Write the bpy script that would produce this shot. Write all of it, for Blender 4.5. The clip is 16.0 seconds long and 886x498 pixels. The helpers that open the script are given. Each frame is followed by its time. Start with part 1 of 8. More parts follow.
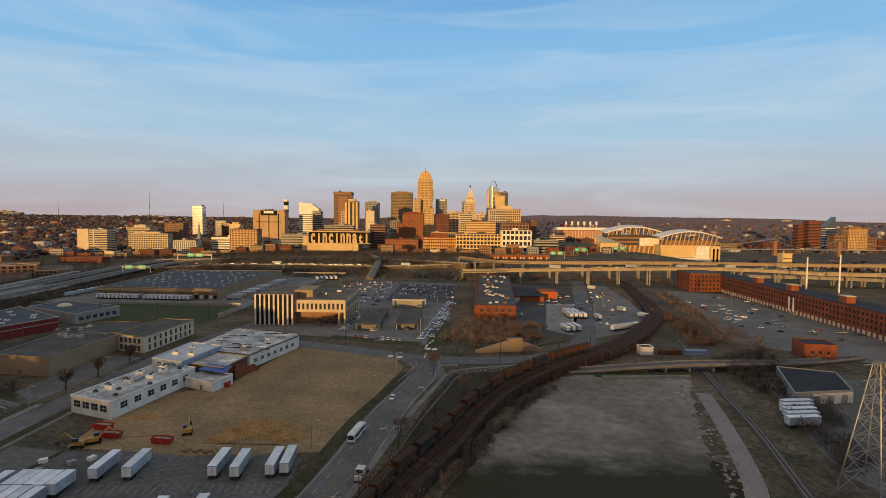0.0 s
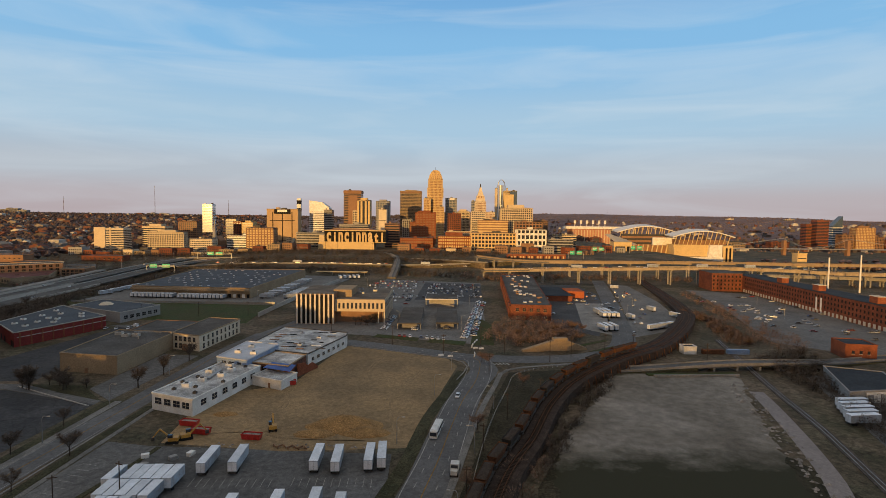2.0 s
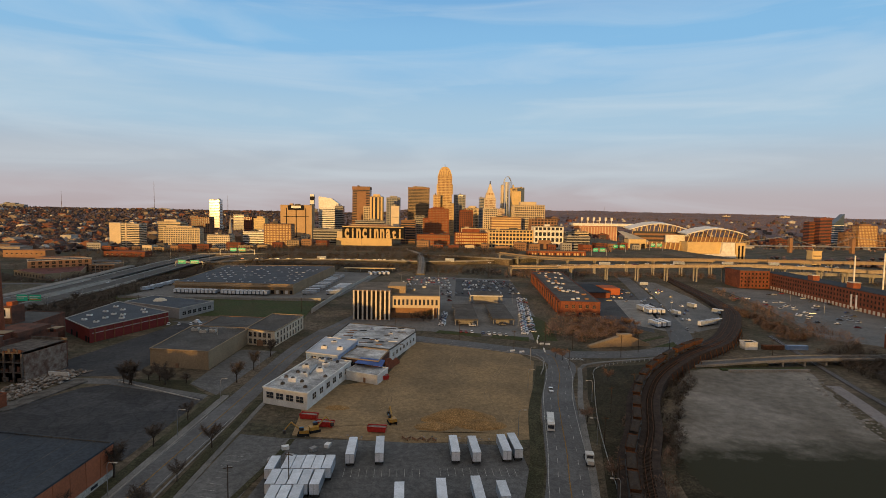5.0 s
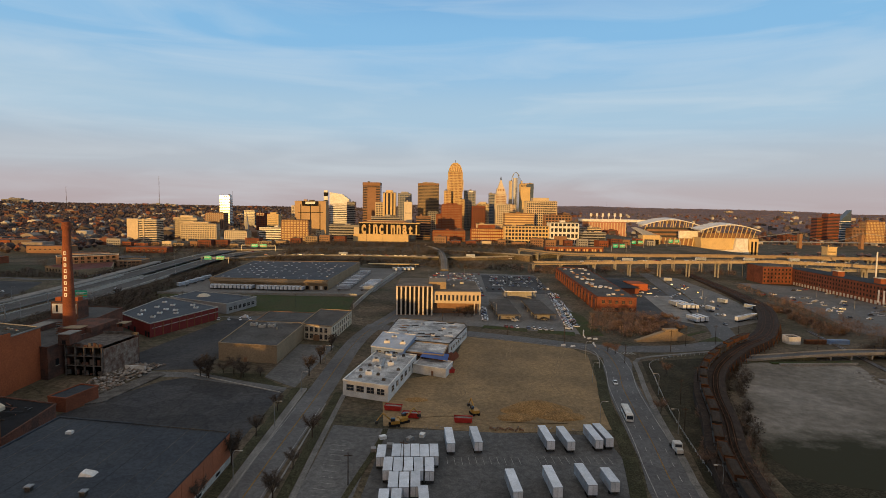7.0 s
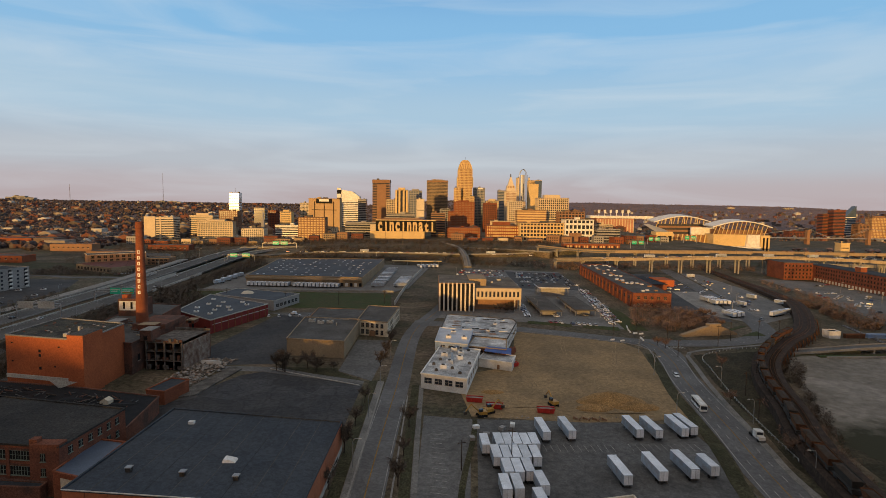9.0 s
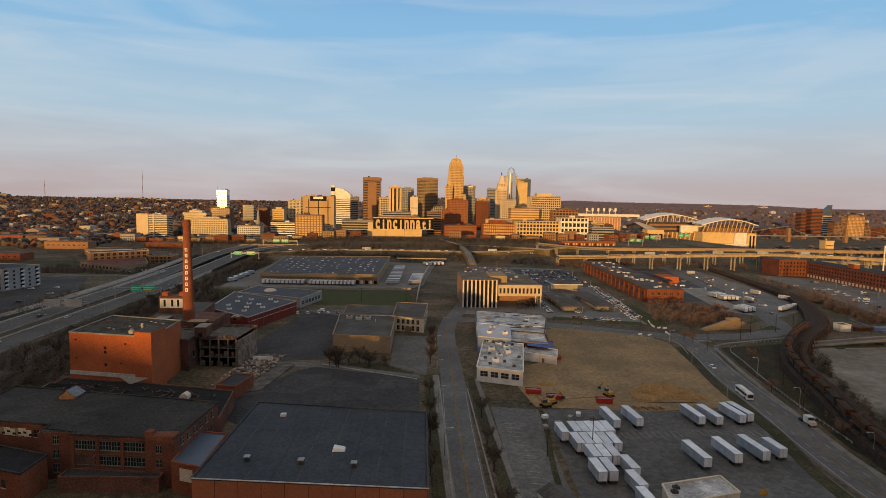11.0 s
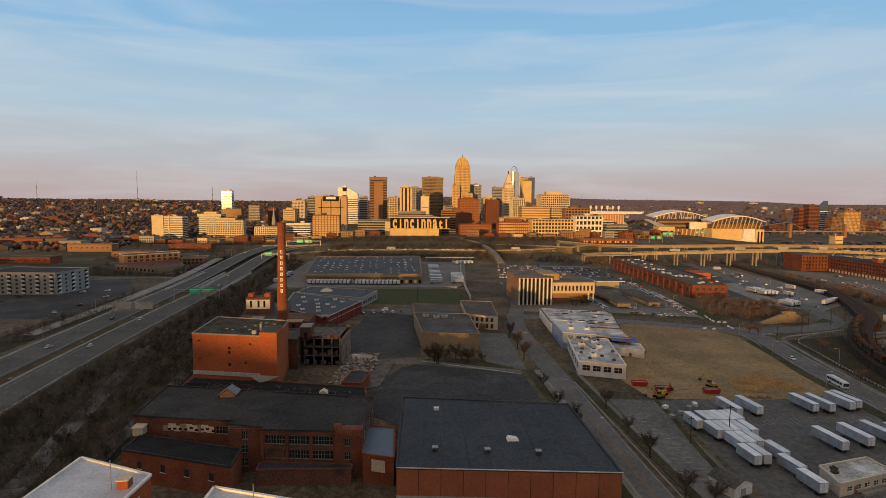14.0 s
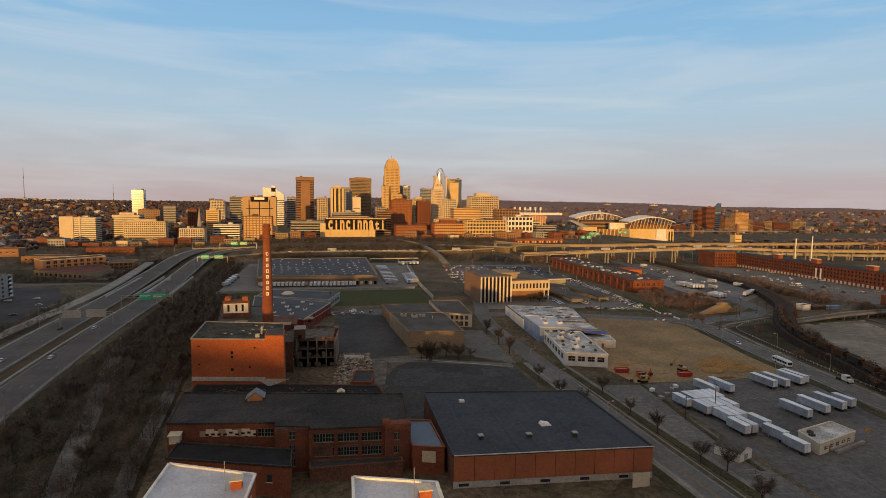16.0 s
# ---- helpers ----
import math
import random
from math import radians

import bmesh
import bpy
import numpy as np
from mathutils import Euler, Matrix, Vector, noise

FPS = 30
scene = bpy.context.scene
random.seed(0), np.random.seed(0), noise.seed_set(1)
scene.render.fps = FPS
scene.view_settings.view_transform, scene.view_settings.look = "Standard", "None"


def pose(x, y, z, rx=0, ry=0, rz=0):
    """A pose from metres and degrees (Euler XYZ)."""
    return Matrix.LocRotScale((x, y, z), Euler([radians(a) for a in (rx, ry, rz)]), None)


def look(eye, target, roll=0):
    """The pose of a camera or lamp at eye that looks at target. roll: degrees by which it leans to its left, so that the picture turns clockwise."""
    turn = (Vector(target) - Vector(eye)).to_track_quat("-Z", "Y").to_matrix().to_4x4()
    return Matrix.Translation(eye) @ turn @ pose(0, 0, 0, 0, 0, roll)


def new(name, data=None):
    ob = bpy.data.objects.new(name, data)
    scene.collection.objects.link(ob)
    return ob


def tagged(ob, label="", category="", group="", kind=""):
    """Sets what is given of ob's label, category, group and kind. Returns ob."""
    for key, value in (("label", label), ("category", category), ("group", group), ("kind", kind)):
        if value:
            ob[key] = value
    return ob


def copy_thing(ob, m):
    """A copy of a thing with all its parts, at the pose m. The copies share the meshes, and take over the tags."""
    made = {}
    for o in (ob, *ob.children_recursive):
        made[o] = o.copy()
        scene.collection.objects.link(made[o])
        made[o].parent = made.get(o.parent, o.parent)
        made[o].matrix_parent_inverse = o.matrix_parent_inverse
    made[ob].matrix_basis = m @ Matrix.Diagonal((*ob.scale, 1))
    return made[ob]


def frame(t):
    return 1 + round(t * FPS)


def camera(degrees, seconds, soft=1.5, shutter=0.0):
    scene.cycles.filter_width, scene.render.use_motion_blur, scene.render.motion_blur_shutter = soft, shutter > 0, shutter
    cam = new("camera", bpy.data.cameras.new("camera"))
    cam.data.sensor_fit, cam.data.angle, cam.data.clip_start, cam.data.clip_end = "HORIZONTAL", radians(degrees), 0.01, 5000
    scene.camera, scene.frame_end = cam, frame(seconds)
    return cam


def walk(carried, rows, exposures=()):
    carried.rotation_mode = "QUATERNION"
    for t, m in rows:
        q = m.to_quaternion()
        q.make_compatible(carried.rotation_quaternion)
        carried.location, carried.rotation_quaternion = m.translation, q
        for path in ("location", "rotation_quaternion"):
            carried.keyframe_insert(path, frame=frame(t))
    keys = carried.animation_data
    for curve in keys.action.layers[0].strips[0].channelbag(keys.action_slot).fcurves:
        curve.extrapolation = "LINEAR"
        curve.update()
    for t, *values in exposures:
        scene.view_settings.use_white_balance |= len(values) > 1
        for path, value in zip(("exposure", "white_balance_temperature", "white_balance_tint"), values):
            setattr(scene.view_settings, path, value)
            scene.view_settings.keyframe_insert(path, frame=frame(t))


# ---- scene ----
# The camera and its flight: seconds, place, yaw, pitch, roll
cam = camera(79.16, 16.0, soft=0.7)
FLIGHT = [
    (0.0, -4.12, 2.09, 72.52, -0.03, -3.14, -0.55),
    (0.5, -10.48, 0.69, 73.24, 0.03, -3.20, -0.54),
    (1.0, -17.24, -1.00, 73.69, -0.01, -3.23, -0.57),
    (1.5, -24.08, -2.55, 74.10, -0.03, -3.28, -0.64),
    (2.0, -30.81, -3.87, 74.36, -0.05, -3.36, -0.66),
    (2.5, -37.80, -5.34, 74.64, -0.05, -3.41, -0.72),
    (3.0, -45.00, -6.54, 74.85, -0.13, -3.47, -0.78),
    (3.5, -52.23, -7.26, 74.97, -0.47, -3.52, -0.84),
    (4.0, -59.47, -7.90, 75.01, -0.67, -3.58, -0.84),
    (6.5, -97.36, -14.65, 76.06, -0.95, -4.17, -0.93),
    (7.0, -104.94, -16.32, 76.18, -0.96, -4.28, -0.90),
    (7.5, -112.94, -17.67, 76.15, -1.05, -4.38, -0.90),
    (8.0, -120.92, -19.95, 76.38, -1.05, -4.47, -0.92),
    (8.5, -128.84, -21.92, 76.75, -1.09, -4.61, -0.88),
    (9.0, -137.08, -24.43, 77.18, -1.19, -4.65, -0.78),
    (11.5, -179.33, -32.15, 77.46, -4.13, -4.92, -0.97),
    (12.0, -188.11, -33.22, 77.52, -4.49, -4.94, -0.92),
    (12.5, -196.52, -33.77, 77.61, -4.21, -4.95, -0.85),
    (13.0, -205.30, -34.51, 77.84, -3.87, -4.98, -0.67),
    (13.5, -214.20, -35.16, 78.09, -4.17, -5.01, -0.54),
    (14.0, -223.05, -35.90, 78.24, -4.75, -5.02, -0.47),
    (14.5, -231.82, -36.60, 78.31, -6.21, -5.03, -0.47),
    (15.0, -240.93, -37.79, 78.56, -8.85, -4.97, -0.45),
    (15.5, -250.64, -38.36, 78.28, -11.39, -4.86, -0.60),
    (16.0, -260.80, -38.72, 78.39, -13.71, -4.83, -0.69),
]
walk(cam, [(t, pose(x, y, z, 0, 0, yaw) @ pose(0, 0, 0, pitch) @ pose(0, 0, 0, 0, roll) @ pose(0, 0, 0, 90))
           for t, x, y, z, yaw, pitch, roll in FLIGHT],
     [(0.0, 0.0, 6460, 9.5), (4.0, 0.0, 6600, 10), (9.0, 0.0, 6680, 11), (11.5, 0.0, 6960, 13), (16.0, 0.0, 7060, 13.5)])

# ---- world and sun ----
SUN_UP, SUN_FROM = 3.2, 200.0     # degrees above the horizon; compass of the sun, clockwise from +y
world = bpy.data.worlds.new("world")
scene.world = world
world.use_nodes = True
wn, wl = world.node_tree.nodes, world.node_tree.links
sky = wn.new("ShaderNodeTexSky")
sky.sky_type, sky.sun_disc = "NISHITA", False
sky.sun_elevation, sky.sun_rotation = radians(SUN_UP), radians(SUN_FROM)
sky.ozone_density, sky.dust_density = 3.0, 0.3
# evening sky: blue above, paler and faintly pink at the horizon, with thin streaks of high cloud; the unseen overhead
# part is a warm grey set to light the ground
tc = wn.new("ShaderNodeTexCoord")
sep = wn.new("ShaderNodeSeparateXYZ")
wl.new(tc.outputs["Generated"], sep.inputs[0])
ramp = wn.new("ShaderNodeValToRGB")
ramp.color_ramp.interpolation = "EASE"
stops = [(0.0, (0.44, 0.375, 0.40)), (0.03, (0.455, 0.41, 0.445)), (0.075, (0.45, 0.495, 0.56)), (0.16, (0.38, 0.55, 0.70)),
         (0.29, (0.23, 0.48, 0.75)), (0.40, (0.16, 0.38, 0.68)), (0.55, (0.368, 0.377, 0.395)), (1.0, (0.46, 0.416, 0.372))]
el = ramp.color_ramp.elements
el[0].position, el[0].color = stops[0][0], (*stops[0][1], 1)
el[1].position, el[1].color = stops[-1][0], (*stops[-1][1], 1)
for p, c in stops[1:-1]:
    e = el.new(p)
    e.color = (*c, 1)
wl.new(sep.outputs["Z"], ramp.inputs[0])
blend = wn.new("ShaderNodeMix")
blend.data_type, blend.blend_type = "RGBA", "ADD"
blend.inputs["Factor"].default_value = 0.012
wl.new(ramp.outputs[0], blend.inputs["A"]), wl.new(sky.outputs[0], blend.inputs["B"])
stretch = wn.new("ShaderNodeMapping")
stretch.inputs["Scale"].default_value = (1.6, 1.6, 13.0)
stretch.inputs["Rotation"].default_value = (radians(6), radians(-5), 0)
wl.new(tc.outputs["Generated"], stretch.inputs[0])
cloud = wn.new("ShaderNodeTexNoise")
cloud.inputs["Scale"].default_value, cloud.inputs["Detail"].default_value = 1.5, 8
cloud.inputs["Roughness"].default_value, cloud.inputs["Distortion"].default_value = 0.52, 0.7
wl.new(stretch.outputs[0], cloud.inputs["Vector"])
cr = wn.new("ShaderNodeMapRange")
cr.inputs[1].default_value, cr.inputs[2].default_value = 0.44, 0.74
cr.inputs[3].default_value, cr.inputs[4].default_value = 0.0, 0.4
wl.new(cloud.outputs[0], cr.inputs[0])
veil = wn.new("ShaderNodeMix")
veil.data_type = "RGBA"
veil.inputs["B"].default_value = (0.66, 0.74, 0.80, 1)
wl.new(cr.outputs[0], veil.inputs["Factor"]), wl.new(blend.outputs["Result"], veil.inputs["A"])
# the warm glow of the western sky round the low sun
toward = wn.new("ShaderNodeVectorMath")
toward.operation = "DOT_PRODUCT"
toward.inputs[1].default_value = (math.sin(radians(SUN_FROM)), math.cos(radians(SUN_FROM)), 0.12)
wl.new(tc.outputs["Generated"], toward.inputs[0])
glow = wn.new("ShaderNodeMapRange")
glow.inputs[1].default_value, glow.inputs[2].default_value = 0.62, 1.0
glow.interpolation_type = "SMOOTHERSTEP"
wl.new(toward.outputs["Value"], glow.inputs[0])
west = wn.new("ShaderNodeMix")
west.data_type = "RGBA"
west.inputs["B"].default_value = (0.62, 0.38, 0.20, 1)
wl.new(glow.outputs[0], west.inputs["Factor"]), wl.new(veil.outputs["Result"], west.inputs["A"])
wl.new(west.outputs["Result"], wn["Background"].inputs[0])
wn["Background"].inputs[1].default_value = 1.0
sun_data = bpy.data.lights.new("sun", "SUN")
sun_data.energy, sun_data.angle, sun_data.color = 4.6, radians(0.5), (1.0, 0.56, 0.17)
sun = new("sun", sun_data)
az, up = radians(SUN_FROM), radians(SUN_UP)
sun.matrix_world = look((0, 0, 300), (-1000 * math.sin(az), -1000 * math.cos(az), 300 - 1000 * math.tan(up)))

# ---- materials ----
def mat(name, color, rough=0.85, metal=0.0, vary=0.25, scale=0.25, stain=None, bump=0.0, rand=0.0, island=None, patch=0.0, grain=2.4):
    """A surface with stains at metre scale, fine grain, and per-piece variation."""
    m = bpy.data.materials.new(name)
    m.use_nodes = True
    n, l = m.node_tree.nodes, m.node_tree.links
    b = n["Principled BSDF"]
    b.inputs["Roughness"].default_value, b.inputs["Metallic"].default_value = rough, metal
    if rough >= 0.7:
        b.inputs["Specular IOR Level"].default_value = 0.12
    big, fine = n.new("ShaderNodeTexNoise"), n.new("ShaderNodeTexNoise")
    big.inputs["Scale"].default_value, big.inputs["Detail"].default_value = scale, 7
    big.inputs["Roughness"].default_value = 0.6
    fine.inputs["Scale"].default_value, fine.inputs["Detail"].default_value = scale * 14, 5
    geo = n.new("ShaderNodeNewGeometry")
    skew = n.new("ShaderNodeMapping")
    skew.inputs["Rotation"].default_value = (0.41, 0.57, 0.32)
    l.new(geo.outputs["Position"], skew.inputs[0])
    for q in (big, fine):
        l.new(skew.outputs[0], q.inputs["Vector"])
    ramp = n.new("ShaderNodeMapRange")
    ramp.inputs[1].default_value, ramp.inputs[2].default_value = 0.38, 0.62
    l.new(big.outputs[0], ramp.inputs[0])
    mix = n.new("ShaderNodeMix")
    mix.data_type = "RGBA"
    second = stain or tuple(c * (1 - vary) for c in color)
    mix.inputs["A"].default_value, mix.inputs["B"].default_value = (*color, 1), (*second, 1)
    l.new(ramp.outputs[0], mix.inputs["Factor"])
    if island:
        cr = n.new("ShaderNodeValToRGB")
        cr.color_ramp.interpolation = "CONSTANT"
        e = cr.color_ramp.elements
        e[0].color = (*island[0], 1)
        e[1].position, e[1].color = 1 / len(island), (*island[1], 1)
        for i, c in enumerate(island[2:]):
            e.new((i + 2) / len(island)).color = (*c, 1)
        l.new(geo.outputs["Random Per Island"], cr.inputs[0])
        l.new(cr.outputs[0], mix.inputs["A"])
        mul = n.new("ShaderNodeMix")
        mul.data_type, mul.blend_type = "RGBA", "MULTIPLY"
        mul.inputs["Factor"].default_value, mul.inputs["B"].default_value = 1.0, (0.7, 0.7, 0.7, 1)
        l.new(cr.outputs[0], mul.inputs["A"]), l.new(mul.outputs["Result"], mix.inputs["B"])
    if patch:
        cell, edge = n.new("ShaderNodeTexVoronoi"), n.new("ShaderNodeTexVoronoi")
        edge.feature = "DISTANCE_TO_EDGE"
        warp_ = n.new("ShaderNodeVectorMath")
        warp_.operation = "ADD"
        off = n.new("ShaderNodeVectorMath")
        off.operation = "SCALE"
        off.inputs["Scale"].default_value = 6.0
        l.new(big.outputs["Color"], off.inputs[0])
        l.new(geo.outputs["Position"], warp_.inputs[0]), l.new(off.outputs[0], warp_.inputs[1])
        for q, sc in ((cell, scale * 1.1), (edge, scale * 2.2)):
            q.inputs["Scale"].default_value = sc
            l.new(warp_.outputs[0], q.inputs["Vector"])
        cv = n.new("ShaderNodeMapRange")
        cv.inputs[3].default_value, cv.inputs[4].default_value = 1 - patch, 1 + patch
        l.new(cell.outputs["Color"], cv.inputs[0])
        ev = n.new("ShaderNodeMapRange")
        ev.inputs[1].default_value, ev.inputs[2].default_value = 0.0, 0.03
        ev.inputs[3].default_value, ev.inputs[4].default_value = 1 - 1.2 * patch, 1.0
        l.new(edge.outputs["Distance"], ev.inputs[0])
        both = n.new("ShaderNodeMath")
        both.operation = "MULTIPLY"
        l.new(cv.outputs[0], both.inputs[0]), l.new(ev.outputs[0], both.inputs[1])
        worn = n.new("ShaderNodeHueSaturation")
        l.new(both.outputs[0], worn.inputs["Value"]), l.new(mix.outputs["Result"], worn.inputs["Color"])
        tone = worn.outputs[0]
    else:
        tone = mix.outputs["Result"]
    hsv = n.new("ShaderNodeHueSaturation")
    vr = n.new("ShaderNodeMapRange")
    vr.inputs[1].default_value, vr.inputs[2].default_value = 0.36, 0.64
    vr.inputs[3].default_value, vr.inputs[4].default_value = 1 - vary * 0.7, 1 + vary * 0.7
    l.new(fine.outputs[0], vr.inputs[0])
    grit = n.new("ShaderNodeTexNoise")
    grit.inputs["Scale"].default_value, grit.inputs["Detail"].default_value = grain, 3
    tilt = n.new("ShaderNodeMapping")
    tilt.inputs["Rotation"].default_value = (0.63, 0.48, 0.77)
    l.new(geo.outputs["Position"], tilt.inputs[0])
    l.new(tilt.outputs[0], grit.inputs["Vector"])
    gr = n.new("ShaderNodeMapRange")
    gr.inputs[1].default_value, gr.inputs[2].default_value = 0.32, 0.68
    gr.inputs[3].default_value, gr.inputs[4].default_value = 1 - min(vary * 0.85, 0.4), 1 + min(vary * 0.85, 0.4)
    l.new(grit.outputs[0], gr.inputs[0])
    speck = n.new("ShaderNodeMath")
    speck.operation = "MULTIPLY"
    l.new(vr.outputs[0], speck.inputs[0]), l.new(gr.outputs[0], speck.inputs[1])
    value = speck.outputs[0]
    if rand:
        info = n.new("ShaderNodeObjectInfo")
        rr = n.new("ShaderNodeMapRange")
        rr.inputs[3].default_value, rr.inputs[4].default_value = 1 - rand, 1 + rand
        l.new(info.outputs["Random"], rr.inputs[0])
        mul2 = n.new("ShaderNodeMath")
        mul2.operation = "MULTIPLY"
        l.new(value, mul2.inputs[0]), l.new(rr.outputs[0], mul2.inputs[1])
        value = mul2.outputs[0]
    l.new(value, hsv.inputs["Value"])
    l.new(tone, hsv.inputs["Color"])
    l.new(hsv.outputs[0], b.inputs["Base Color"])
    if bump:
        bp = n.new("ShaderNodeBump")
        bp.inputs["Strength"].default_value, bp.inputs["Distance"].default_value = 0.7, bump
        l.new(fine.outputs[0], bp.inputs["Height"])
        l.new(bp.outputs[0], b.inputs["Normal"])
    return m


ASPHALT = mat("worn_asphalt", (0.150, 0.146, 0.141), 0.92, scale=0.04, stain=(0.113, 0.111, 0.108), vary=0.26, patch=0.12)
ASPHALT_NEW = mat("dark_asphalt", (0.046, 0.046, 0.049), 0.85, scale=0.05, stain=(0.062, 0.06, 0.06), vary=0.25, patch=0.25)
YARD_ASPHALT = mat("yard_asphalt", (0.124, 0.122, 0.120), 0.92, scale=0.04, stain=(0.092, 0.091, 0.090), vary=0.26, patch=0.14)
ASPHALT_MID = mat("grey_lot_asphalt", (0.085, 0.084, 0.086), 0.88, scale=0.05, stain=(0.068, 0.067, 0.068), vary=0.25, patch=0.2)
ROAD = mat("road_asphalt", (0.140, 0.138, 0.138), 0.85, scale=0.06, stain=(0.112, 0.110, 0.110), vary=0.2, patch=0.12)
LOT_PALE = mat("pale_asphalt", (0.185, 0.178, 0.168), 0.92, scale=0.04, stain=(0.142, 0.137, 0.130), vary=0.24, patch=0.12)
CONCRETE = mat("concrete", (0.27, 0.255, 0.235), 0.9, scale=0.12, vary=0.22, patch=0.12)
PALE_CONCRETE = mat("pale_concrete", (0.42, 0.40, 0.36), 0.85, scale=0.12, vary=0.2)
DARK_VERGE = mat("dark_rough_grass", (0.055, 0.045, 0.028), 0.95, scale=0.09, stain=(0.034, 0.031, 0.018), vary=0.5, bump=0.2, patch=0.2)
SIDEWALK = mat("sidewalk_concrete", (0.205, 0.195, 0.18), 0.9, scale=0.15, vary=0.24, patch=0.2)
GROUND = mat("scrub_ground", (0.128, 0.098, 0.068), 0.95, scale=0.035, stain=(0.07, 0.064, 0.04), vary=0.42, bump=0.3, patch=0.25)
GRASS = mat("mown_grass", (0.046, 0.062, 0.02), 0.95, scale=0.06, stain=(0.062, 0.060, 0.026), vary=0.35, bump=0.15)
VERGE = mat("rough_verge", (0.066, 0.06, 0.034), 0.95, scale=0.12, stain=(0.042, 0.042, 0.022), vary=0.45, bump=0.2, patch=0.2)
BRICK = mat("red_brick", (0.24, 0.08, 0.042), 0.9, scale=0.16, stain=(0.17, 0.058, 0.032), vary=0.25)
BRICK_OLD = mat("old_red_brick", (0.165, 0.058, 0.036), 0.9, scale=0.16, stain=(0.11, 0.042, 0.028), vary=0.28)
BRICK_DARK = mat("sooty_brick", (0.17, 0.075, 0.05), 0.9, scale=0.16, stain=(0.08, 0.05, 0.04), vary=0.3)
BRICK_ORANGE = mat("orange_brick", (0.37, 0.106, 0.043), 0.88, scale=0.1, stain=(0.30, 0.086, 0.037), vary=0.16)
RUST_PANEL = mat("rust_red_panel", (0.36, 0.115, 0.05), 0.6, scale=0.1, vary=0.14, rand=0.08)
TAN = mat("tan_wall", (0.30, 0.225, 0.145), 0.85, scale=0.1, vary=0.16)
CREAM = mat("cream_wall", (0.60, 0.52, 0.40), 0.8, scale=0.1, vary=0.12)
STONE = mat("limestone", (0.56, 0.46, 0.32), 0.85, scale=0.05, vary=0.12)
GOLD_STONE = mat("buff_stone", (0.58, 0.43, 0.22), 0.8, scale=0.05, vary=0.14)
GREY_WALL = mat("grey_wall", (0.30, 0.29, 0.28), 0.8, scale=0.08, vary=0.15)
BROWN_WALL = mat("brown_wall", (0.26, 0.15, 0.09), 0.8, scale=0.05, vary=0.15)
ROOF_DARK = mat("dark_roof", (0.030, 0.034, 0.041), 0.85, scale=0.07, stain=(0.042, 0.046, 0.052), vary=0.22, patch=0.16)
ROOF_BLUE = mat("blue_grey_membrane", (0.060, 0.068, 0.082), 0.8, scale=0.07, stain=(0.075, 0.082, 0.094), vary=0.2, patch=0.14)
ROOF_GREY = mat("grey_roof", (0.10, 0.095, 0.09), 0.9, scale=0.08, stain=(0.07, 0.065, 0.06), vary=0.25, patch=0.2)
ROOF_PATCHED = mat("patched_white_roof", (0.56, 0.56, 0.55), 0.7, scale=0.13, stain=(0.24, 0.235, 0.23), vary=0.24, patch=0.25)
ROOF_WHITE = mat("white_roof", (0.50, 0.52, 0.57), 0.6, scale=0.12, stain=(0.38, 0.39, 0.42), vary=0.12)
WHITE = mat("white_paint", (0.72, 0.71, 0.68), 0.55, scale=0.2, stain=(0.55, 0.53, 0.49), vary=0.1)
TRAILER_WHITE = mat("trailer_white", (0.68, 0.70, 0.74), 0.45, scale=0.35, stain=(0.55, 0.57, 0.6), vary=0.1, rand=0.16)
# Sides of white trailers: the sky's bluish reflection is put into the colour.
TRAILER_SKY_SIDE = mat("trailer_side_sky_tint", (0.32, 0.385, 0.45), 0.5, scale=0.4, stain=(0.25, 0.25, 0.265), vary=0.16, rand=0.25)
BLUE_PAINT = mat("faded_blue_paint", (0.15, 0.235, 0.40), 0.6, scale=0.2, stain=(0.27, 0.32, 0.41), vary=0.2)
TARP = mat("blue_tarp", (0.03, 0.09, 0.35), 0.5, scale=0.4, vary=0.3)
GRAVEL = mat("pale_gravel", (0.255, 0.226, 0.192), 0.95, scale=0.02, stain=(0.135, 0.116, 0.092), vary=0.24, patch=0.07)
DIRT = mat("bare_dirt", (0.30, 0.205, 0.108), 0.95, scale=0.045, stain=(0.205, 0.145, 0.082), vary=0.24, bump=0.3, patch=0.05)
DIRT_TRACK = mat("packed_dirt", (0.20, 0.14, 0.08), 0.95, scale=0.15, stain=(0.30, 0.21, 0.115), vary=0.3)
DIRT_BRIGHT = mat("clay_heap", (0.33, 0.195, 0.08), 0.95, scale=0.15, stain=(0.22, 0.135, 0.06), vary=0.35, bump=0.3)
# Distance haze is put into both woods colours as a paler mauve.
HAZY_FAR_WOODS = mat("hazy_far_woods", (0.205, 0.138, 0.124), 0.95, scale=0.01, stain=(0.145, 0.102, 0.096), vary=0.32, grain=0.3)
HAZY_HILL = mat("hazy_hill_woods", (0.102, 0.076, 0.070), 0.95, scale=0.012, stain=(0.066, 0.053, 0.053), vary=0.45, patch=0.2, grain=0.4)
TWIG = mat("bare_twigs", (0.112, 0.088, 0.070), 0.95, scale=0.3, vary=0.35, rand=0.3)
TWIG_RED = mat("red_twigs", (0.20, 0.128, 0.092), 0.95, scale=0.3, vary=0.35, rand=0.25)
BARK = mat("bark", (0.06, 0.045, 0.035), 0.95, scale=1.0, vary=0.3)
STEEL = mat("galvanised_steel", (0.32, 0.32, 0.32), 0.5, 0.6, scale=0.5, vary=0.15)
DARK_STEEL = mat("dark_steel", (0.06, 0.055, 0.05), 0.6, 0.4, scale=0.5, vary=0.25)
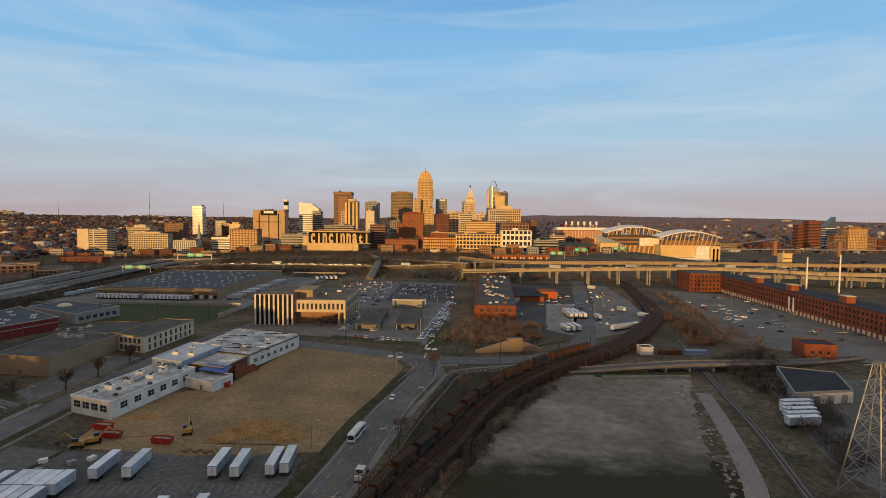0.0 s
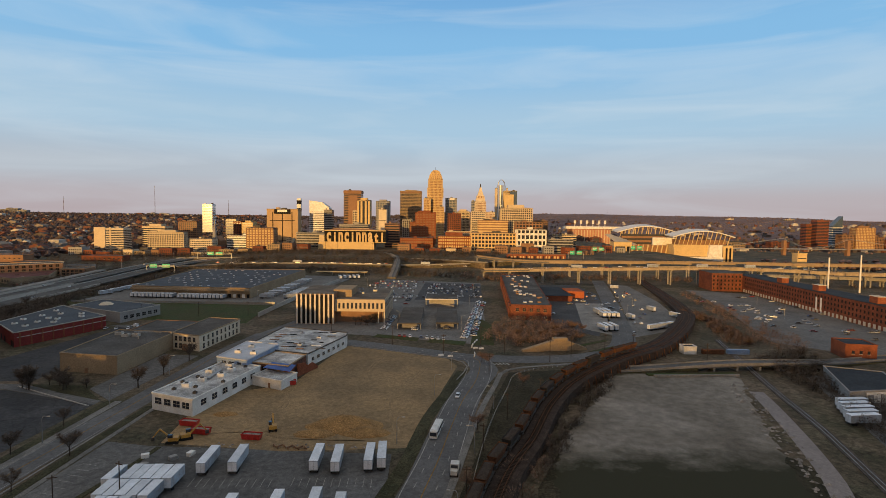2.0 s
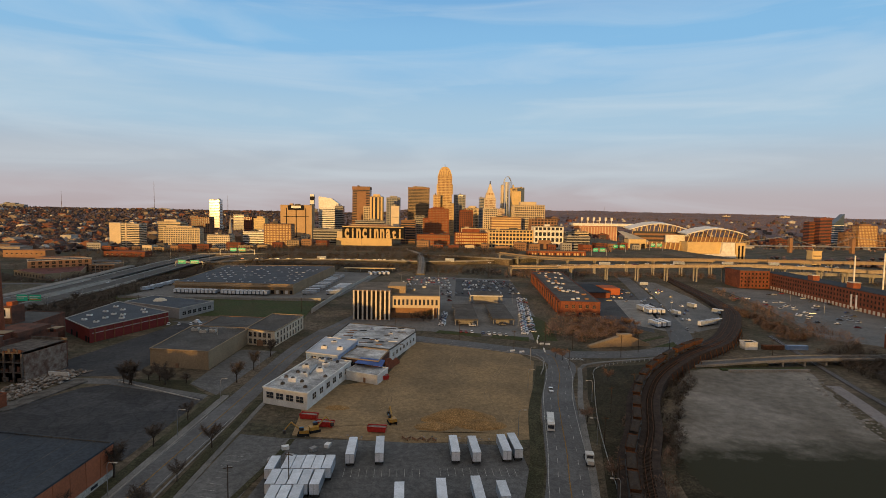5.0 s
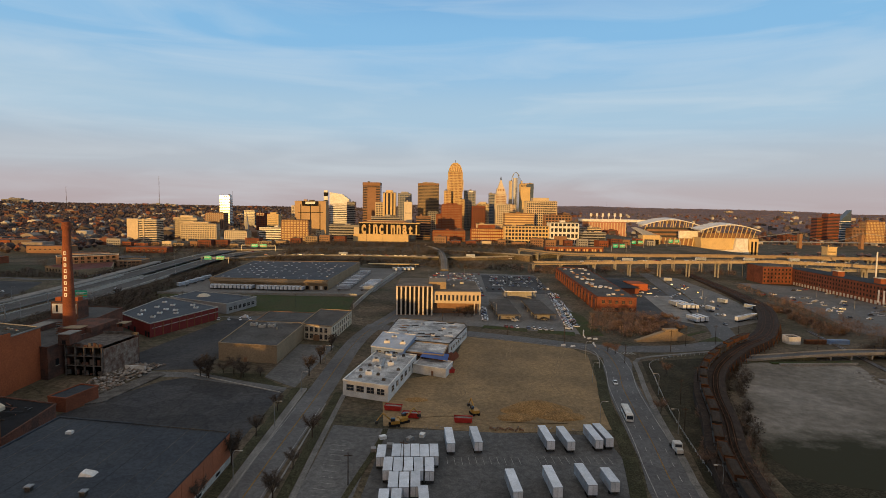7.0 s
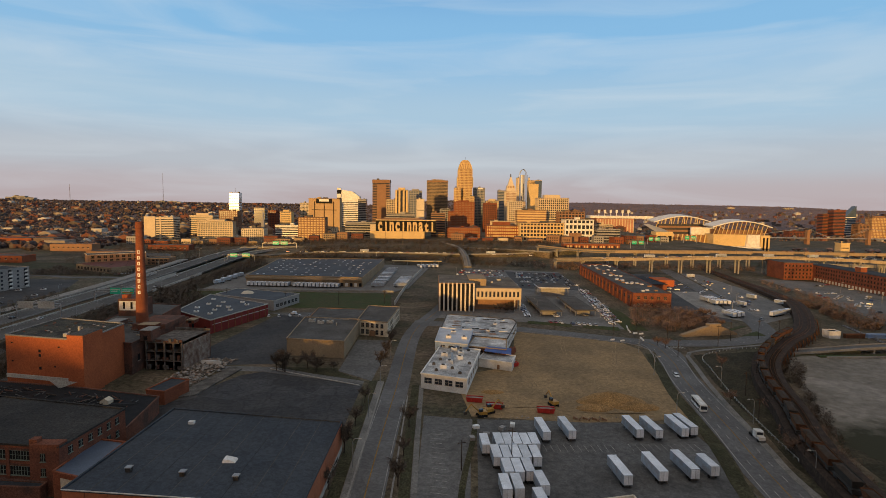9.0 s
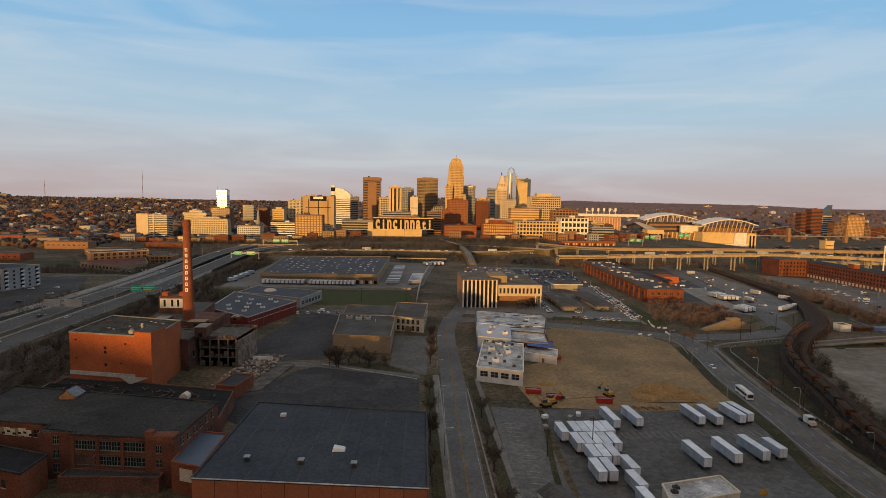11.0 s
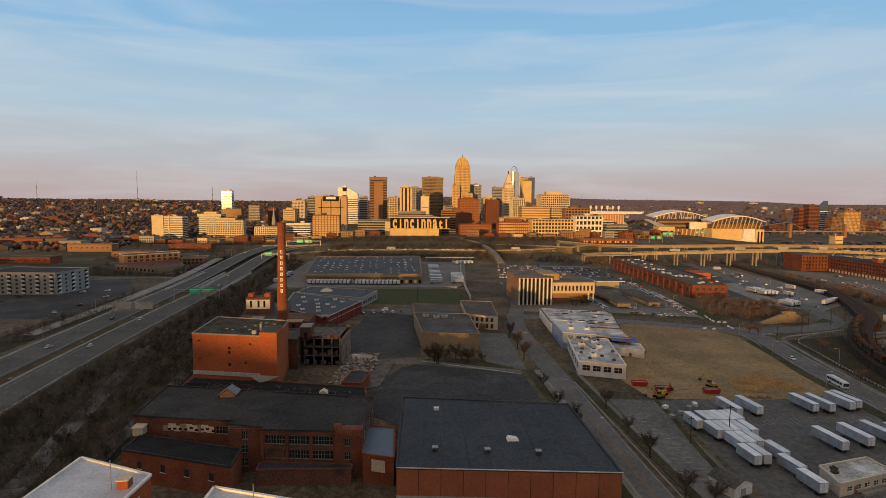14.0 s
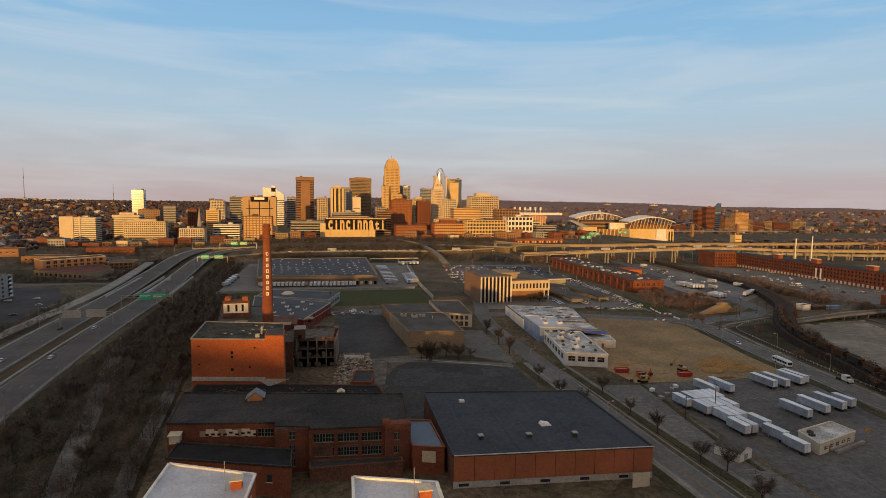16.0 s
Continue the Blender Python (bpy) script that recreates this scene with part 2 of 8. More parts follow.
RUST = mat("rusty_steel", (0.14, 0.065, 0.035), 0.85, 0.2, scale=0.5, vary=0.35)
RUBBER = mat("tyre_rubber", (0.02, 0.02, 0.02), 0.9, scale=1.0, vary=0.2)
BLACK = mat("black_paint", (0.017, 0.017, 0.018), 0.85, scale=0.4, vary=0.3)
RED_PAINT = mat("red_paint", (0.45, 0.03, 0.025), 0.45, scale=0.5, vary=0.15)
YELLOW_LINE = mat("worn_yellow_line", (0.28, 0.16, 0.04), 0.8, scale=0.6, vary=0.4)
YELLOW = mat("yellow_paint", (0.44, 0.235, 0.04), 0.5, scale=0.6, vary=0.2)
# Lamplight on the boards is put into this raised green; no sign lamps built.
LIT_GREEN = mat("lit_green_sign", (0.01, 0.46, 0.27), 0.5, scale=0.5, vary=0.1)
WATER = mat("river_water", (0.10, 0.13, 0.17), 0.15, scale=0.01, vary=0.15)
LINE = mat("road_paint", (0.40, 0.39, 0.36), 0.75, scale=0.5, vary=0.4)
ROCK = mat("rubble_stone", (0.20, 0.18, 0.16), 0.95, scale=0.5, vary=0.3, rand=0.3, island=[(0.22, 0.2, 0.18), (0.14, 0.12, 0.1), (0.28, 0.25, 0.22), (0.18, 0.13, 0.1)])
GLASS = mat("window_glass", (0.035, 0.04, 0.05), 0.12, scale=0.2, vary=0.3)
GLASS_BLUE = mat("blue_curtain_glass", (0.10, 0.14, 0.19), 0.12, 0.3, scale=0.05, vary=0.2)
MIRROR_GLASS = mat("mirror_glass", (0.65, 0.68, 0.70), 0.08, 0.9, scale=0.05, vary=0.06)
CAR_PAINTS = [mat("car_paint", c, 0.3, 0.1, scale=0.5, vary=0.06) for c in
              ((0.72, 0.73, 0.74), (0.40, 0.41, 0.43), (0.03, 0.03, 0.035), (0.25, 0.03, 0.03), (0.05, 0.08, 0.18), (0.16, 0.15, 0.13))]
MOTORWAY = mat("motorway_asphalt", (0.105, 0.099, 0.094), 0.88, scale=0.06, stain=(0.082, 0.078, 0.075), vary=0.2, patch=0.1)
TAN_ROOF = mat("tan_gravel_roof", (0.17, 0.145, 0.118), 0.92, scale=0.1, stain=(0.115, 0.098, 0.08), vary=0.3, patch=0.2)
HOUSES = mat("far_house", (0.3, 0.2, 0.15), 0.9, scale=0.05, vary=0.2,
             island=[(0.16, 0.070, 0.052), (0.12, 0.062, 0.05), (0.19, 0.088, 0.062), (0.10, 0.08, 0.075), (0.27, 0.23, 0.195), (0.08, 0.068, 0.068), (0.15, 0.11, 0.09), (0.45, 0.42, 0.38), (0.09, 0.064, 0.06), (0.12, 0.10, 0.09)])


# ---- mesh helpers ----
class Geo:
    """Collects faces of one mesh."""
    def __init__(self):
        self.v, self.f = [], []

    def add(self, verts, faces):
        k = len(self.v)
        self.v += [tuple(p) for p in verts]
        self.f += [tuple(i + k for i in q) for q in faces]
        return self

    def box(self, x0, y0, z0, x1, y1, z1):
        return self.add([(x0, y0, z0), (x1, y0, z0), (x1, y1, z0), (x0, y1, z0), (x0, y0, z1), (x1, y0, z1), (x1, y1, z1), (x0, y1, z1)],
                        [(3, 2, 1, 0), (4, 5, 6, 7), (0, 1, 5, 4), (1, 2, 6, 5), (2, 3, 7, 6), (3, 0, 4, 7)])

    def prism(self, poly, z0, z1):
        a = sum(p[0] * q[1] - q[0] * p[1] for p, q in zip(poly, poly[1:] + poly[:1]))
        poly = list(poly) if a > 0 else list(poly)[::-1]
        n = len(poly)
        return self.add([(*p, z0) for p in poly] + [(*p, z1) for p in poly],
                        [tuple(range(n))[::-1], tuple(range(n, 2 * n))] + [(i, (i + 1) % n, n + (i + 1) % n, n + i) for i in range(n)])

    def tube(self, p, q, r0, r1=None, n=8):
        p, q = Vector(p), Vector(q)
        r1 = r0 if r1 is None else r1
        along = (q - p).normalized()
        side = along.orthogonal().normalized()
        other = along.cross(side)
        ring = [side * math.cos(a) + other * math.sin(a) for a in (2 * math.pi * i / n for i in range(n))]
        return self.add([p + d * r0 for d in ring] + [q + d * r1 for d in ring],
                        [tuple(range(n))[::-1], tuple(range(n, 2 * n))] + [(i, (i + 1) % n, n + (i + 1) % n, n + i) for i in range(n)])

    def gable(self, x0, y0, x1, y1, z0, z1, z2):
        """A small house: walls to z1, ridge along y at z2."""
        xm = (x0 + x1) / 2
        return self.add([(x0, y0, z0), (x1, y0, z0), (x1, y1, z0), (x0, y1, z0), (x0, y0, z1), (x1, y0, z1), (x1, y1, z1), (x0, y1, z1), (xm, y0, z2), (xm, y1, z2)],
                        [(0, 1, 5, 8, 4), (1, 2, 6, 5), (2, 3, 7, 9, 6), (3, 0, 4, 7), (4, 8, 9, 7), (8, 5, 6, 9)])

    def strip(self, line, width, z0, z1, rise=None):
        """A ribbon along a line of (x, y) or (x, y, z) points, with thickness."""
        n, vs = len(line), []
        for i, p in enumerate(line):
            a, b = line[max(i - 1, 0)], line[min(i + 1, n - 1)]
            dx, dy = b[0] - a[0], b[1] - a[1]
            k = max(math.hypot(dx, dy), 1e-6)
            nx_, ny_ = -dy / k * width / 2, dx / k * width / 2
            z = p[2] if len(p) > 2 else 0
            vs += [(p[0] + nx_, p[1] + ny_, z + z0), (p[0] - nx_, p[1] - ny_, z + z0), (p[0] - nx_, p[1] - ny_, z + z1), (p[0] + nx_, p[1] + ny_, z + z1)]
        fs = [(0, 3, 2, 1)[::-1], tuple(4 * (n - 1) + i for i in (0, 3, 2, 1))]
        for i in range(n - 1):
            a, b = 4 * i, 4 * i + 4
            fs += [(a + 3, a + 2, b + 2, b + 3), (a, b, b + 1, a + 1), (a + 1, b + 1, b + 2, a + 2), (a, a + 3, b + 3, b)]
        return self.add(vs, fs)

    def mesh(self, name, material):
        me = bpy.data.meshes.new(name)
        me.from_pydata(self.v, [], self.f)
        if material:
            me.materials.append(material)
        return me


def part(name, geo, material, parent=None, label="", m=None):
    data = geo if isinstance(geo, bpy.types.Mesh) else geo.mesh(name, material)
    ob = new(name, data)
    if m is not None:
        ob.matrix_basis = m
    if parent is not None:
        ob.parent = parent
    return tagged(ob, label)


def thing(name, label, category, x=0, y=0, z=0, turn=0, group="", kind=""):
    ob = new(name)
    ob.matrix_basis = pose(x, y, z, 0, 0, turn)
    return tagged(ob, label, category, group, kind)


def smooth_line(points, step=8.0):
    """A Catmull-Rom line through the points."""
    out, P = [], [Vector(p) for i, p in enumerate(points) if i == 0 or (Vector(p) - Vector(points[i - 1])).length > 0.01]
    P = [2 * P[0] - P[1]] + P + [2 * P[-1] - P[-2]]
    for a, b, c, d in zip(P, P[1:], P[2:], P[3:]):
        k = max(2, int((c - b).length / step))
        for i in range(k):
            t = i / k
            out.append(tuple(0.5 * (2 * b + (c - a) * t + (2 * a - 5 * b + 4 * c - d) * t * t + (3 * b - a - 3 * c + d) * t ** 3)))
    return out + [tuple(P[-2])]


# ---- ground ----
def ease(a, b, v):
    u = min(max((v - a) / (b - a), 0), 1)
    return u * u * (3 - 2 * u)


def ground_height(x, y):
    """Flat bottom land, a rise under the city, wooded hills beyond; behind, an unseen ridge shaped to shade the
    foreground.
    """
    h = (6 + 11 * ease(-480, -260, x)) * ease(640, 850, y)
    h -= 22 * ease(330, 520, x) * ease(700, 900, y) * (1 - ease(1500, 2300, y))
    crest = 96 + 12 * noise.noise((x / 600, 1.7, 0.3)) + 5 * noise.noise((x / 170, 5.1, 0.3)) - 30 * ease(1500, 3800, x)
    h += crest * (0.45 * ease(1900, 3200, y) + 0.55 * ease(3000, 4300, y)) * ease(-900, 300, x)
    left = 63 + 9 * noise.noise((x / 330, 7.7, 0.3)) + 4 * noise.noise((x / 90, 2.1, 0.3))
    h += left * (0.22 * ease(1000, 1700, y) + 0.78 * ease(1700, 2700, y)) * (1 - ease(-900, 300, x))
    # Unseen ridge: a notch lets sun onto the brick block, humps shade the rest.
    h += (111 - 10 * ease(-866, -880, x) * (1 - ease(-925, -940, x)) + 24 * ease(-945, -990, x) + 3.5 * ease(-864, -852, x) * (1 - ease(-806, -794, x))) * ease(-900, -1500, y)
    return h


xs = np.r_[np.linspace(-4600, -2700, 30), np.linspace(-2640, -1100, 40), np.linspace(-1060, -700, 60), np.linspace(-690, 1000, 90), np.linspace(1060, 4600, 60)]
ys = np.r_[np.linspace(-2400, -300, 22), np.linspace(-200, 600, 9), np.linspace(620, 900, 15), np.linspace(940, 4750, 90)]
nx = len(xs)
low, high = Geo(), Geo()
for geo_, rows_ in ((low, ys[ys <= 1900]), (high, ys[ys >= 1880])):
    geo_.v = [(x, y, ground_height(x, y)) for y in rows_ for x in xs]
    geo_.f = [(j * nx + i, j * nx + i + 1, (j + 1) * nx + i + 1, (j + 1) * nx + i) for j in range(len(rows_) - 1) for i in range(nx - 1)]
tagged(part("ground", low, GROUND), "brown winter scrub and rough grass on flat bottom land", "ground", kind="structure")
tagged(part("far_hills", high, HAZY_FAR_WOODS), "wooded hills along the horizon with haze painted in as purple-brown", "hills", kind="structure")


# ---- the city ----
def tower(name, label, x0, x1, y, deep, z1, wall, glass=GLASS, style="grid", floor=4.2, bay=5.0, z0=6.0, roof=None, cap=0.0, crown=0.0):
    """A tall block with a glass core, floor bands and piers, each a piece of its own."""
    t = thing(name, label, "building", (x0 + x1) / 2, y + deep / 2, z0)
    w, d, h = (x1 - x0) / 2, deep / 2, z1 - z0
    part("core", Geo().box(-w + 0.5, -d + 0.5, 0, w - 0.5, d - 0.5, h - 0.4), glass if style != "blank" else wall, t)
    if style in ("grid", "bands"):
        n = max(2, int(h / floor))
        share = 0.36 if style == "grid" else 0.46
        band = Geo().box(-w + 0.12, -d + 0.12, 0, w - 0.12, d - 0.12, h / n * share).mesh("floor_band", wall)
        if y > 1250 or style == "grid" and z1 < 60:
            far = Geo()
            for i in range(n):
                far.box(-w + 0.12, -d + 0.12, h / n * i, w - 0.12, d - 0.12, h / n * (i + share))
            tagged(part("floor_banding", far, wall, t), kind="stuff")
        else:
            for i in range(n):
                part("floor_band", band, None, t, m=pose(0, 0, h / n * i))
    if style in ("grid", "cols"):
        n = max(2, round(2 * w / bay))
        step = 2 * w / n
        wide = step * (0.3 if style == "grid" else 0.45) / 2
        pier = Geo().box(-wide, -d, 0, wide, -d + 0.9, h).mesh("pier", wall)
        for i in range(n + 1):
            part("pier", pier, None, t, m=pose(min(max(-w + i * step, -w + wide), w - wide), 0, 0))
        n = max(2, round(2 * d / bay))
        step = 2 * d / n
        for s in (-1, 1):
            side = Geo()
            for i in range(1, n + 1):
                v = min(-d + i * step, d - wide)
                side.box(s * (w - 0.45) - 0.45, v - wide, 0, s * (w - 0.45) + 0.45, v + wide, h)
            part("side_frame", side, wall, t)
    if style == "blank":
        n = max(2, int(h / floor))
        strip_ = Geo().box(-w * 0.8, -d + 0.42, 0, w * 0.8, -d + 0.6, 1.3).mesh("window_row", glass)
        for i in range(n):
            part("window_row", strip_, None, t, m=pose(0, 0, h / n * (i + 0.4)))
    part("parapet", Geo().box(-w, -d, h - 1.4, w, d, h), wall, t)
    part("roof", Geo().box(-w + 0.8, -d + 0.8, h, w - 0.8, d - 0.8, h + 0.25), roof or ROOF_GREY, t)
    plant = random.Random(int(x0 * 7 + z1 * 3))
    for i in range(2):
        px, py, ps, ph = plant.uniform(-0.75, 0.6) * w, plant.uniform(-0.6, 0.5) * d, plant.uniform(0.08, 0.2) * w, plant.uniform(1.5, 4.0)
        part("roof_plant", Geo().box(px - ps, py - ps, h + 0.25, px + ps, py + ps, h + ph), (roof or ROOF_GREY) if i else wall, t)
    if cap:
        part("penthouse", Geo().box(-w * 0.55, -d * 0.5, h + 0.25, w * 0.5, d * 0.6, h + cap), wall, t)
    if crown:
        part("crown", Geo().box(-w - 0.4, -d - 0.4, h - crown, w + 0.4, d + 0.4, h - 1.5), BROWN_WALL, t)
    return t


tower("glass_office_tower", "pale glass office tower with a mirrored front", -731.8, -702.3, 1560, 24.0, 105.8, WHITE, MIRROR_GLASS, "bands", 4.5)
t = tower("apartment_slab", "cream apartment slab with dark balcony bands", -669.6, -616.9, 980, 26.0, 48.1, CREAM, GLASS, "bands", 3.2)
part("end_wall", Geo().box(-27.5, -14, 0, -7, 12, 43.5), STONE, t)
part("end_wall", Geo().box(1, -13.6, 0, 3.5, 12, 43.8), STONE, t)
tower("hospital_wing", "tan hospital block with rows of windows", -605.4, -560.8, 1020, 30.0, 51.8, STONE, style="bands", floor=3.8, cap=4)
tower("hospital_wing", "long tan hospital block with banded windows", -578.2, -511.5, 990, 18.0, 41.9, STONE, style="grid", floor=3.8, bay=3.2, cap=3)
# Solid black core paints the shade inside the deck's levels.
tower("parking_deck", "concrete parking deck with shaded levels painted as a black core", -577.8, -490.9, 940, 30.0, 10.6, STONE, BLACK, "bands", 3.2, z0=2)
tower("office_block", "low cream office block with window bands", -481.4, -441.2, 950, 24, 31.6, CREAM, style="grid", floor=3.6, bay=3.5)
tower("office_block", "tan blind office block behind the lower roofs", -482.9, -456.5, 1200, 25, 58.4, GOLD_STONE, style="blank", cap=4)
tower("office_block", "low white office block with dark window bands", -435.5, -390.4, 1000, 30, 36.1, WHITE, style="bands", floor=3.8)
t = tower("hotel_block", "orange-brown hotel block with a pale window lattice", -377.3, -328.8, 940, 24.0, 52.8, BROWN_WALL, GOLD_STONE, "grid", 4.0, 5.5)
tower("hotel_wing", "tan low hotel wing with deep floors", -328.8, -299.2, 935, 24.0, 25.1, BROWN_WALL, style="bands", floor=4)
t = tower("headquarters_block", "broad tan office slab with dark slits and a pale roof sign", -399.2, -332.8, 1117, 28.0, 88.4, mat("warm_precast", (0.43, 0.30, 0.17), 0.85, scale=0.05, vary=0.12), BLACK, "blank", 80)
for x in (-20, 0, 20):
    part("slit", Geo().box(x - 0.7, -14.4, 4, x + 0.7, -13.4, 76), BLACK, t)
part("dark_top", Geo().box(-17, -14.5, 72, 17, -13.2, 82), BLACK, t)
part("roof_sign", Geo().box(-10, -15, 76, 10, -14.6, 81), WHITE, t, "plain white sign shape")
t = thing("banded_mast_tower", "slim stair tower in black and white bands", "tower", -340.6, 1150, 10.8)
t.scale = (0.959, 0.959, 0.959)
for i in range(12):
    part("band", Geo().box(-4.5, 0, i * 8.8, 4.5, 9, i * 8.8 + 4.4), BLACK if i % 2 else WHITE, t)
    part("band", Geo().box(-4.2, 0.3, i * 8.8 + 4.4, 4.2, 8.7, i * 8.8 + 8.8), WHITE if i % 2 else BLACK, t)
t = thing("slant_roof_tower", "white banded office tower with a sloping roof", "building", -358.7, 1420, -6.8)
t.scale = (1.134, 1.134, 1.134)
part("core", Geo().box(-22.4, 0.5, 0, 22.4, 28, 82), GLASS, t)
for i in range(19):
    part("floor_band", Geo().box(-23, 0, i * 4.4, 23, 28.5, i * 4.4 + 2.6), WHITE, t)
part("sloping_top", Geo().add([(-23, 0, 82), (23, 0, 82), (23, 28, 82), (-23, 28, 82), (-23, 0, 108), (6, 0, 104), (23, 0, 92), (-23, 28, 108), (6, 28, 104), (23, 28, 92)],
     [(0, 1, 6, 5, 4), (1, 2, 9, 6), (2, 3, 7, 8, 9), (3, 0, 4, 7), (4, 5, 8, 7), (5, 6, 9, 8)]), WHITE, t)
t = tower("brown_office_tower", "brown banded office tower with a flat dark crown", -304.2, -255.7, 1474, 40.0, 146.0, BROWN_WALL, GLASS, "bands", 4.4, crown=8)
part("front_panel", Geo().box(-11, -20.8, 0, 13, -19.4, 126), BROWN_WALL, t)
t = tower("column_tower", "gold stone tower with tall round-ended columns", -220.7, -192.5, 1186, 28.0, 110.9, GOLD_STONE, GLASS, "cols", bay=9.4, cap=5)
tower("glass_office_tower", "olive glass tower with fine floor bands", -197.2, -164.0, 1330, 30.0, 113.4, GREY_WALL, GLASS_BLUE, "grid", 4.2, 4.0, cap=4)
tower("slim_office_tower", "slim pale blind office tower", -173.3, -154.7, 1180, 20.0, 90.5, CREAM, style="blank", floor=30)
t = tower("wide_office_tower", "wide tan office tower of narrow columns", -154.0, -92.9, 1540, 36.0, 149.3, TAN, GLASS, "grid", 4.2, 2.8, crown=5, cap=3)
t = tower("art_deco_skyscraper", "tall tan stepped skyscraper with a rounded top", -70.2, -32.2, 1400, 36, 174.3, GOLD_STONE, BROWN_WALL, "grid", 4.2, 3.4)
for z0_, z1_, k in ((168, 173, 0.93), (173, 178, 0.86), (178, 182.5, 0.77), (182.5, 186.5, 0.66), (186.5, 189.5, 0.53), (189.5, 192, 0.36)):
    q = part("upper_step", Geo().box(-19 * k, -18 * k, z0_, 19 * k, 18 * k, z1_), GOLD_STONE, t)
    slots = Geo()
    for i in range(-3, 4):
        slots.box(i * 5.2 * k - 0.9 * k, -18 * k - 0.15, z0_ + 0.6, i * 5.2 * k + 0.9 * k, -18 * k + 0.2, z1_ - 0.7)
    tagged(part("slot_row", slots, BROWN_WALL, q), kind="stuff")
for sx in (-1, 1):
    part("shoulder", Geo().box(sx * 19 - 2.2, -15, 120, sx * 19 + 2.2, 15, 146), GOLD_STONE, t)
part("flag_mast", Geo().tube((0, 0, 192), (0, 0, 200), 0.5), DARK_STEEL, t)
tower("art_deco_wing", "tan stepped wing at the foot of the skyscraper", -80.9, -62.4, 1384, 16, 123.8, GOLD_STONE, BROWN_WALL, "grid", 4.2, 3.4)
tower("art_deco_wing", "tan shoulder wing beside the skyscraper", -56.6, -27.3, 1384, 16, 102.3, GOLD_STONE, BROWN_WALL, "grid", 4.2, 3.4)
t = tower("red_brick_tower", "red-orange brick tower with small windows", -90.0, -45.7, 1140, 30.0, 85.7, BRICK, BROWN_WALL, "grid", 3.6, 3.2, cap=3)
tower("red_brick_tower", "lower red-orange brick wing", -101.7, -90.1, 1140, 24.0, 64.6, BRICK, BROWN_WALL, "grid", 3.6, 3.2)
t = tower("dark_glass_tower", "blue-grey glass tower with a pale roof sign", -24.6, 6.6, 1450, 30, 127.1, GREY_WALL, GLASS_BLUE, "grid", 4.2, 4.0)
part("roof_sign", Geo().box(-9, -15.6, 116.5, 9, -15.1, 120.5), WHITE, t, "plain white sign shape")
tower("pale_office_block", "pale stone office block with a stepped top", 7.5, 38.8, 1400, 28.0, 91.2, STONE, GLASS, "grid", 4.0, 3.6, cap=5)
tower("blue_glass_tower", "blue-grey slab behind the white spire tower", 48.3, 79.4, 1500, 25, 121.8, GREY_WALL, GLASS_BLUE, "bands", 4.2)
t = tower("white_spire_tower", "white stone tower with a pyramid roof", 50.2, 77.5, 1350, 27.0, 116.1, CREAM, BROWN_WALL, "grid", 4.2, 3.2)
part("upper_stage", Geo().box(-11.5, -10.5, 107, 11.5, 10.5, 117), CREAM, t)
part("colonnade", Geo().box(-10, -9.2, 117, 10, 9.2, 124), STONE, t)
part("pyramid_roof", Geo().add([(-8, -7.6, 124), (8, -7.6, 124), (8, 7.6, 124), (-8, 7.6, 124), (-1.6, -1.6, 146), (1.6, -1.6, 146), (1.6, 1.6, 146), (-1.6, 1.6, 146)],
     [(0, 1, 5, 4), (1, 2, 6, 5), (2, 3, 7, 6), (3, 0, 4, 7), (4, 5, 6, 7)]), CREAM, t)
for x in (-6, -2, 2, 6):
    part("colonnade_gap", Geo().box(x - 0.8, -9.4, 118, x + 0.8, -9.0, 123.2), BROWN_WALL, t)
part("lantern", Geo().tube((0, 0, 145), (0, 0, 154), 1.7, 1.1, 8), DARK_STEEL, t, "dark lantern")
tower("white_tower_wing", "cream lower wing of the spire tower", 77.4, 100.9, 1350, 24.0, 89.7, CREAM, BROWN_WALL, "grid", 4.2, 3.4)
t = tower("tiara_tower", "tall glass tower crowned by an open steel arch", 136.2, 174.1, 1700, 40, 170, STONE, MIRROR_GLASS, "cols", bay=9.7)
for yy in (-14, 0, 14):
    ring = [(11.5 * math.cos(a), yy * (1 - 0.6 * math.sin(a)), 166 + 25 * math.sin(a)) for a in [math.pi * i / 12 for i in range(13)]]
    g = Geo()
    for p, q in zip(ring, ring[1:]):
        g.tube(p, q, 0.5, n=5)
    part("tiara_arch", g, STEEL, t, "open steel arch")
bow = [(13 * math.sin(a), -19.5 - 5.5 * math.cos(a)) for a in [math.pi * (i / 12 - 0.5) for i in range(13)]]
part("bright_front", Geo().prism(bow, 20, 172), MIRROR_GLASS, t, "bowed mirrored glass front")
t = tower("office_tower_east", "tan office tower with a dark glass corner", 145.6, 182.3, 1550, 32.0, 153.9, GOLD_STONE, GLASS, "grid", 4.2, 3.2)
part("dark_corner", Geo().box(-2, -16.5, 20, 18.6, -13, 146), GLASS_BLUE, t, "dark glass corner")
part("tan_front", Geo().box(-18.4, -16.8, 0, 9, -15, 137), GOLD_STONE, t)
t = tower("grid_office_block", "wide tan office block with a deep window grid", 95.1, 161.9, 1150, 40.0, 96.6, STONE, GLASS, "grid", 5.0, 4.4, cap=7)
tower("brown_banded_block", "brown banded office block", 42.6, 105.2, 1110, 30.0, 69.8, BROWN_WALL, GOLD_STONE, "bands", 5.0)
tower("lattice_office_block", "gold office block with large square windows", 18.4, 95.8, 920, 30.0, 48.5, GOLD_STONE, GLASS, "grid", 6.5, 6.0, z0=16)
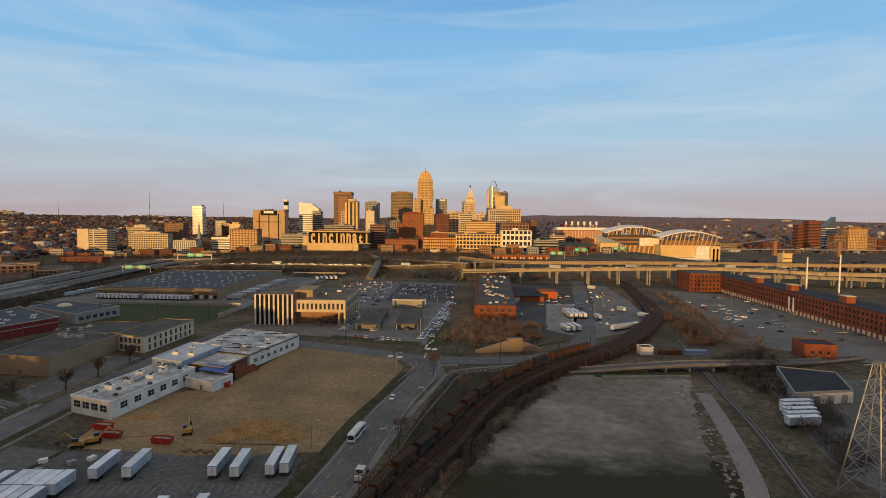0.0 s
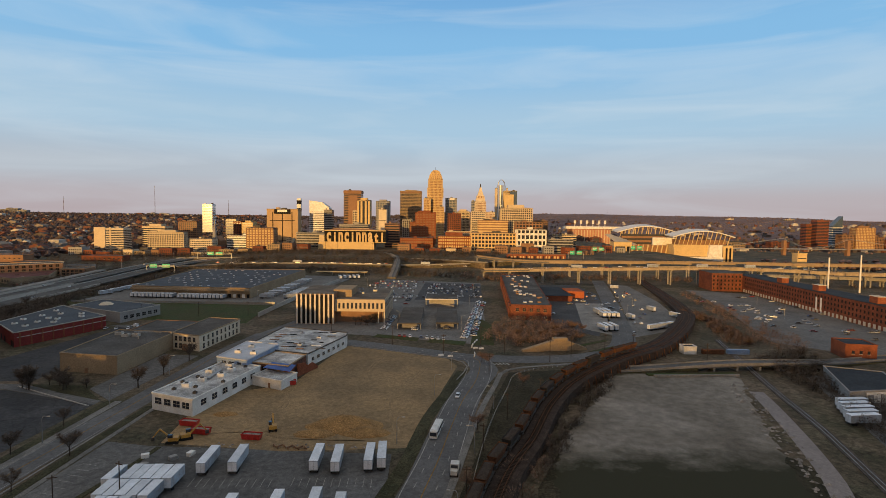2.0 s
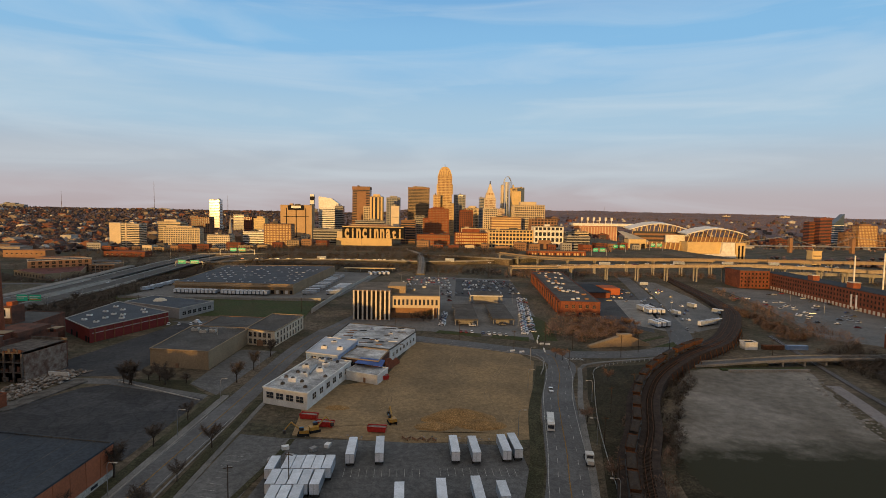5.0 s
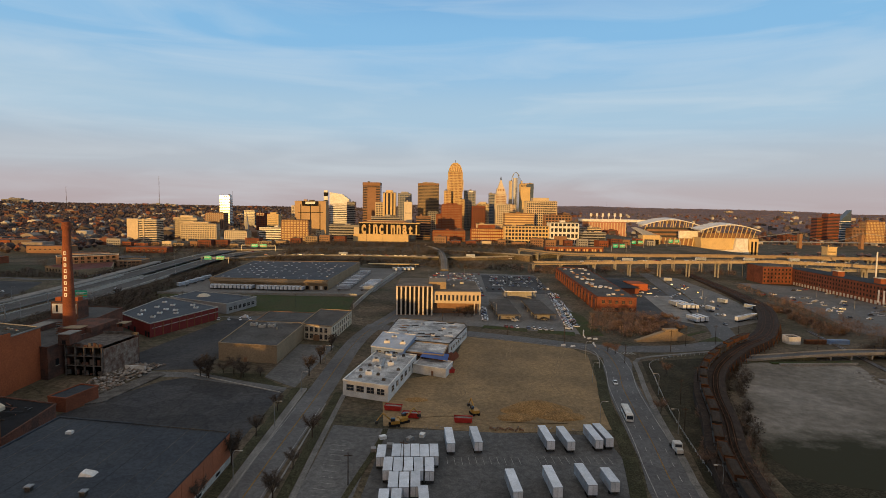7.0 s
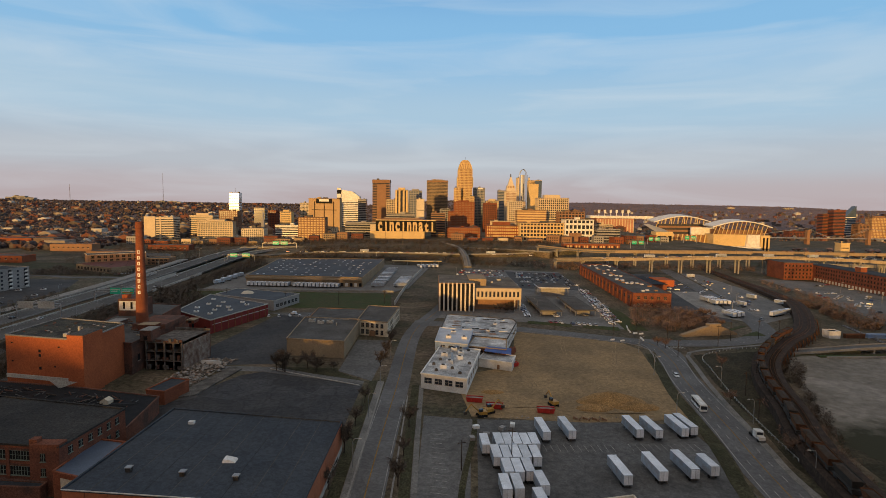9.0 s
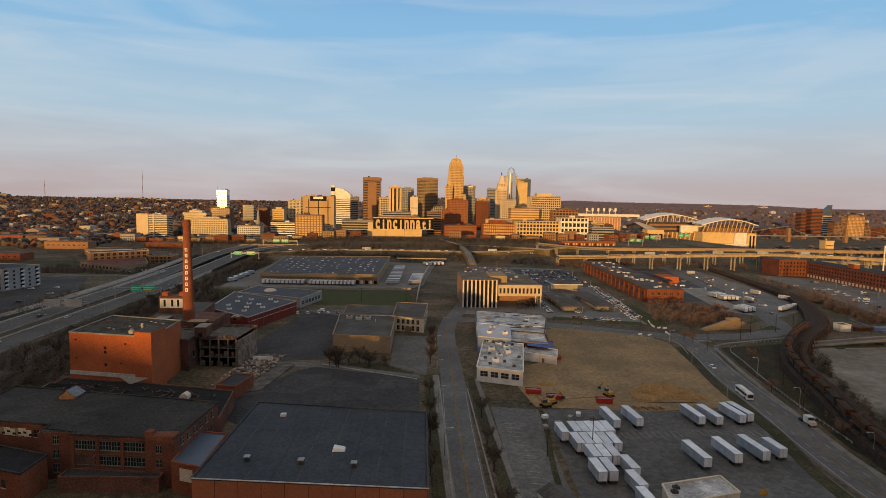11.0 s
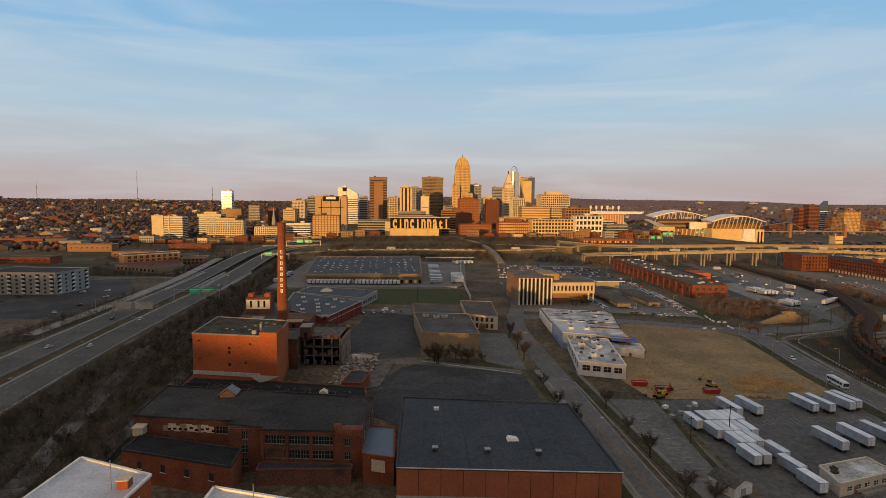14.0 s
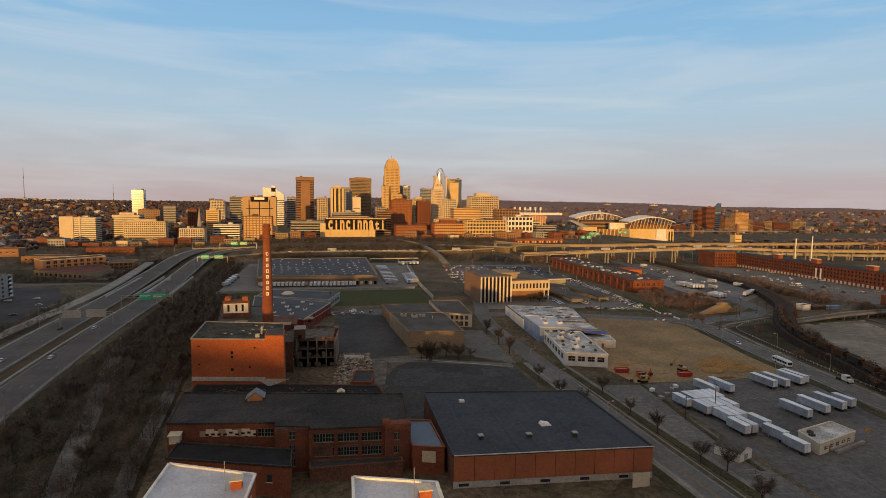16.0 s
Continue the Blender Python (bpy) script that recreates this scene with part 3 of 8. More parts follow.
t = tower("white_frame_block", "white block with large dark square openings", 96.0, 146.9, 912, 28.0, 55.6, WHITE, GLASS, "grid", 8, 7, z0=16)
part("low_wing", Geo().box(-18, -16, 0, 4, -13.6, 16), BROWN_WALL, t)
tower("brown_banded_block", "brown terraced block behind the white frame block", 106.3, 156.8, 1005, 24.0, 68.3, BROWN_WALL, GLASS, "grid", 6, 6)
tower("red_brick_block", "low red brick block with a pale ground floor", -108.0, -47.9, 965, 26.0, 37.1, BRICK, BROWN_WALL, "grid", 5, 4, z0=14)
t = tower("red_brick_block", "stepped red brick block with pale cornices", -39.3, 19.1, 940, 26.0, 42.3, BRICK, GOLD_STONE, "grid", 5, 4, z0=14, cap=6)
tower("roof_row_block", "low tan block with white cornice", -25.3, 21.6, 985, 24.0, 49.4, STONE, BROWN_WALL, "grid", 5, 4, z0=14)
for x0, x1, yy, z, wl_, st in ((-600, -560, 1150, 60, BROWN_WALL, "grid"), (-540, -520, 1300, 60, BRICK, "grid"), (-320, -300, 1300, 90, GREY_WALL, "bands"),
                          (-300, -240, 980, 44, GREY_WALL, "bands"), (-250, -225, 1300, 90, STONE, "grid"), (-120, -98, 1180, 70, GREY_WALL, "grid"),
                          (-225, -170, 1000, 60, GREY_WALL, "bands"), (-140, -112, 1000, 62, BROWN_WALL, "bands"), (-20, 10, 1200, 84, BRICK, "grid"), (30, 60, 1150, 88, CREAM, "grid"),
                          (180, 215, 1250, 70, BROWN_WALL, "bands"), (150, 190, 900, 40, GREY_WALL, "bands"), (200, 245, 1100, 42, STONE, "bands"),
                          (-430, -400, 1350, 84, STONE, "bands"), (-470, -440, 1450, 90, GREY_WALL, "bands"), (-640, -610, 1500, 64, GREY_WALL, "bands"), (-560, -520, 1700, 80, CREAM, "grid")):
    tower("downtown_block", "mid-rise downtown block with window rows", x0, x1, yy, 26, z, wl_, GLASS, st, 4.4, 4.4)
t = thing("church", "church with a slim green-grey spire", "church", -458.1, 1000, 8)
part("nave", Geo().gable(-9, 4, 9, 30, 0, 18, 27), BROWN_WALL, t)
part("spire", Geo().tube((0, 0, 0), (0, 0, 26), 4, 4, 4).tube((0, 0, 26), (0, 0, 58), 4, 0.2, 8), GREY_WALL, t)

# convention hall with the city's name in tall fins
t = thing("convention_hall", "gold convention hall with giant lettered front", "building", -194.9, 935, 13.5)
t.scale = (1.078, 1.078, 1.078)
part("base_wall", Geo().box(-49, -4, -8, 41, 30, 15), GOLD_STONE, t)
part("upper_wall", Geo().box(-40, 0, 15, 60, 40, 34), BLACK, t, "dark recessed wall")
part("frame_beam", Geo().box(-40, -1.4, 33, 60, 1, 34.4).box(-40, -1.4, 14.6, 60, 1, 15.4), GOLD_STONE, t)
part("side_block", Geo().box(-49, 2, 15, -40.2, 30, 26), STONE, t)
part("roof", Geo().add([(-34, 2, 34.4), (40, 2, 34.4), (40, 40, 34.4), (-34, 40, 34.4), (-27, 6, 36.6), (31, 6, 37.2), (31, 40, 37.2), (-27, 40, 36.6)],
     [(0, 1, 5, 4), (1, 2, 6, 5), (2, 3, 7, 6), (3, 0, 4, 7), (4, 5, 6, 7)]), BROWN_WALL, t)
part("roof_edge", Geo().box(-27.4, 5.4, 37.0, 31.4, 7.6, 37.5), STONE, t)
for i, ch in enumerate("cincinnati"):
    cu = bpy.data.curves.new("letter", "FONT")
    cu.body, cu.size, cu.extrude, cu.align_x, cu.offset = ch, 22.0, 0.6, "CENTER", 0.8
    cu.materials.append(GOLD_STONE)
    lt = new("letter", cu)
    lt.parent, lt.matrix_basis = t, pose(-32.5 + i * 9.6, -0.8, 16.2, 90, 0, 0)
    lt.scale = (0.72, 1.0 if ch in "it" else 1.36, 1.0)

t = thing("brick_arcade_row", "long low orange brick building with a row of pale arches", "building", 111, 800, 10)
part("wall", Geo().box(-44, 0, -8, 44, 16, 10.5), BRICK, t)
part("roof", Geo().box(-44.4, -0.4, 10.5, 44.4, 16.4, 11), BROWN_WALL, t)
for i in range(20):
    part("window", Geo().box(-42.5 + i * 4.3, -0.12, 3, -40.3 + i * 4.3, 0.2, 8), GOLD_STONE if i % 3 else GLASS, t)

# ---- ball parks ----
t = thing("football_stadium", "open football stadium with white arched canopies and gold walls", "stadium", 383.1, 965, -6.4)
t.scale = (1.113, 1.113, 1.113)
part("field_wall", Geo().box(-90, 40, 0, 96, 120, 24), DARK_STEEL, t)
part("near_wall", Geo().box(5, 0, 14, 63, 30, 33), GOLD_STONE, t)
part("upper_stand", Geo().box(14, 6, 33, 92, 30, 41), BROWN_WALL, t, "dark stand under the canopy")
part("end_wall", Geo().add([(57, -5, 6), (81, -5, 6), (81, 20, 6), (57, 20, 6), (61, -5, 33), (81, -5, 33), (81, 20, 33), (61, 20, 33)],
     [(0, 1, 5, 4), (1, 2, 6, 5), (2, 3, 7, 6), (3, 0, 4, 7), (4, 5, 6, 7)]), WHITE, t)
part("plinth", Geo().box(0, -7, -4, 82, -0.2, 13.5), WHITE, t)
part("gate_tower", Geo().box(84, -2, -2, 100, 22, 32), GOLD_STONE, t)
# Gate openings are black panels on the wall, their shade painted in.
part("gate_shade_panel", Geo().box(88, -2.3, 2, 91, -2.05, 28).box(94, -2.3, 2, 97, -2.05, 28), BLACK, t)
part("gate_tower", Geo().box(-93, 0, 4, -64, 20, 36), GOLD_STONE, t)
for k in range(3):
    part("gate_shade_panel", Geo().box(-90 + k * 9, -0.3, 8, -84 + k * 9, -0.05, 16).box(-90 + k * 9, -0.3, 20, -84 + k * 9, -0.05, 29), BLACK, t)
part("raking_stand", Geo().add([(-86, 20, 36), (-80, 20, 36), (-30, 40, 20), (-36, 40, 20), (-88, 70, 47), (-78, 70, 47), (-24, 76, 30), (-32, 76, 30)],
     [(0, 1, 2, 3), (4, 7, 6, 5), (0, 4, 5, 1), (1, 5, 6, 2), (2, 6, 7, 3), (3, 7, 4, 0)]), STONE, t)


def canopy(parent, x0, x1, y, z, rise, deep, lean):
    """An arched stand roof on slanting columns."""
    n, g = 14, Geo()
    for i in range(n + 1):
        u = i / n
        x, zz = x0 + (x1 - x0) * u, z + rise * math.sin(math.pi * u)
        g.v += [(x, y, zz), (x, y + deep, zz + lean), (x, y + deep, zz + lean + 1.6), (x, y, zz + 1.6)]
    for i in range(n):
        a, b = 4 * i, 4 * i + 4
        g.f += [(a, b, b + 1, a + 1), (a + 3, a + 2, b + 2, b + 3), (a, a + 3, b + 3, b), (a + 1, b + 1, b + 2, a + 2)]
    part("canopy", g, WHITE, parent, "white arched canopy")
    for i in range(1, n):
        u = i / n
        x, zz = x0 + (x1 - x0) * u, z + rise * math.sin(math.pi * u)
        part("slant_column", Geo().tube((x - 4, y + 6, z - 16), (x, y + 2, zz), 0.7, n=6), GOLD_STONE, parent)


canopy(t, 1, 102, -4, 44.5, 10, 34, 2.5)
canopy(t, -58, 52, 92, 49, 11, 34, 3)
for i in range(6):
    part("seating_tier", Geo().box(-62 + i * 2, 60 + i * 5, 26 + i * 3.4, 34, 66 + i * 5, 30 + i * 3.4), DARK_STEEL if i % 2 else BROWN_WALL, t)
for i in range(9):
    part("rib", Geo().tube((-54 + i * 12, 84, 33), (-48 + i * 12, 96, 51 + 8 * math.sin(math.pi * (i + 0.5) / 9)), 0.9, n=6), GOLD_STONE, t)
for i in range(8):
    part("slant_column", Geo().tube((-58 + i * 8, 18, 12), (-52 + i * 8, 24, 31), 1.2, n=6), GOLD_STONE, t)
part("arcade_wall", Geo().box(-64, 26, 6, 4, 32, 30), BROWN_WALL, t)
part("scoreboard", Geo().box(-17, 34, 30, 23, 38, 43), WHITE, t, "white scoreboard back")
t = thing("ball_park", "pink brick ball park with pale light towers", "stadium", 385.8, 1500, 4)
part("wall", Geo().box(-54, 0, -14, 54, 60, 42), mat("pink_brick", (0.42, 0.22, 0.15), 0.85, scale=0.05, vary=0.15), t)
part("stand_roof", Geo().box(-70, 4, 43, 112, 50, 50), WHITE, t)
for i in range(14):
    part("pier", Geo().box(-52 + i * 8, -1, 0, -50 + i * 8, 0.6, 40), STONE, t)
for i in range(6):
    lt = part("light_tower", Geo().tube((-44 + i * 17, 10, 42), (-44 + i * 17, 10, 66), 0.9, n=6), WHITE, t)
    part("lamp_panel", Geo().box(-47 + i * 17, 9, 58, -41 + i * 17, 10.5, 67), WHITE, t)

# ---- the far bank ----
part_river = Geo().prism([(500, 1080), (4400, 1120), (4400, 1290), (560, 1290), (520, 1180)], -12, -10)
tagged(part("water_river", part_river, WATER), "grey-blue river reach between wooded banks", "river", kind="structure")
tower("red_office_tower", "red banded tower on the far bank", 988.4, 1011.6, 1500, 25, 67.5, BRICK, GLASS, "bands", 4, z0=0)
tower("red_office_tower", "tall red banded tower on the far bank", 1003.9, 1038.8, 1480, 25, 78.3, BRICK, GLASS, "bands", 4, z0=0)
t = thing("fan_glass_tower", "pale glass tower with a slanting fan-shaped roof", "building", 1148.9, 1600, 0)
part("body", Geo().add([(-14, 0, 0), (16, 0, 0), (16, 20, 0), (-14, 20, 0), (-14, 0, 62), (16, 0, 92), (16, 20, 92), (-14, 20, 62)],
     [(0, 1, 5, 4), (1, 2, 6, 5), (2, 3, 7, 6), (3, 0, 4, 7), (4, 5, 6, 7)]), GLASS_BLUE, t)
for i in range(9):
    part("floor_band", Geo().box(-14.3, -0.3, i * 7, 16.3, 20, i * 7 + 2), WHITE, t)
tower("tan_hotel", "tan hotel block on the far bank", 1053.4, 1085.3, 1450, 25, 40.5, BROWN_WALL, GLASS, "grid", 4, 4, z0=0)
tower("tan_hotel", "broad tan hotel with a stepped roof on the far bank", 1091.1, 1144.3, 1450, 25, 59.8, BROWN_WALL, GOLD_STONE, "grid", 4, 4, z0=0, cap=4)
tower("tan_warehouse_tower", "small tan concrete tower by the river", 503, 518.5, 800, 14, 27.1, GOLD_STONE, style="blank", floor=30, z0=-2)
for x0, x1, yy, z, wl_ in ((1180, 1210, 1500, 34, BROWN_WALL), (1230, 1275, 1520, 26, BRICK_OLD), (1320, 1350, 1560, 30, TAN), (1400, 1470, 1600, 22, BRICK_OLD), (880, 930, 1480, 18, BRICK_OLD), (760, 820, 1500, 14, TAN), (640, 690, 1490, 16, BROWN_WALL), (1540, 1600, 1650, 26, TAN)):
    tower("riverside_block", "brick and tan block on the far bank", x0, x1, yy, 26, z, wl_, GLASS, "grid", 4.2, 4.2, z0=-6)
t = thing("truss_bridge", "rusty steel truss bridge over the river", "bridge", 630.1, 637.2, 4)
for s in (0, 9):
    g = Geo()
    for i in range(12):
        h0, h1 = 14 + 9 * math.sin(math.pi * i / 12), 14 + 9 * math.sin(math.pi * (i + 1) / 12)
        g.tube((i * 17, s, h0), (i * 17 + 17, s, h1), 0.6, n=4).tube((i * 17, s, 4), (i * 17, s, h0), 0.4, n=4).tube((i * 17, s, 4), (i * 17 + 17, s, h1), 0.35, n=4)
    part("truss", g, RUST, t)
part("deck", Geo().box(-40, -1, 2.6, 210, 10, 4), RUST, t)
for x in (0, 68, 136, 204):
    part("pier", Geo().box(x - 2, 1, -12, x + 2, 8, 2.6), CONCRETE, t)
t = thing("suspension_bridge", "stone-towered suspension bridge over the river", "bridge", 772, 1250, 0)
for x in (0, 150):
    part("stone_tower", Geo().box(x - 3.5, 0, -14, x + 3.5, 9, 30).box(x - 4.2, -0.5, 22, x + 4.2, 9.5, 24), BROWN_WALL, t)
part("deck", Geo().box(-160, 2, 9, 330, 10, 11), STEEL, t)
for s in (2, 10):
    g = Geo()
    pts = [(-150 + i * 15, s, 13 + 22 * (((i * 15 - 150 - 75) / 75) ** 2 if 0 <= i * 15 - 150 <= 150 else max(0, 1 - (abs(i * 15 - 225) - 75) / 150))) for i in range(31)]
    for p, q in zip(pts, pts[1:]):
        g.tube(p, q, 0.35, n=4)
    part("cable", g, STEEL, t)

rng = random.Random(23)
for x0, x1, y, n in ((-640, -470, 880, 8), (-470, -300, 885, 7), (-300, -255, 900, 2), (-110, 20, 880, 5), (20, 215, 872, 7), (-620, -320, 1060, 9), (-120, 220, 1050, 8), (200, 290, 930, 4)):
    for i in range(n):
        w, d, h = rng.uniform(6, 12), rng.uniform(6, 10), rng.uniform(7, 15) + (8 if y > 1000 else 0)
        x, yy = x0 + (x1 - x0) * (i + 0.5) / n + rng.uniform(-3, 3), y + rng.uniform(-8, 8)
        z = ground_height(x, yy) - 1
        wl_ = rng.choice((BRICK, BRICK_OLD, BRICK_OLD, TAN, BROWN_WALL, BROWN_WALL, GREY_WALL, STONE))
        t = thing("low_shop_block", "low brick or pale town block with a flat roof", "building", x, yy, z, rng.uniform(-8, 8), "low town blocks")
        part("wall", Geo().box(-w, -d, 0, w, d, h), wl_, t)
        part("roof", Geo().box(-w + 0.4, -d + 0.4, h, w - 0.4, d - 0.4, h + 0.2).box(-w * 0.4, -d * 0.3, h + 0.2, w * 0.1, d * 0.3, h + 1.8), ROOF_GREY, t)
        row = Geo()
        for f in range(max(1, int(h / 4))):
            for k in range(int(w / 1.9)):
                row.box(-w + 1 + k * 3.6, -d - 0.08, 1.2 + f * 3.8, -w + 2.9 + k * 3.6, -d + 0.1, 3.2 + f * 3.8)
        tagged(part("window_row", row, GLASS, t), kind="stuff")
# houses on the slopes, and woods on the crests
rng = random.Random(5)
g = Geo()
for i in range(2600):
    if i < 1700:
        y = 780 + 1900 * rng.random() ** 1.25
        x = -(0.32 + 0.72 * rng.random()) * y - 30
    else:
        y = 1400 + 1700 * rng.random() ** 1.5
        x = (0.14 + 1.25 * rng.random()) * y
    if y < 1000 and x > -660:
        continue
    w, d, h = rng.uniform(3, 6), rng.uniform(4, 8), rng.uniform(5, 10)
    if rng.random() < 0.12:
        w, d, h = w * 2.6, d * 1.6, h * 1.4
    z = ground_height(x, y) - 2
    if rng.random() < 0.55:
        g.gable(x - w, y - d, x + w, y + d, z, z + h, z + h + 4)
    else:
        g.box(x - w, y - d, z, x + w, y + d, z + h + 2)
tagged(part("hillside_houses", g, HOUSES), "crowded brick and pale row houses on the far slopes", "houses", kind="stuff")
g = Geo()
for i in range(13000):
    if i < 6000:
        y = 760 + 2000 * rng.random() ** 0.9
        x = -(0.25 + 0.85 * rng.random()) * y - 60
    else:
        y = 1500 + 2900 * rng.random() ** 0.8
        x = (-0.95 + 1.05 * rng.random()) * y
    if y < 1000 and x > -640:
        continue
    z, r = ground_height(x, y), rng.uniform(3, 6.5)
    k = [(x + r * math.cos(a) * rng.uniform(0.7, 1.2), y + r * math.sin(a), z + r * rng.uniform(0.5, 0.9)) for a in (0, 1.3, 2.5, 3.8, 5.0)]
    g.add(k + [(x, y, z - 2), (x + rng.uniform(-2, 2), y, z + r * rng.uniform(1.3, 1.9))],
          [(i_, (i_ + 1) % 5, 6) for i_ in range(5)] + [((i_ + 1) % 5, i_, 5) for i_ in range(5)])
g2 = Geo()
for i in range(9000):
    if i < 2600:
        y = 740 + 320 * rng.random()
        x = 480 + 1500 * rng.random()
    else:
        y = 1320 + 3000 * rng.random() ** 0.85
        x = (0.1 + 1.5 * rng.random()) * y
    if 480 < x < 560 and y < 830 or (480 < x < 1000 and 800 < y < 1100 and rng.random() < 0.85):
        continue
    z, r = ground_height(x, y), rng.uniform(3, 7) if y < 1100 else rng.uniform(2, 4.2)
    k = [(x + r * math.cos(a) * rng.uniform(0.7, 1.2), y + r * math.sin(a), z + r * rng.uniform(0.5, 0.9)) for a in (0, 1.3, 2.5, 3.8, 5.0)]
    g2.add(k + [(x, y, z - 2), (x + rng.uniform(-2, 2), y, z + r * rng.uniform(1.0, 1.35))],
           [(i_, (i_ + 1) % 5, 6) for i_ in range(5)] + [((i_ + 1) % 5, i_, 5) for i_ in range(5)])
tagged(part("far_bank_trees", g2, HAZY_FAR_WOODS), "leafless woods on the far bank and hills with haze painted in as mauve-brown", "trees", kind="stuff")
tagged(part("hillside_trees", g, HAZY_HILL), "leafless brown trees among the hillside houses, lightened for haze", "trees", kind="stuff")
for x, y, z0, z1 in ((-2080, 2900, 58, 165), (-1560, 2850, 58, 225), (-1270, 3100, 66, 160), (1300, 4350, 70, 150)):
    t = thing("radio_mast", "thin red and white lattice radio mast on the hill", "mast", x, y, z0)
    for i in range(6):
        part("mast_section", Geo().tube((0, 0, (z1 - z0) * i / 6), (0, 0, (z1 - z0) * (i + 1) / 6), 1.6 - 0.15 * i, 1.45 - 0.15 * i, 5), STEEL if i % 2 else RUST, t)
for x, w, h in ((-2240, 26, 22), (-2200, 30, 26), (-2150, 24, 20), (-1500, 20, 16), (-1440, 22, 15), (-880, 14, 30), (-830, 18, 26), (1900, 24, 14), (2300, 30, 14)):
    y = 2700 if x < -1000 else 3600
    z = ground_height(x, y) - 3
    tower("hilltop_block", "dark apartment block on the hill crest", x - w, x + w, y, 25, z + h, GREY_WALL if x < 0 else CREAM, GLASS, "bands", 5, z0=z)


# ---- roads, lots and verges ----
def sheet(name, poly, z, material, label, category, kind="structure"):
    """A flat paved or bare area: a thin slab on the ground."""
    return tagged(part(name, Geo().prism(poly, -0.4, z), material), label, category, kind=kind)


def ribbon(name, line, width, z, material, label, category):
    return tagged(part(name, Geo().strip(line, width, -0.4, z), material), label, category, kind="structure")


STREET = smooth_line([(-154.8, -62.9), (-154.4, 97.6), (-151.4, 199.6), (-147.7, 294.8), (-131.6, 366.8), (-110.8, 467.4), (-97, 567.1), (-91.2, 646.8)])
CURVE = smooth_line([(-41.8, 27.8), (-40, 110.4), (-34, 141), (-25.6, 190.9), (-18, 228), (-9.5, 256), (-13.9, 278.5)])
CROSS = smooth_line([(-148.6, 323.7), (-118.7, 318), (-87, 308.8), (-49.4, 293), (-11.9, 277.4), (33.5, 277.7), (65.2, 293.7), (83.3, 327.6), (103.2, 405.1), (122.6, 486.3), (147.4, 596.4), (166.3, 686.6)])
ribbon("road_street", STREET, 10.5, 0.05, ROAD, "long straight grey asphalt street", "road")
ribbon("road_curve", CURVE, 13.6, 0.06, ROAD, "curving grey asphalt road with lane markings", "road")
ribbon("road_cross", CROSS, 14, 0.07, ROAD, "grey asphalt cross street", "road")
sheet("lot_trailers", [(-129.6, 36.6), (-53.2, 30.3), (-49.8, 97.3), (-45.7, 144.2), (-46.1, 160.2), (-123.9, 164.4), (-121.1, 149.9)], 0.04, YARD_ASPHALT, "worn asphalt trailer yard", "yard")
sheet("lot_narrow", [(-142.5, 37), (-131.5, 36.7), (-123.1, 151.9), (-120.8, 163.6), (-139.3, 167.3)], 0.045, ASPHALT, "worn grey asphalt parking lot", "parking lot")
sheet("lot_dirt", [(-85, 305.7), (-59.3, 296.2), (-29.6, 280.2), (-22.7, 261.2), (-29.6, 226.7), (-41.2, 164.9), (-80.9, 161.4), (-121.8, 166.7), (-124.5, 191.6), (-117.1, 218.2), (-96.9, 229.1)], 0.05, DIRT, "bare brown dirt of a cleared site", "lot")
def worn_edge(base, over, name, y0, y1):
    """Gravel that thins out into rough grass toward one end of the lot."""
    m = base.copy()
    m.name = name
    n, l = m.node_tree.nodes, m.node_tree.links
    b = n["Principled BSDF"]
    was = b.inputs["Base Color"].links[0].from_socket
    geo = n.new("ShaderNodeNewGeometry")
    sep_ = n.new("ShaderNodeSeparateXYZ")
    l.new(geo.outputs["Position"], sep_.inputs[0])
    fade = n.new("ShaderNodeMapRange")
    fade.inputs[1].default_value, fade.inputs[2].default_value = y0, y1
    l.new(sep_.outputs["Y"], fade.inputs[0])
    no = n.new("ShaderNodeTexNoise")
    no.inputs["Scale"].default_value, no.inputs["Detail"].default_value, no.inputs["Roughness"].default_value = 0.06, 9, 0.68
    l.new(geo.outputs["Position"], no.inputs["Vector"])
    add = n.new("ShaderNodeMath")
    l.new(fade.outputs[0], add.inputs[0]), l.new(no.outputs[0], add.inputs[1])
    cut = n.new("ShaderNodeMapRange")
    cut.inputs[1].default_value, cut.inputs[2].default_value = 0.78, 1.12
    l.new(add.outputs[0], cut.inputs[0])
    mx = n.new("ShaderNodeMix")
    mx.data_type = "RGBA"
    mx.inputs["A"].default_value = (*over, 1)
    l.new(cut.outputs[0], mx.inputs["Factor"]), l.new(was, mx.inputs["B"])
    l.new(mx.outputs["Result"], b.inputs["Base Color"])
    return m


GRAVEL_WORN = worn_edge(GRAVEL, (0.04, 0.038, 0.022), "worn_gravel", 138, 188)
GRAVEL_LOT = smooth_line([(40.5, 233.7), (56.6, 249), (84, 250), (110, 249), (100, 222), (90, 195), (79.6, 166), (72, 146), (66, 126), (44, 120), (22, 124), (4, 132), (2, 146), (6, 160), (11, 174), (17, 186), (30, 208), (40.5, 233.7)], 2.0)[:-1]
GRAVEL_LOT = [(x + 2.6 * noise.noise((x / 4, y / 4, 0.0)), y + 2.6 * noise.noise((x / 4, y / 4, 7.0))) for x, y, *_ in [(*p, 0) for p in GRAVEL_LOT]]
sheet("lot_gravel", GRAVEL_LOT, 0.05, GRAVEL_WORN, "pale gravel lot with worn patches", "lot")
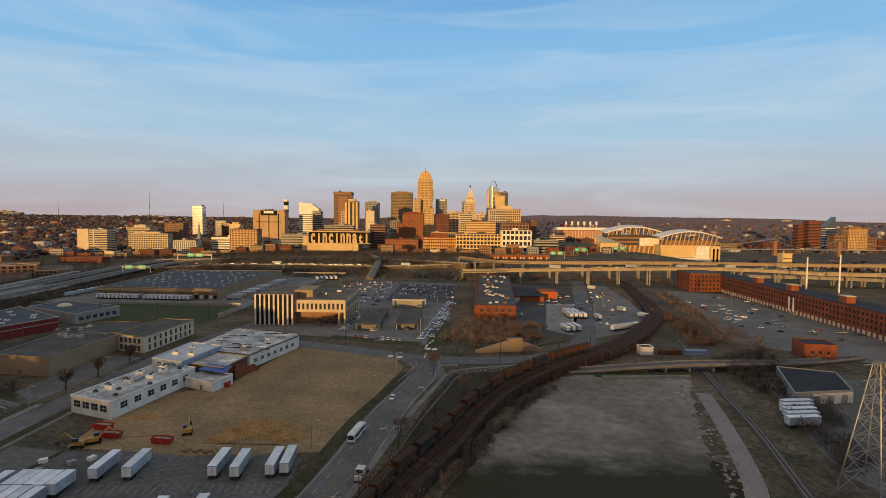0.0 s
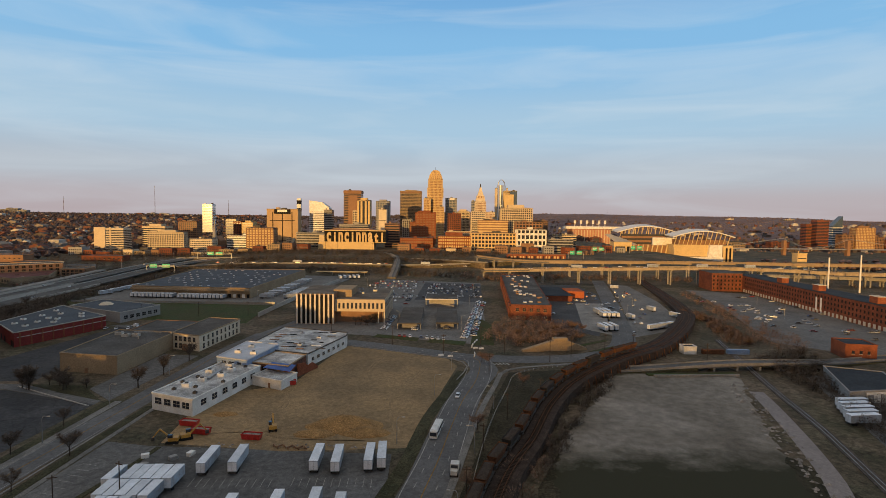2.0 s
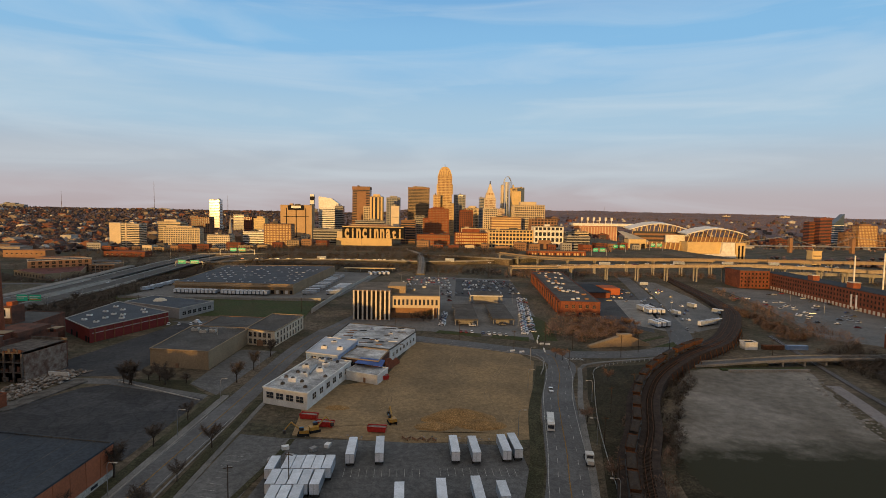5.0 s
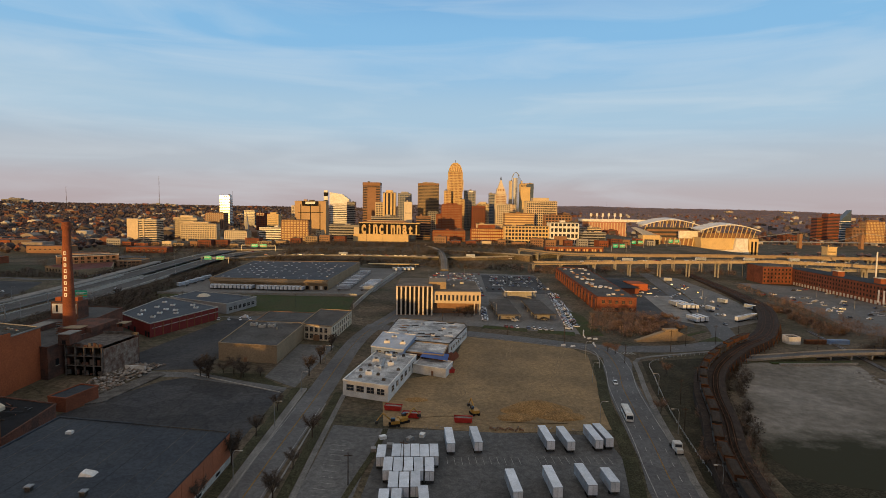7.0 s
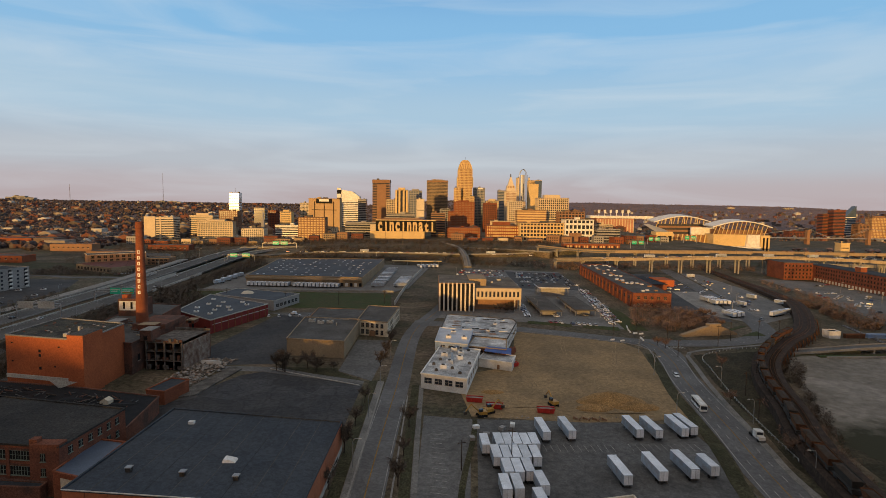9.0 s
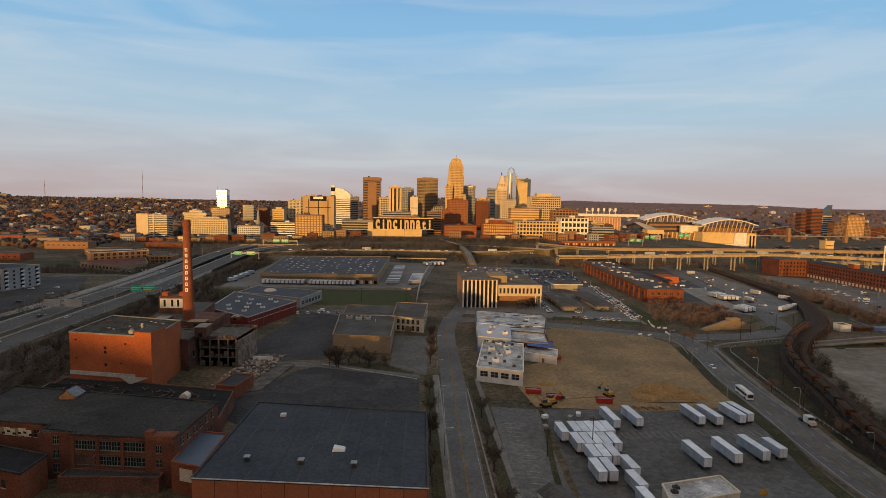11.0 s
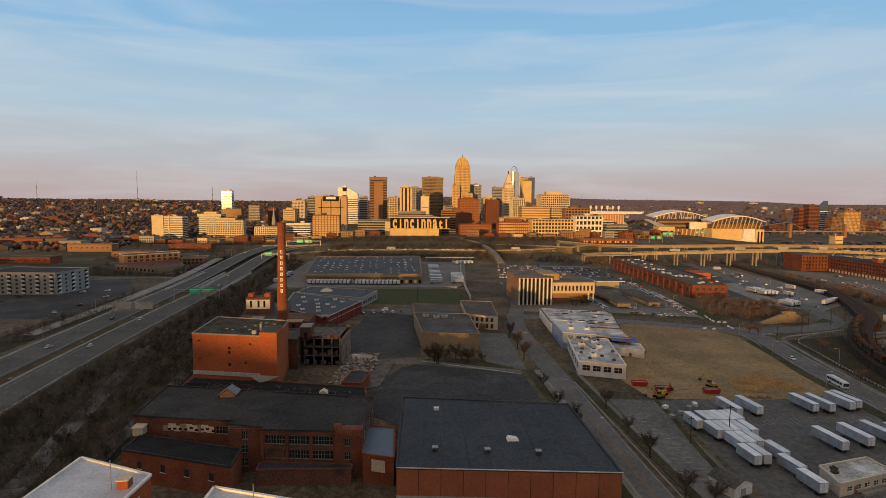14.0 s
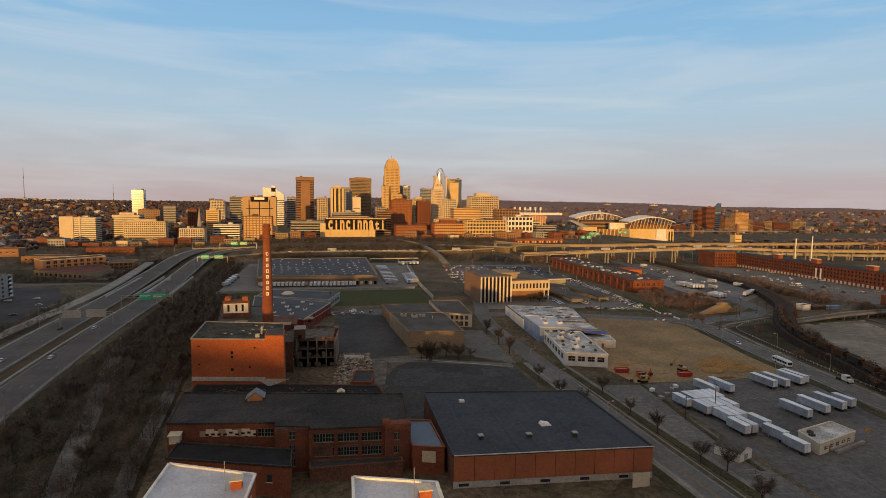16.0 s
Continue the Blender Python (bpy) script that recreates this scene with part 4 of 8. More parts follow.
sheet("lot_black", [(-244.1, 163.6), (-221.9, 212.5), (-213.9, 217.3), (-166.1, 201.1), (-167.2, 146.8), (-220.7, 145.1)], 0.05, ASPHALT_NEW, "dark patched asphalt yard", "yard")
sheet("lot_red_yard", [(-256.4, 251.6), (-242, 350.5), (-214.3, 353.7), (-211.6, 230.1), (-245.1, 226.5)], 0.045, ASPHALT_NEW, "dark asphalt yard beside the red building", "yard")
sheet("lot_lane", [(-245.1, 226.5), (-211.8, 224.8), (-166, 205.4), (-166.1, 201.1), (-213.9, 217.8), (-239.4, 219.1)], 0.055, ASPHALT, "worn asphalt lane", "lane")
sheet("lot_tan_yard", [(-179.8, 219.6), (-162.9, 205.7), (-158.8, 275.3), (-178.9, 277.8)], 0.05, ASPHALT, "worn asphalt forecourt", "yard")
sheet("lot_back_yard", [(-252.8, 351), (-214.3, 354.5), (-173.4, 350.9), (-170.5, 331.2), (-213.4, 330)], 0.065, ASPHALT, "asphalt lane with parked vans", "lane")
sheet("lot_office", [(-138.5, 341.3), (-73.1, 327.9), (-4, 306.1), (-2.1, 334.8), (12.9, 605.6), (-85.3, 626.7), (-102.9, 487.3)], 0.04, LOT_PALE, "asphalt parking lot with marked bays", "parking lot")
sheet("lot_office_dark", [(-55.6, 476.5), (5.5, 466), (12, 595.6), (-49.9, 606.2)], 0.05, ASPHALT_MID, "dark asphalt parking lot", "parking lot")
sheet("lot_warehouse", [(-340.2, 441.9), (-170.2, 444), (-158.3, 468.2), (-138.4, 647.9), (-337.6, 684.9)], 0.6, LOT_PALE, "asphalt warehouse yard", "yard")
sheet("lot_red_side", [(37.5, 377.1), (69.4, 332.7), (99.2, 415.4), (123.2, 526.3), (117.5, 596), (60.2, 595.6)], 0.05, ASPHALT_MID, "dark asphalt yard beside the long red building", "yard")
sheet("lot_pale_side", [(65.4, 356.1), (79.4, 337.6), (101.2, 415.4), (110.8, 466.1), (86.8, 466)], 0.07, CONCRETE, "pale concrete trailer yard", "yard")
sheet("lot_truck_park", [(91.2, 331.4), (125, 353.2), (149.1, 403.7), (164.8, 476.2), (177.3, 596.8), (159.2, 606.5), (132.6, 486.4), (111.2, 404.9)], 0.06, LOT_PALE, "asphalt truck park", "parking lot")
sheet("lot_hall", [(172, 322.2), (266, 232), (280.8, 539.3), (229.7, 566.9), (220.3, 505.9), (204.2, 432.4)], 0.05, LOT_PALE, "broad worn asphalt parking lot", "parking lot")
sheet("lot_right_yard", [(112.2, 115.4), (255.3, 111.8), (242, 244), (144.7, 250.8), (130.6, 207.3), (115.1, 164.2)], 0.05, ASPHALT, "worn asphalt haulage yard", "yard")
sheet("field_dark", [(-20, 42), (97.2, 54), (80, 160), (60, 185), (16, 185), (8, 165), (-3.6, 140)], 0.03, DARK_VERGE, "dark rough grass slope", "grass")
sheet("triangle_grass", [(1.9, 250.9), (43.1, 259.5), (14, 217), (-1, 184), (-15.9, 150), (-26, 110), (-27, 129), (-18, 165), (-10.1, 207.4)], 0.03, DARK_VERGE, "rough brown grass between road and railway", "grass")
sheet("lot_left_far", [(-600, 330), (-446, 330), (-452, 436), (-480, 500), (-524, 505), (-600, 500)], 0.05, ASPHALT_NEW, "dark asphalt parking lot beyond the motorway", "parking lot")
ribbon("road_left_far", smooth_line([(-640, 300), (-560, 512), (-500, 518), (-470, 522), (-440, 515)]), 9, 0.07, ROAD, "side road beyond the motorway", "road")
sheet("verge_left_far", [(-445, 120), (-424, 120), (-424, 330), (-436, 430), (-446, 430), (-448, 330)], 0.04, DARK_VERGE, "dark rough bank beside the motorway", "grass")
sheet("grass_far_left", [(-642, 542), (-445.6, 529.6), (-448.8, 720), (-689.5, 800)], 0.04, VERGE, "rough winter grass beyond the motorway", "grass")

ribbon("road_service", smooth_line([(-322, 20), (-325, 100), (-334, 145), (-341, 180), (-356, 247), (-366, 300)]), 6.5, 0.05, ASPHALT, "worn service lane through the motorway scrub", "lane")
ribbon("road_alley", smooth_line([(-309, 20), (-310, 100), (-313.5, 132), (-316, 170), (-320, 215)]), 5, 0.05, ASPHALT, "narrow asphalt alley beside the brick offices", "lane")

# pavements, kerbs and planted strips along the street
for x, w, z, mtl, nm, lb in ((-159.2, 2.6, 0.16, SIDEWALK, "pavement_left", "concrete pavement beside the street"), (-162.4, 3.4, 0.1, VERGE, "verge_left", "rough grass verge beside the pavement"),
                             (-143.8, 3.0, 0.16, VERGE, "verge_right", "rough grass strip with street trees"), (-141.2, 1.8, 0.14, SIDEWALK, "pavement_right", "concrete pavement beside the lot")):
    ribbon(nm, [(x, -40), (x, 60), (x, 150), (x + 0.4, 200 if x > -150 else 205)], w, z, mtl, lb, "pavement")
ribbon("kerb_street", [(-149.1, -42.9), (-146.2, 187.5)], 0.5, 0.17, CONCRETE, "pale concrete kerb", "kerb")
ribbon("kerb_street_left", [(-160.4, -42.9), (-157.5, 204.2)], 0.5, 0.17, CONCRETE, "pale concrete kerb", "kerb")
ribbon("verge_divider", smooth_line([(-130.8, 87.9), (-127.8, 117.9), (-122.2, 149.9), (-120.8, 163.6)]), 1.8, 0.15, VERGE, "weedy strip between the two lots", "verge")
ribbon("verge_curve", smooth_line([(-53.2, 30.3), (-52.7, 100), (-46.1, 132.5), (-41.4, 152.9), (-35.4, 191.3), (-26.6, 226.5), (-20.8, 252.7)]), 4.5, 0.12, VERGE, "rough grass verge beside the road", "verge")
ribbon("pavement_curve", smooth_line([(-34.7, 25.6), (-32.5, 110.2), (-26.6, 144.7), (-16.9, 192.4), (-7, 229.8), (1.9, 255.3), (29.5, 265.8), (57, 274)]), 2.2, 0.15, SIDEWALK, "concrete pavement along the curve", "pavement")
ribbon("kerb_site", smooth_line([(-83, 301.6), (-49.4, 285.8), (-25.7, 274.9), (-17.8, 260.9), (-23.7, 238)]), 0.5, 0.3, CONCRETE, "pale concrete kerb round the cleared site", "kerb")
ribbon("kerb_yard", smooth_line([(-211.8, 221.7), (-190.1, 210.8), (-167.1, 199.4)]), 0.4, 0.35, PALE_CONCRETE, "pale concrete kerb beside the lane", "kerb")
sheet("verge_tan", [(-211.7, 225.9), (-190, 215), (-166, 205.4), (-179.9, 218.5), (-180.8, 223.7), (-209.8, 225.1)], 0.09, VERGE, "patchy grass strip beside the tan building", "grass")
for poly in ([(-73.1, 324.8), (-45.5, 314.2), (-44.5, 323.4), (-71.2, 331.9)], [(-39.6, 312.1), (-17.8, 304.4), (-15.9, 314.6), (-37.6, 321.2)], [(-13.9, 306.4), (-0, 306), (3.8, 365.3), (-6.2, 405.8), (-10, 345.1)]):
    sheet("verge_office", poly, 0.16, GRASS, "green grass island beside the parking lot", "grass")
sheet("verge_roundel", [(42.8, 300.1), (71.4, 320.6), (69, 323), (42, 303)], 0.16, GRASS, "grass island beside the cross street", "grass")
sheet("verge_triangle", [(51.9, 293.7), (68.5, 294.9), (70.1, 307)], 0.16, GRASS, "small triangular grass island at the junction", "grass")

# lane paint
dash = Geo().box(-0.09, -1.6, 0, 0.09, 1.6, 0.012).mesh("lane_dash", LINE)


def dashes(line, offset, gap, z, parent):
    run, k = 0.0, 0
    for a, b in zip(line, line[1:]):
        d = math.hypot(b[0] - a[0], b[1] - a[1])
        run += d
        if run < gap:
            continue
        run = 0.0
        ang = math.atan2(b[1] - a[1], b[0] - a[0])
        part("lane_dash", dash, None, parent, m=pose(b[0] - math.sin(ang) * offset, b[1] + math.cos(ang) * offset, z, 0, 0, math.degrees(ang) - 90))


road_curve = bpy.data.objects["road_curve"]
fine_curve = smooth_line([p for p in CURVE[::3]] + [CURVE[-1]], 1.5)
for off in (-3.1, 3.1):
    dashes(fine_curve, off, 9, 0.062, road_curve)
part("centre_line", Geo().strip(fine_curve, 0.3, 0.05, 0.075), YELLOW_LINE, road_curve, "worn yellow centre line")
for off in (-5.9, 5.9):
    line = []
    for a, b in zip(fine_curve, fine_curve[1:]):
        ang = math.atan2(b[1] - a[1], b[0] - a[0])
        line.append((a[0] - math.sin(ang) * off, a[1] + math.cos(ang) * off))
    part("edge_line", Geo().strip(line, 0.22, 0.05, 0.074), LINE, road_curve)
fine_street = smooth_line(STREET[::4] + [STREET[-1]], 2)
part("centre_line", Geo().strip(fine_street, 0.34, 0.03, 0.062), YELLOW_LINE, bpy.data.objects["road_street"], "worn yellow centre line")
for off in (-4.6, 4.6):
    part("edge_line", Geo().strip([(p[0] + off, p[1]) for p in fine_street[:120]], 0.14, 0.03, 0.06), LINE, bpy.data.objects["road_street"])
bay = Geo().box(-0.06, -2.4, 0, 0.06, 2.4, 0.012).mesh("bay_line", LINE)
for i in range(26):
    part("bay_line", bay, None, bpy.data.objects["lot_narrow"], m=pose(-134.5, 66 + i * 3.4, 0.048, 0, 0, 78))
for i in range(22):
    part("bay_line", bay, None, bpy.data.objects["lot_trailers"], m=pose(-100 + i * 2.2 if i < 11 else -72 + (i - 11) * 2.2, 141 if i < 11 else 142, 0.044, 0, 0, 3))
cross = bpy.data.objects["road_cross"]
fine_cross = smooth_line(CROSS[::4] + [CROSS[-1]], 2)
for off in (-2.4, 2.4):
    dashes(fine_cross, off, 12, 0.072, cross)
for i in range(5):
    part("zebra_bar", Geo().box(-0.4, -2, 0, 0.4, 2, 0.012), LINE, cross, m=pose(-4 + i * 1.8, 266, 0.073, 0, 0, 20))

# ---- motorway on the left ----
def carriageway(name, line, width, label, lanes):
    road = thing(name, label, "motorway", kind="structure")
    part("roadway", Geo().strip(line, width, -1.2, 0.1), MOTORWAY, road)
    for s in (-1, 1):
        off = [(p[0] + s * (width / 2 + 0.25), p[1], p[2] if len(p) > 2 else 0) for p in line]
        part("barrier", Geo().strip(off, 0.45, 0, 0.95), PALE_CONCRETE if s < 0 else CONCRETE, road, "concrete barrier")
        edge = [(p[0] + s * (width / 2 - 1.6), p[1], p[2] if len(p) > 2 else 0) for p in line]
        part("edge_line", Geo().strip(edge, 0.2, 0.1, 0.12), LINE, road)
    paint = Geo()
    for k in range(1, lanes):
        off = -width / 2 + 1.5 + k * (width - 3) / lanes
        run = 0
        for a, b in zip(line, line[1:]):
            run += 1
            if run % 3 == 0:
                z = (a[2] if len(a) > 2 else 0) + 0.1
                size = math.hypot(b[0] - a[0], b[1] - a[1])
                ux, uy = (b[0] - a[0]) / size * 3.2, (b[1] - a[1]) / size * 3.2
                paint.strip([(a[0] + off, a[1], z), (a[0] + off + ux, a[1] + uy, z)], 0.18, 0.004, 0.02)
    tagged(part("lane_dashes", paint, LINE, road), kind="stuff")
    return road


MEDIAN = mat("brown_median_grass", (0.088, 0.064, 0.04), 0.95, scale=0.15, stain=(0.058, 0.044, 0.028), vary=0.4)
HW_A = smooth_line([(-390.8, -64.9, 0), (-403, 111, 0), (-406.4, 218.9, 0), (-411.4, 315.5, 0), (-414.4, 432, 1), (-420.7, 558.4, 3), (-427.1, 718, 6), (-409.7, 800, 9), (-375.5, 860, 12)], 9)
HW_B = smooth_line([(-361.3, -62.9, 0), (-372, 116, 0), (-380, 221.7, 0), (-384.3, 314.5, 0), (-384.8, 436.6, 1), (-391.3, 563.1, 3), (-394.5, 708, 6), (-365.5, 780, 9), (-297.1, 830, 12)], 9)
carriageway("motorway_west", HW_A, 18, "grey motorway carriageway with pale concrete barriers", 4)
carriageway("motorway_east", HW_B, 18, "grey motorway carriageway with pale concrete barriers", 4)
ribbon("verge_median", smooth_line([(-376, -63.8), (-386.8, 115.9), (-393.3, 220.9), (-397.8, 315), (-399.5, 433.7)]), 11.5, 0.05, MEDIAN, "rough median strip", "verge")
for k, x in enumerate((-420.6, -400.6, -395.2, -374.2)):
    ribbon("barrier_bridge_%s" % "abcd"[k], [(x, 432, 1.0), (x - 1.2, 480, 1.6), (x - 2.6, 535, 2.5)], 0.9, 1.5, PALE_CONCRETE, "pale concrete bridge parapet of the motorway", "parapet")
# No gap is cut: a flat black strip paints its shade.
sheet("gap_median", [(-400, 432), (-396, 432), (-398.6, 535), (-402.8, 535)], 0.9, BLACK, "black strip painted for the shaded gap between the bridge decks", "gap")
RAMP = smooth_line([(-435.1, 284.9, 0), (-435.1, 382, 0.5), (-433.5, 484.8, 3), (-446.2, 648.3, 6)])
tagged(part("road_ramp", Geo().strip(RAMP, 9, -1.0, 0.1), CONCRETE), "pale slip road beside the motorway", "road", kind="structure")

# curving ramps between motorway and city, on low banks
for k, (line, w) in enumerate(((smooth_line([(-380, 700, 6), (-300, 735, 8), (-190, 742, 8.5), (-90, 725, 9), (0, 735, 11), (80, 755, 16)]), 8),
                  (smooth_line([(-430, 800, 9), (-330, 795, 11), (-220, 800, 12), (-120, 800, 13), (-40, 775, 13), (30, 720, 14)]), 7),
                  (smooth_line([(-120, 850, 18), (-98, 780, 15), (-92, 700, 10), (-92, 640, 2)]), 8))):
    r = thing("ramp_road_%s" % "abcd"[k], "pale curving ramp road on a low bank", "road", kind="structure")
    # The ramps' sunlit paleness is put into the roadway colour.
    part("roadway", Geo().strip(line, w, -0.6, 0), LOT_PALE, r)
    part("bank", Geo().strip(line, w + 3, -9, -0.62), GROUND, r, "dark scrub bank")
    for s in (-1, 1):
        part("parapet", Geo().strip([(p[0], p[1] + s * w / 2, p[2]) for p in line], 0.4, -0.1, 0.8), CONCRETE, r)

# ---- viaducts ----
DECK = mat("viaduct_concrete", (0.36, 0.29, 0.20), 0.9, scale=0.12, stain=(0.27, 0.215, 0.15), vary=0.25)
def viaduct(name, line, width, label, step=34, deck_m=None):
    v, deck_m = thing(name, label, "viaduct"), deck_m or DECK
    part("deck", Geo().strip(line, width, -1.5, 0), ROAD, v)
    part("girder", Geo().strip([(p[0], p[1] - width / 2 - 0.1, p[2]) for p in line], 0.5, -2.2, 0.3), deck_m, v)
    for s in (-1, 1):
        part("parapet", Geo().strip([(p[0], p[1] + s * (width / 2 - 0.25), p[2]) for p in line], 0.4, 0.3, 1.1), deck_m, v)
    run = step
    for a, b in zip(line, line[1:]):
        run += math.hypot(b[0] - a[0], b[1] - a[1])
        if run >= step:
            run = 0
            gz = ground_height(a[0], a[1]) - 0.5
            part("pier_cap", Geo().box(a[0] - 1, a[1] - width / 2 + 0.5, a[2] - 3.6, a[0] + 1, a[1] + width / 2 - 0.5, a[2] - 2), CONCRETE, v)
            for s in (-1, 1):
                part("column", Geo().tube((a[0], a[1] + s * width * 0.28, gz), (a[0], a[1] + s * width * 0.28, a[2] - 3.6), 0.95, n=8), CONCRETE, v)
    return v


viaduct("viaduct", smooth_line([(20, 650, 11), (63, 620, 15), (103, 612, 17), (171, 612, 18.3), (240, 612, 19.6), (308, 612, 19.8), (377, 610, 18), (424, 606, 16), (620, 600, 14), (800, 600, 14)]), 13, "long sunlit concrete viaduct on round columns")
viaduct("viaduct", smooth_line([(19, 760, 20), (70, 700, 19), (140, 672, 20.5), (240, 668, 21.5), (360, 672, 21), (480, 676, 20), (760, 690, 19)]), 11, "upper concrete viaduct behind the first", deck_m=TAN)
viaduct("viaduct", smooth_line([(330, 640, 9), (420, 626, 9.5), (560, 600, 8), (760, 580, 8)]), 8, "lower concrete ramp on short columns", 26, CONCRETE)

# ---- railway on its bank and trestle ----
RAIL = smooth_line([(-31.5, 45.3, 4), (-26, 97.1, 4), (-15.6, 137, 4), (-3, 166, 4), (10, 199, 4.2), (28, 230, 4.5), (57, 262.7, 5), (98, 303, 4.5), (147, 382.3, 4), (168, 445.2, 3.5), (186.2, 526.7, 2.5), (210.8, 647.6, 1)], 4)
tagged(part("railway_bank", Geo().strip(RAIL, 12, -6, -0.3), mat("ballast", (0.06, 0.043, 0.034), 0.95, scale=0.4, vary=0.4)), "dark cinder bank under the curving railway", "bank", kind="structure")
track = thing("railway_track", "two curving rusty tracks on dark sleepers", "railway", kind="structure")
ties = Geo()
for off in (-2.3, 2.3):
    line = []
    for i, (a, b) in enumerate(zip(RAIL, RAIL[1:])):
        ang = math.atan2(b[1] - a[1], b[0] - a[0])
        line.append((a[0] - math.sin(ang) * off, a[1] + math.cos(ang) * off, a[2]))
    for s in (-0.72, 0.72):
        rail_line = []
        for a, b in zip(line, line[1:]):
            ang = math.atan2(b[1] - a[1], b[0] - a[0])
            rail_line.append((a[0] - math.sin(ang) * s, a[1] + math.cos(ang) * s, a[2]))
        part("rail", Geo().strip(rail_line, 0.14, -0.1, 0.12), RUST, track)
    for i, (a, b) in enumerate(zip(line, line[1:])):
        if a[1] > 245:
            break
        ang = math.degrees(math.atan2(b[1] - a[1], b[0] - a[0]))
        for u in (0.0, 0.2, 0.4, 0.6, 0.8):
            c, d = math.cos(radians(ang - 90)), math.sin(radians(ang - 90))
            px, py = a[0] + (b[0] - a[0]) * u, a[1] + (b[1] - a[1]) * u
            ties.strip([(px - 1.35 * c, py - 1.35 * d, a[2]), (px + 1.35 * c, py + 1.35 * d, a[2])], 0.28, -0.3, -0.1)
tagged(part("sleepers", ties, BARK, track, "close-set dark timber sleepers"), kind="stuff")
for i, (a, b) in enumerate(zip(RAIL, RAIL[1:])):
    if 225 < a[1] < 330 and i % 2 == 0:
        t = thing("trestle_bent", "rusty steel trestle bent under the railway", "trestle", a[0], a[1], 0, math.degrees(math.atan2(b[1] - a[1], b[0] - a[0])) - 90, "trestle bents")
        for x in (5.8, 7.2):
            part("leg", Geo().tube((x + 0.6, 0, -0.3), (x - 0.4, 0, 4.6), 0.22, n=5), RUST, t)
        part("brace", Geo().tube((6.4, 0, 0.4), (5.5, 0, 4.2), 0.14, n=4), RUST, t)
t = None
# hopper wagons
for k, (i0, paint) in enumerate([(i, (RUST, DARK_STEEL, RUST, RUST)[i // 3 % 4]) for i in range(7, 64, 3)]):
    a, b = RAIL[i0], RAIL[i0 + 1]
    ang = math.degrees(math.atan2(b[1] - a[1], b[0] - a[0])) - 90
    w = thing("hopper_wagon", "weathered open hopper wagon on the railway", "wagon", a[0] - 2.3 * math.cos(radians(ang)), a[1] - 2.3 * math.sin(radians(ang)), a[2] + 0.1, ang, "hopper wagons")
    g = Geo().box(-1.5, -5.2, 1.1, 1.5, 5.2, 1.4)
    part("underframe", g, DARK_STEEL, w)
    part("body", Geo().add([(-1.0, -4.2, 1.4), (1.0, -4.2, 1.4), (1.0, 4.2, 1.4), (-1.0, 4.2, 1.4), (-1.5, -5.4, 3.8), (1.5, -5.4, 3.8), (1.5, 5.4, 3.8), (-1.5, 5.4, 3.8)],
         [(3, 2, 1, 0), (0, 1, 5, 4), (1, 2, 6, 5), (2, 3, 7, 6), (3, 0, 4, 7)]), paint, w)
    part("load", Geo().add([(-1.4, -5.2, 3.5), (1.4, -5.2, 3.5), (1.4, 5.2, 3.5), (-1.4, 5.2, 3.5), (0, -2.5, 4.1), (0, 2.5, 4.1)], [(0, 1, 4), (1, 2, 5, 4), (2, 3, 5), (3, 0, 4, 5)]), BARK, w)
    for y in (-4, 4):
        part("bogie", Geo().box(-1.2, y - 1, 0.1, 1.2, y + 1, 0.9), DARK_STEEL, w)

# ---- overpass, retaining walls and channel by the gravel lot ----
t = thing("road_overpass", "low concrete road bridge over the tracks", "bridge")
OVER = smooth_line([(57, 257, 0.3), (72, 258, 1.0), (95, 259.5, 2.4), (120, 261, 3.4), (146, 264, 3.0), (176, 272, 1.4), (222, 288, 0.4)])
part("deck", Geo().strip(OVER, 7, -0.9, 0), ROAD, t)
for s in (-3.4, 3.4):
    part("parapet", Geo().strip([(p[0], p[1] + s, p[2]) for p in OVER], 0.3, -0.5, 0.8), CONCRETE, t)
part("bank", Geo().strip([p for p in OVER if p[0] < 100], 9, -4.5, -0.4), VERGE, t, "grassy approach bank")
part("bank", Geo().strip([p for p in OVER if p[0] > 142], 9, -4.5, -0.4), VERGE, t, "grassy approach bank")
for x in (104, 116, 128, 138):
    part("pier", Geo().box(x - 0.5, 256.6 + (x - 104) * 0.09, -0.5, x + 0.5, 263.6 + (x - 104) * 0.09, 2.0), CONCRETE, t)
ribbon("wall_lot", smooth_line([(70, 246), (90, 247), (112, 248.5)]), 0.7, 1.2, CONCRETE, "low pale concrete retaining wall", "wall")
ribbon("verge_lot", smooth_line([(68, 249.5), (91, 250.5), (112, 252.2)]), 3.0, 0.6, GRASS, "green grass strip above the retaining wall", "grass")
ribbon("channel", smooth_line([(106.6, 225.6), (101.5, 205.5), (92, 173.4), (82.4, 145.7), (72.7, 124.6), (59.8, 84.9)]), 6, 0.1, mat("channel_concrete", (0.25, 0.215, 0.20), 0.7, scale=0.06, vary=0.15), "pale pinkish concrete drainage channel", "channel")
TRACK2 = smooth_line([(141.1, 326.3), (124.2, 260.3), (114.5, 221.2), (106.4, 185.1), (94.7, 144.7), (82.5, 102)])
ribbon("track_right", TRACK2, 3.4, 0.25, mat("side_ballast", (0.11, 0.09, 0.08), 0.95, scale=0.4, vary=0.4), "narrow ballast strip with a single track", "railway")
for s in (-0.72, 0.72):
    part("rail", Geo().strip([(p[0] + s, p[1]) for p in TRACK2], 0.15, 0.25, 0.4), STEEL, bpy.data.objects["track_right"])
rng = random.Random(3)
rock_mesh = []
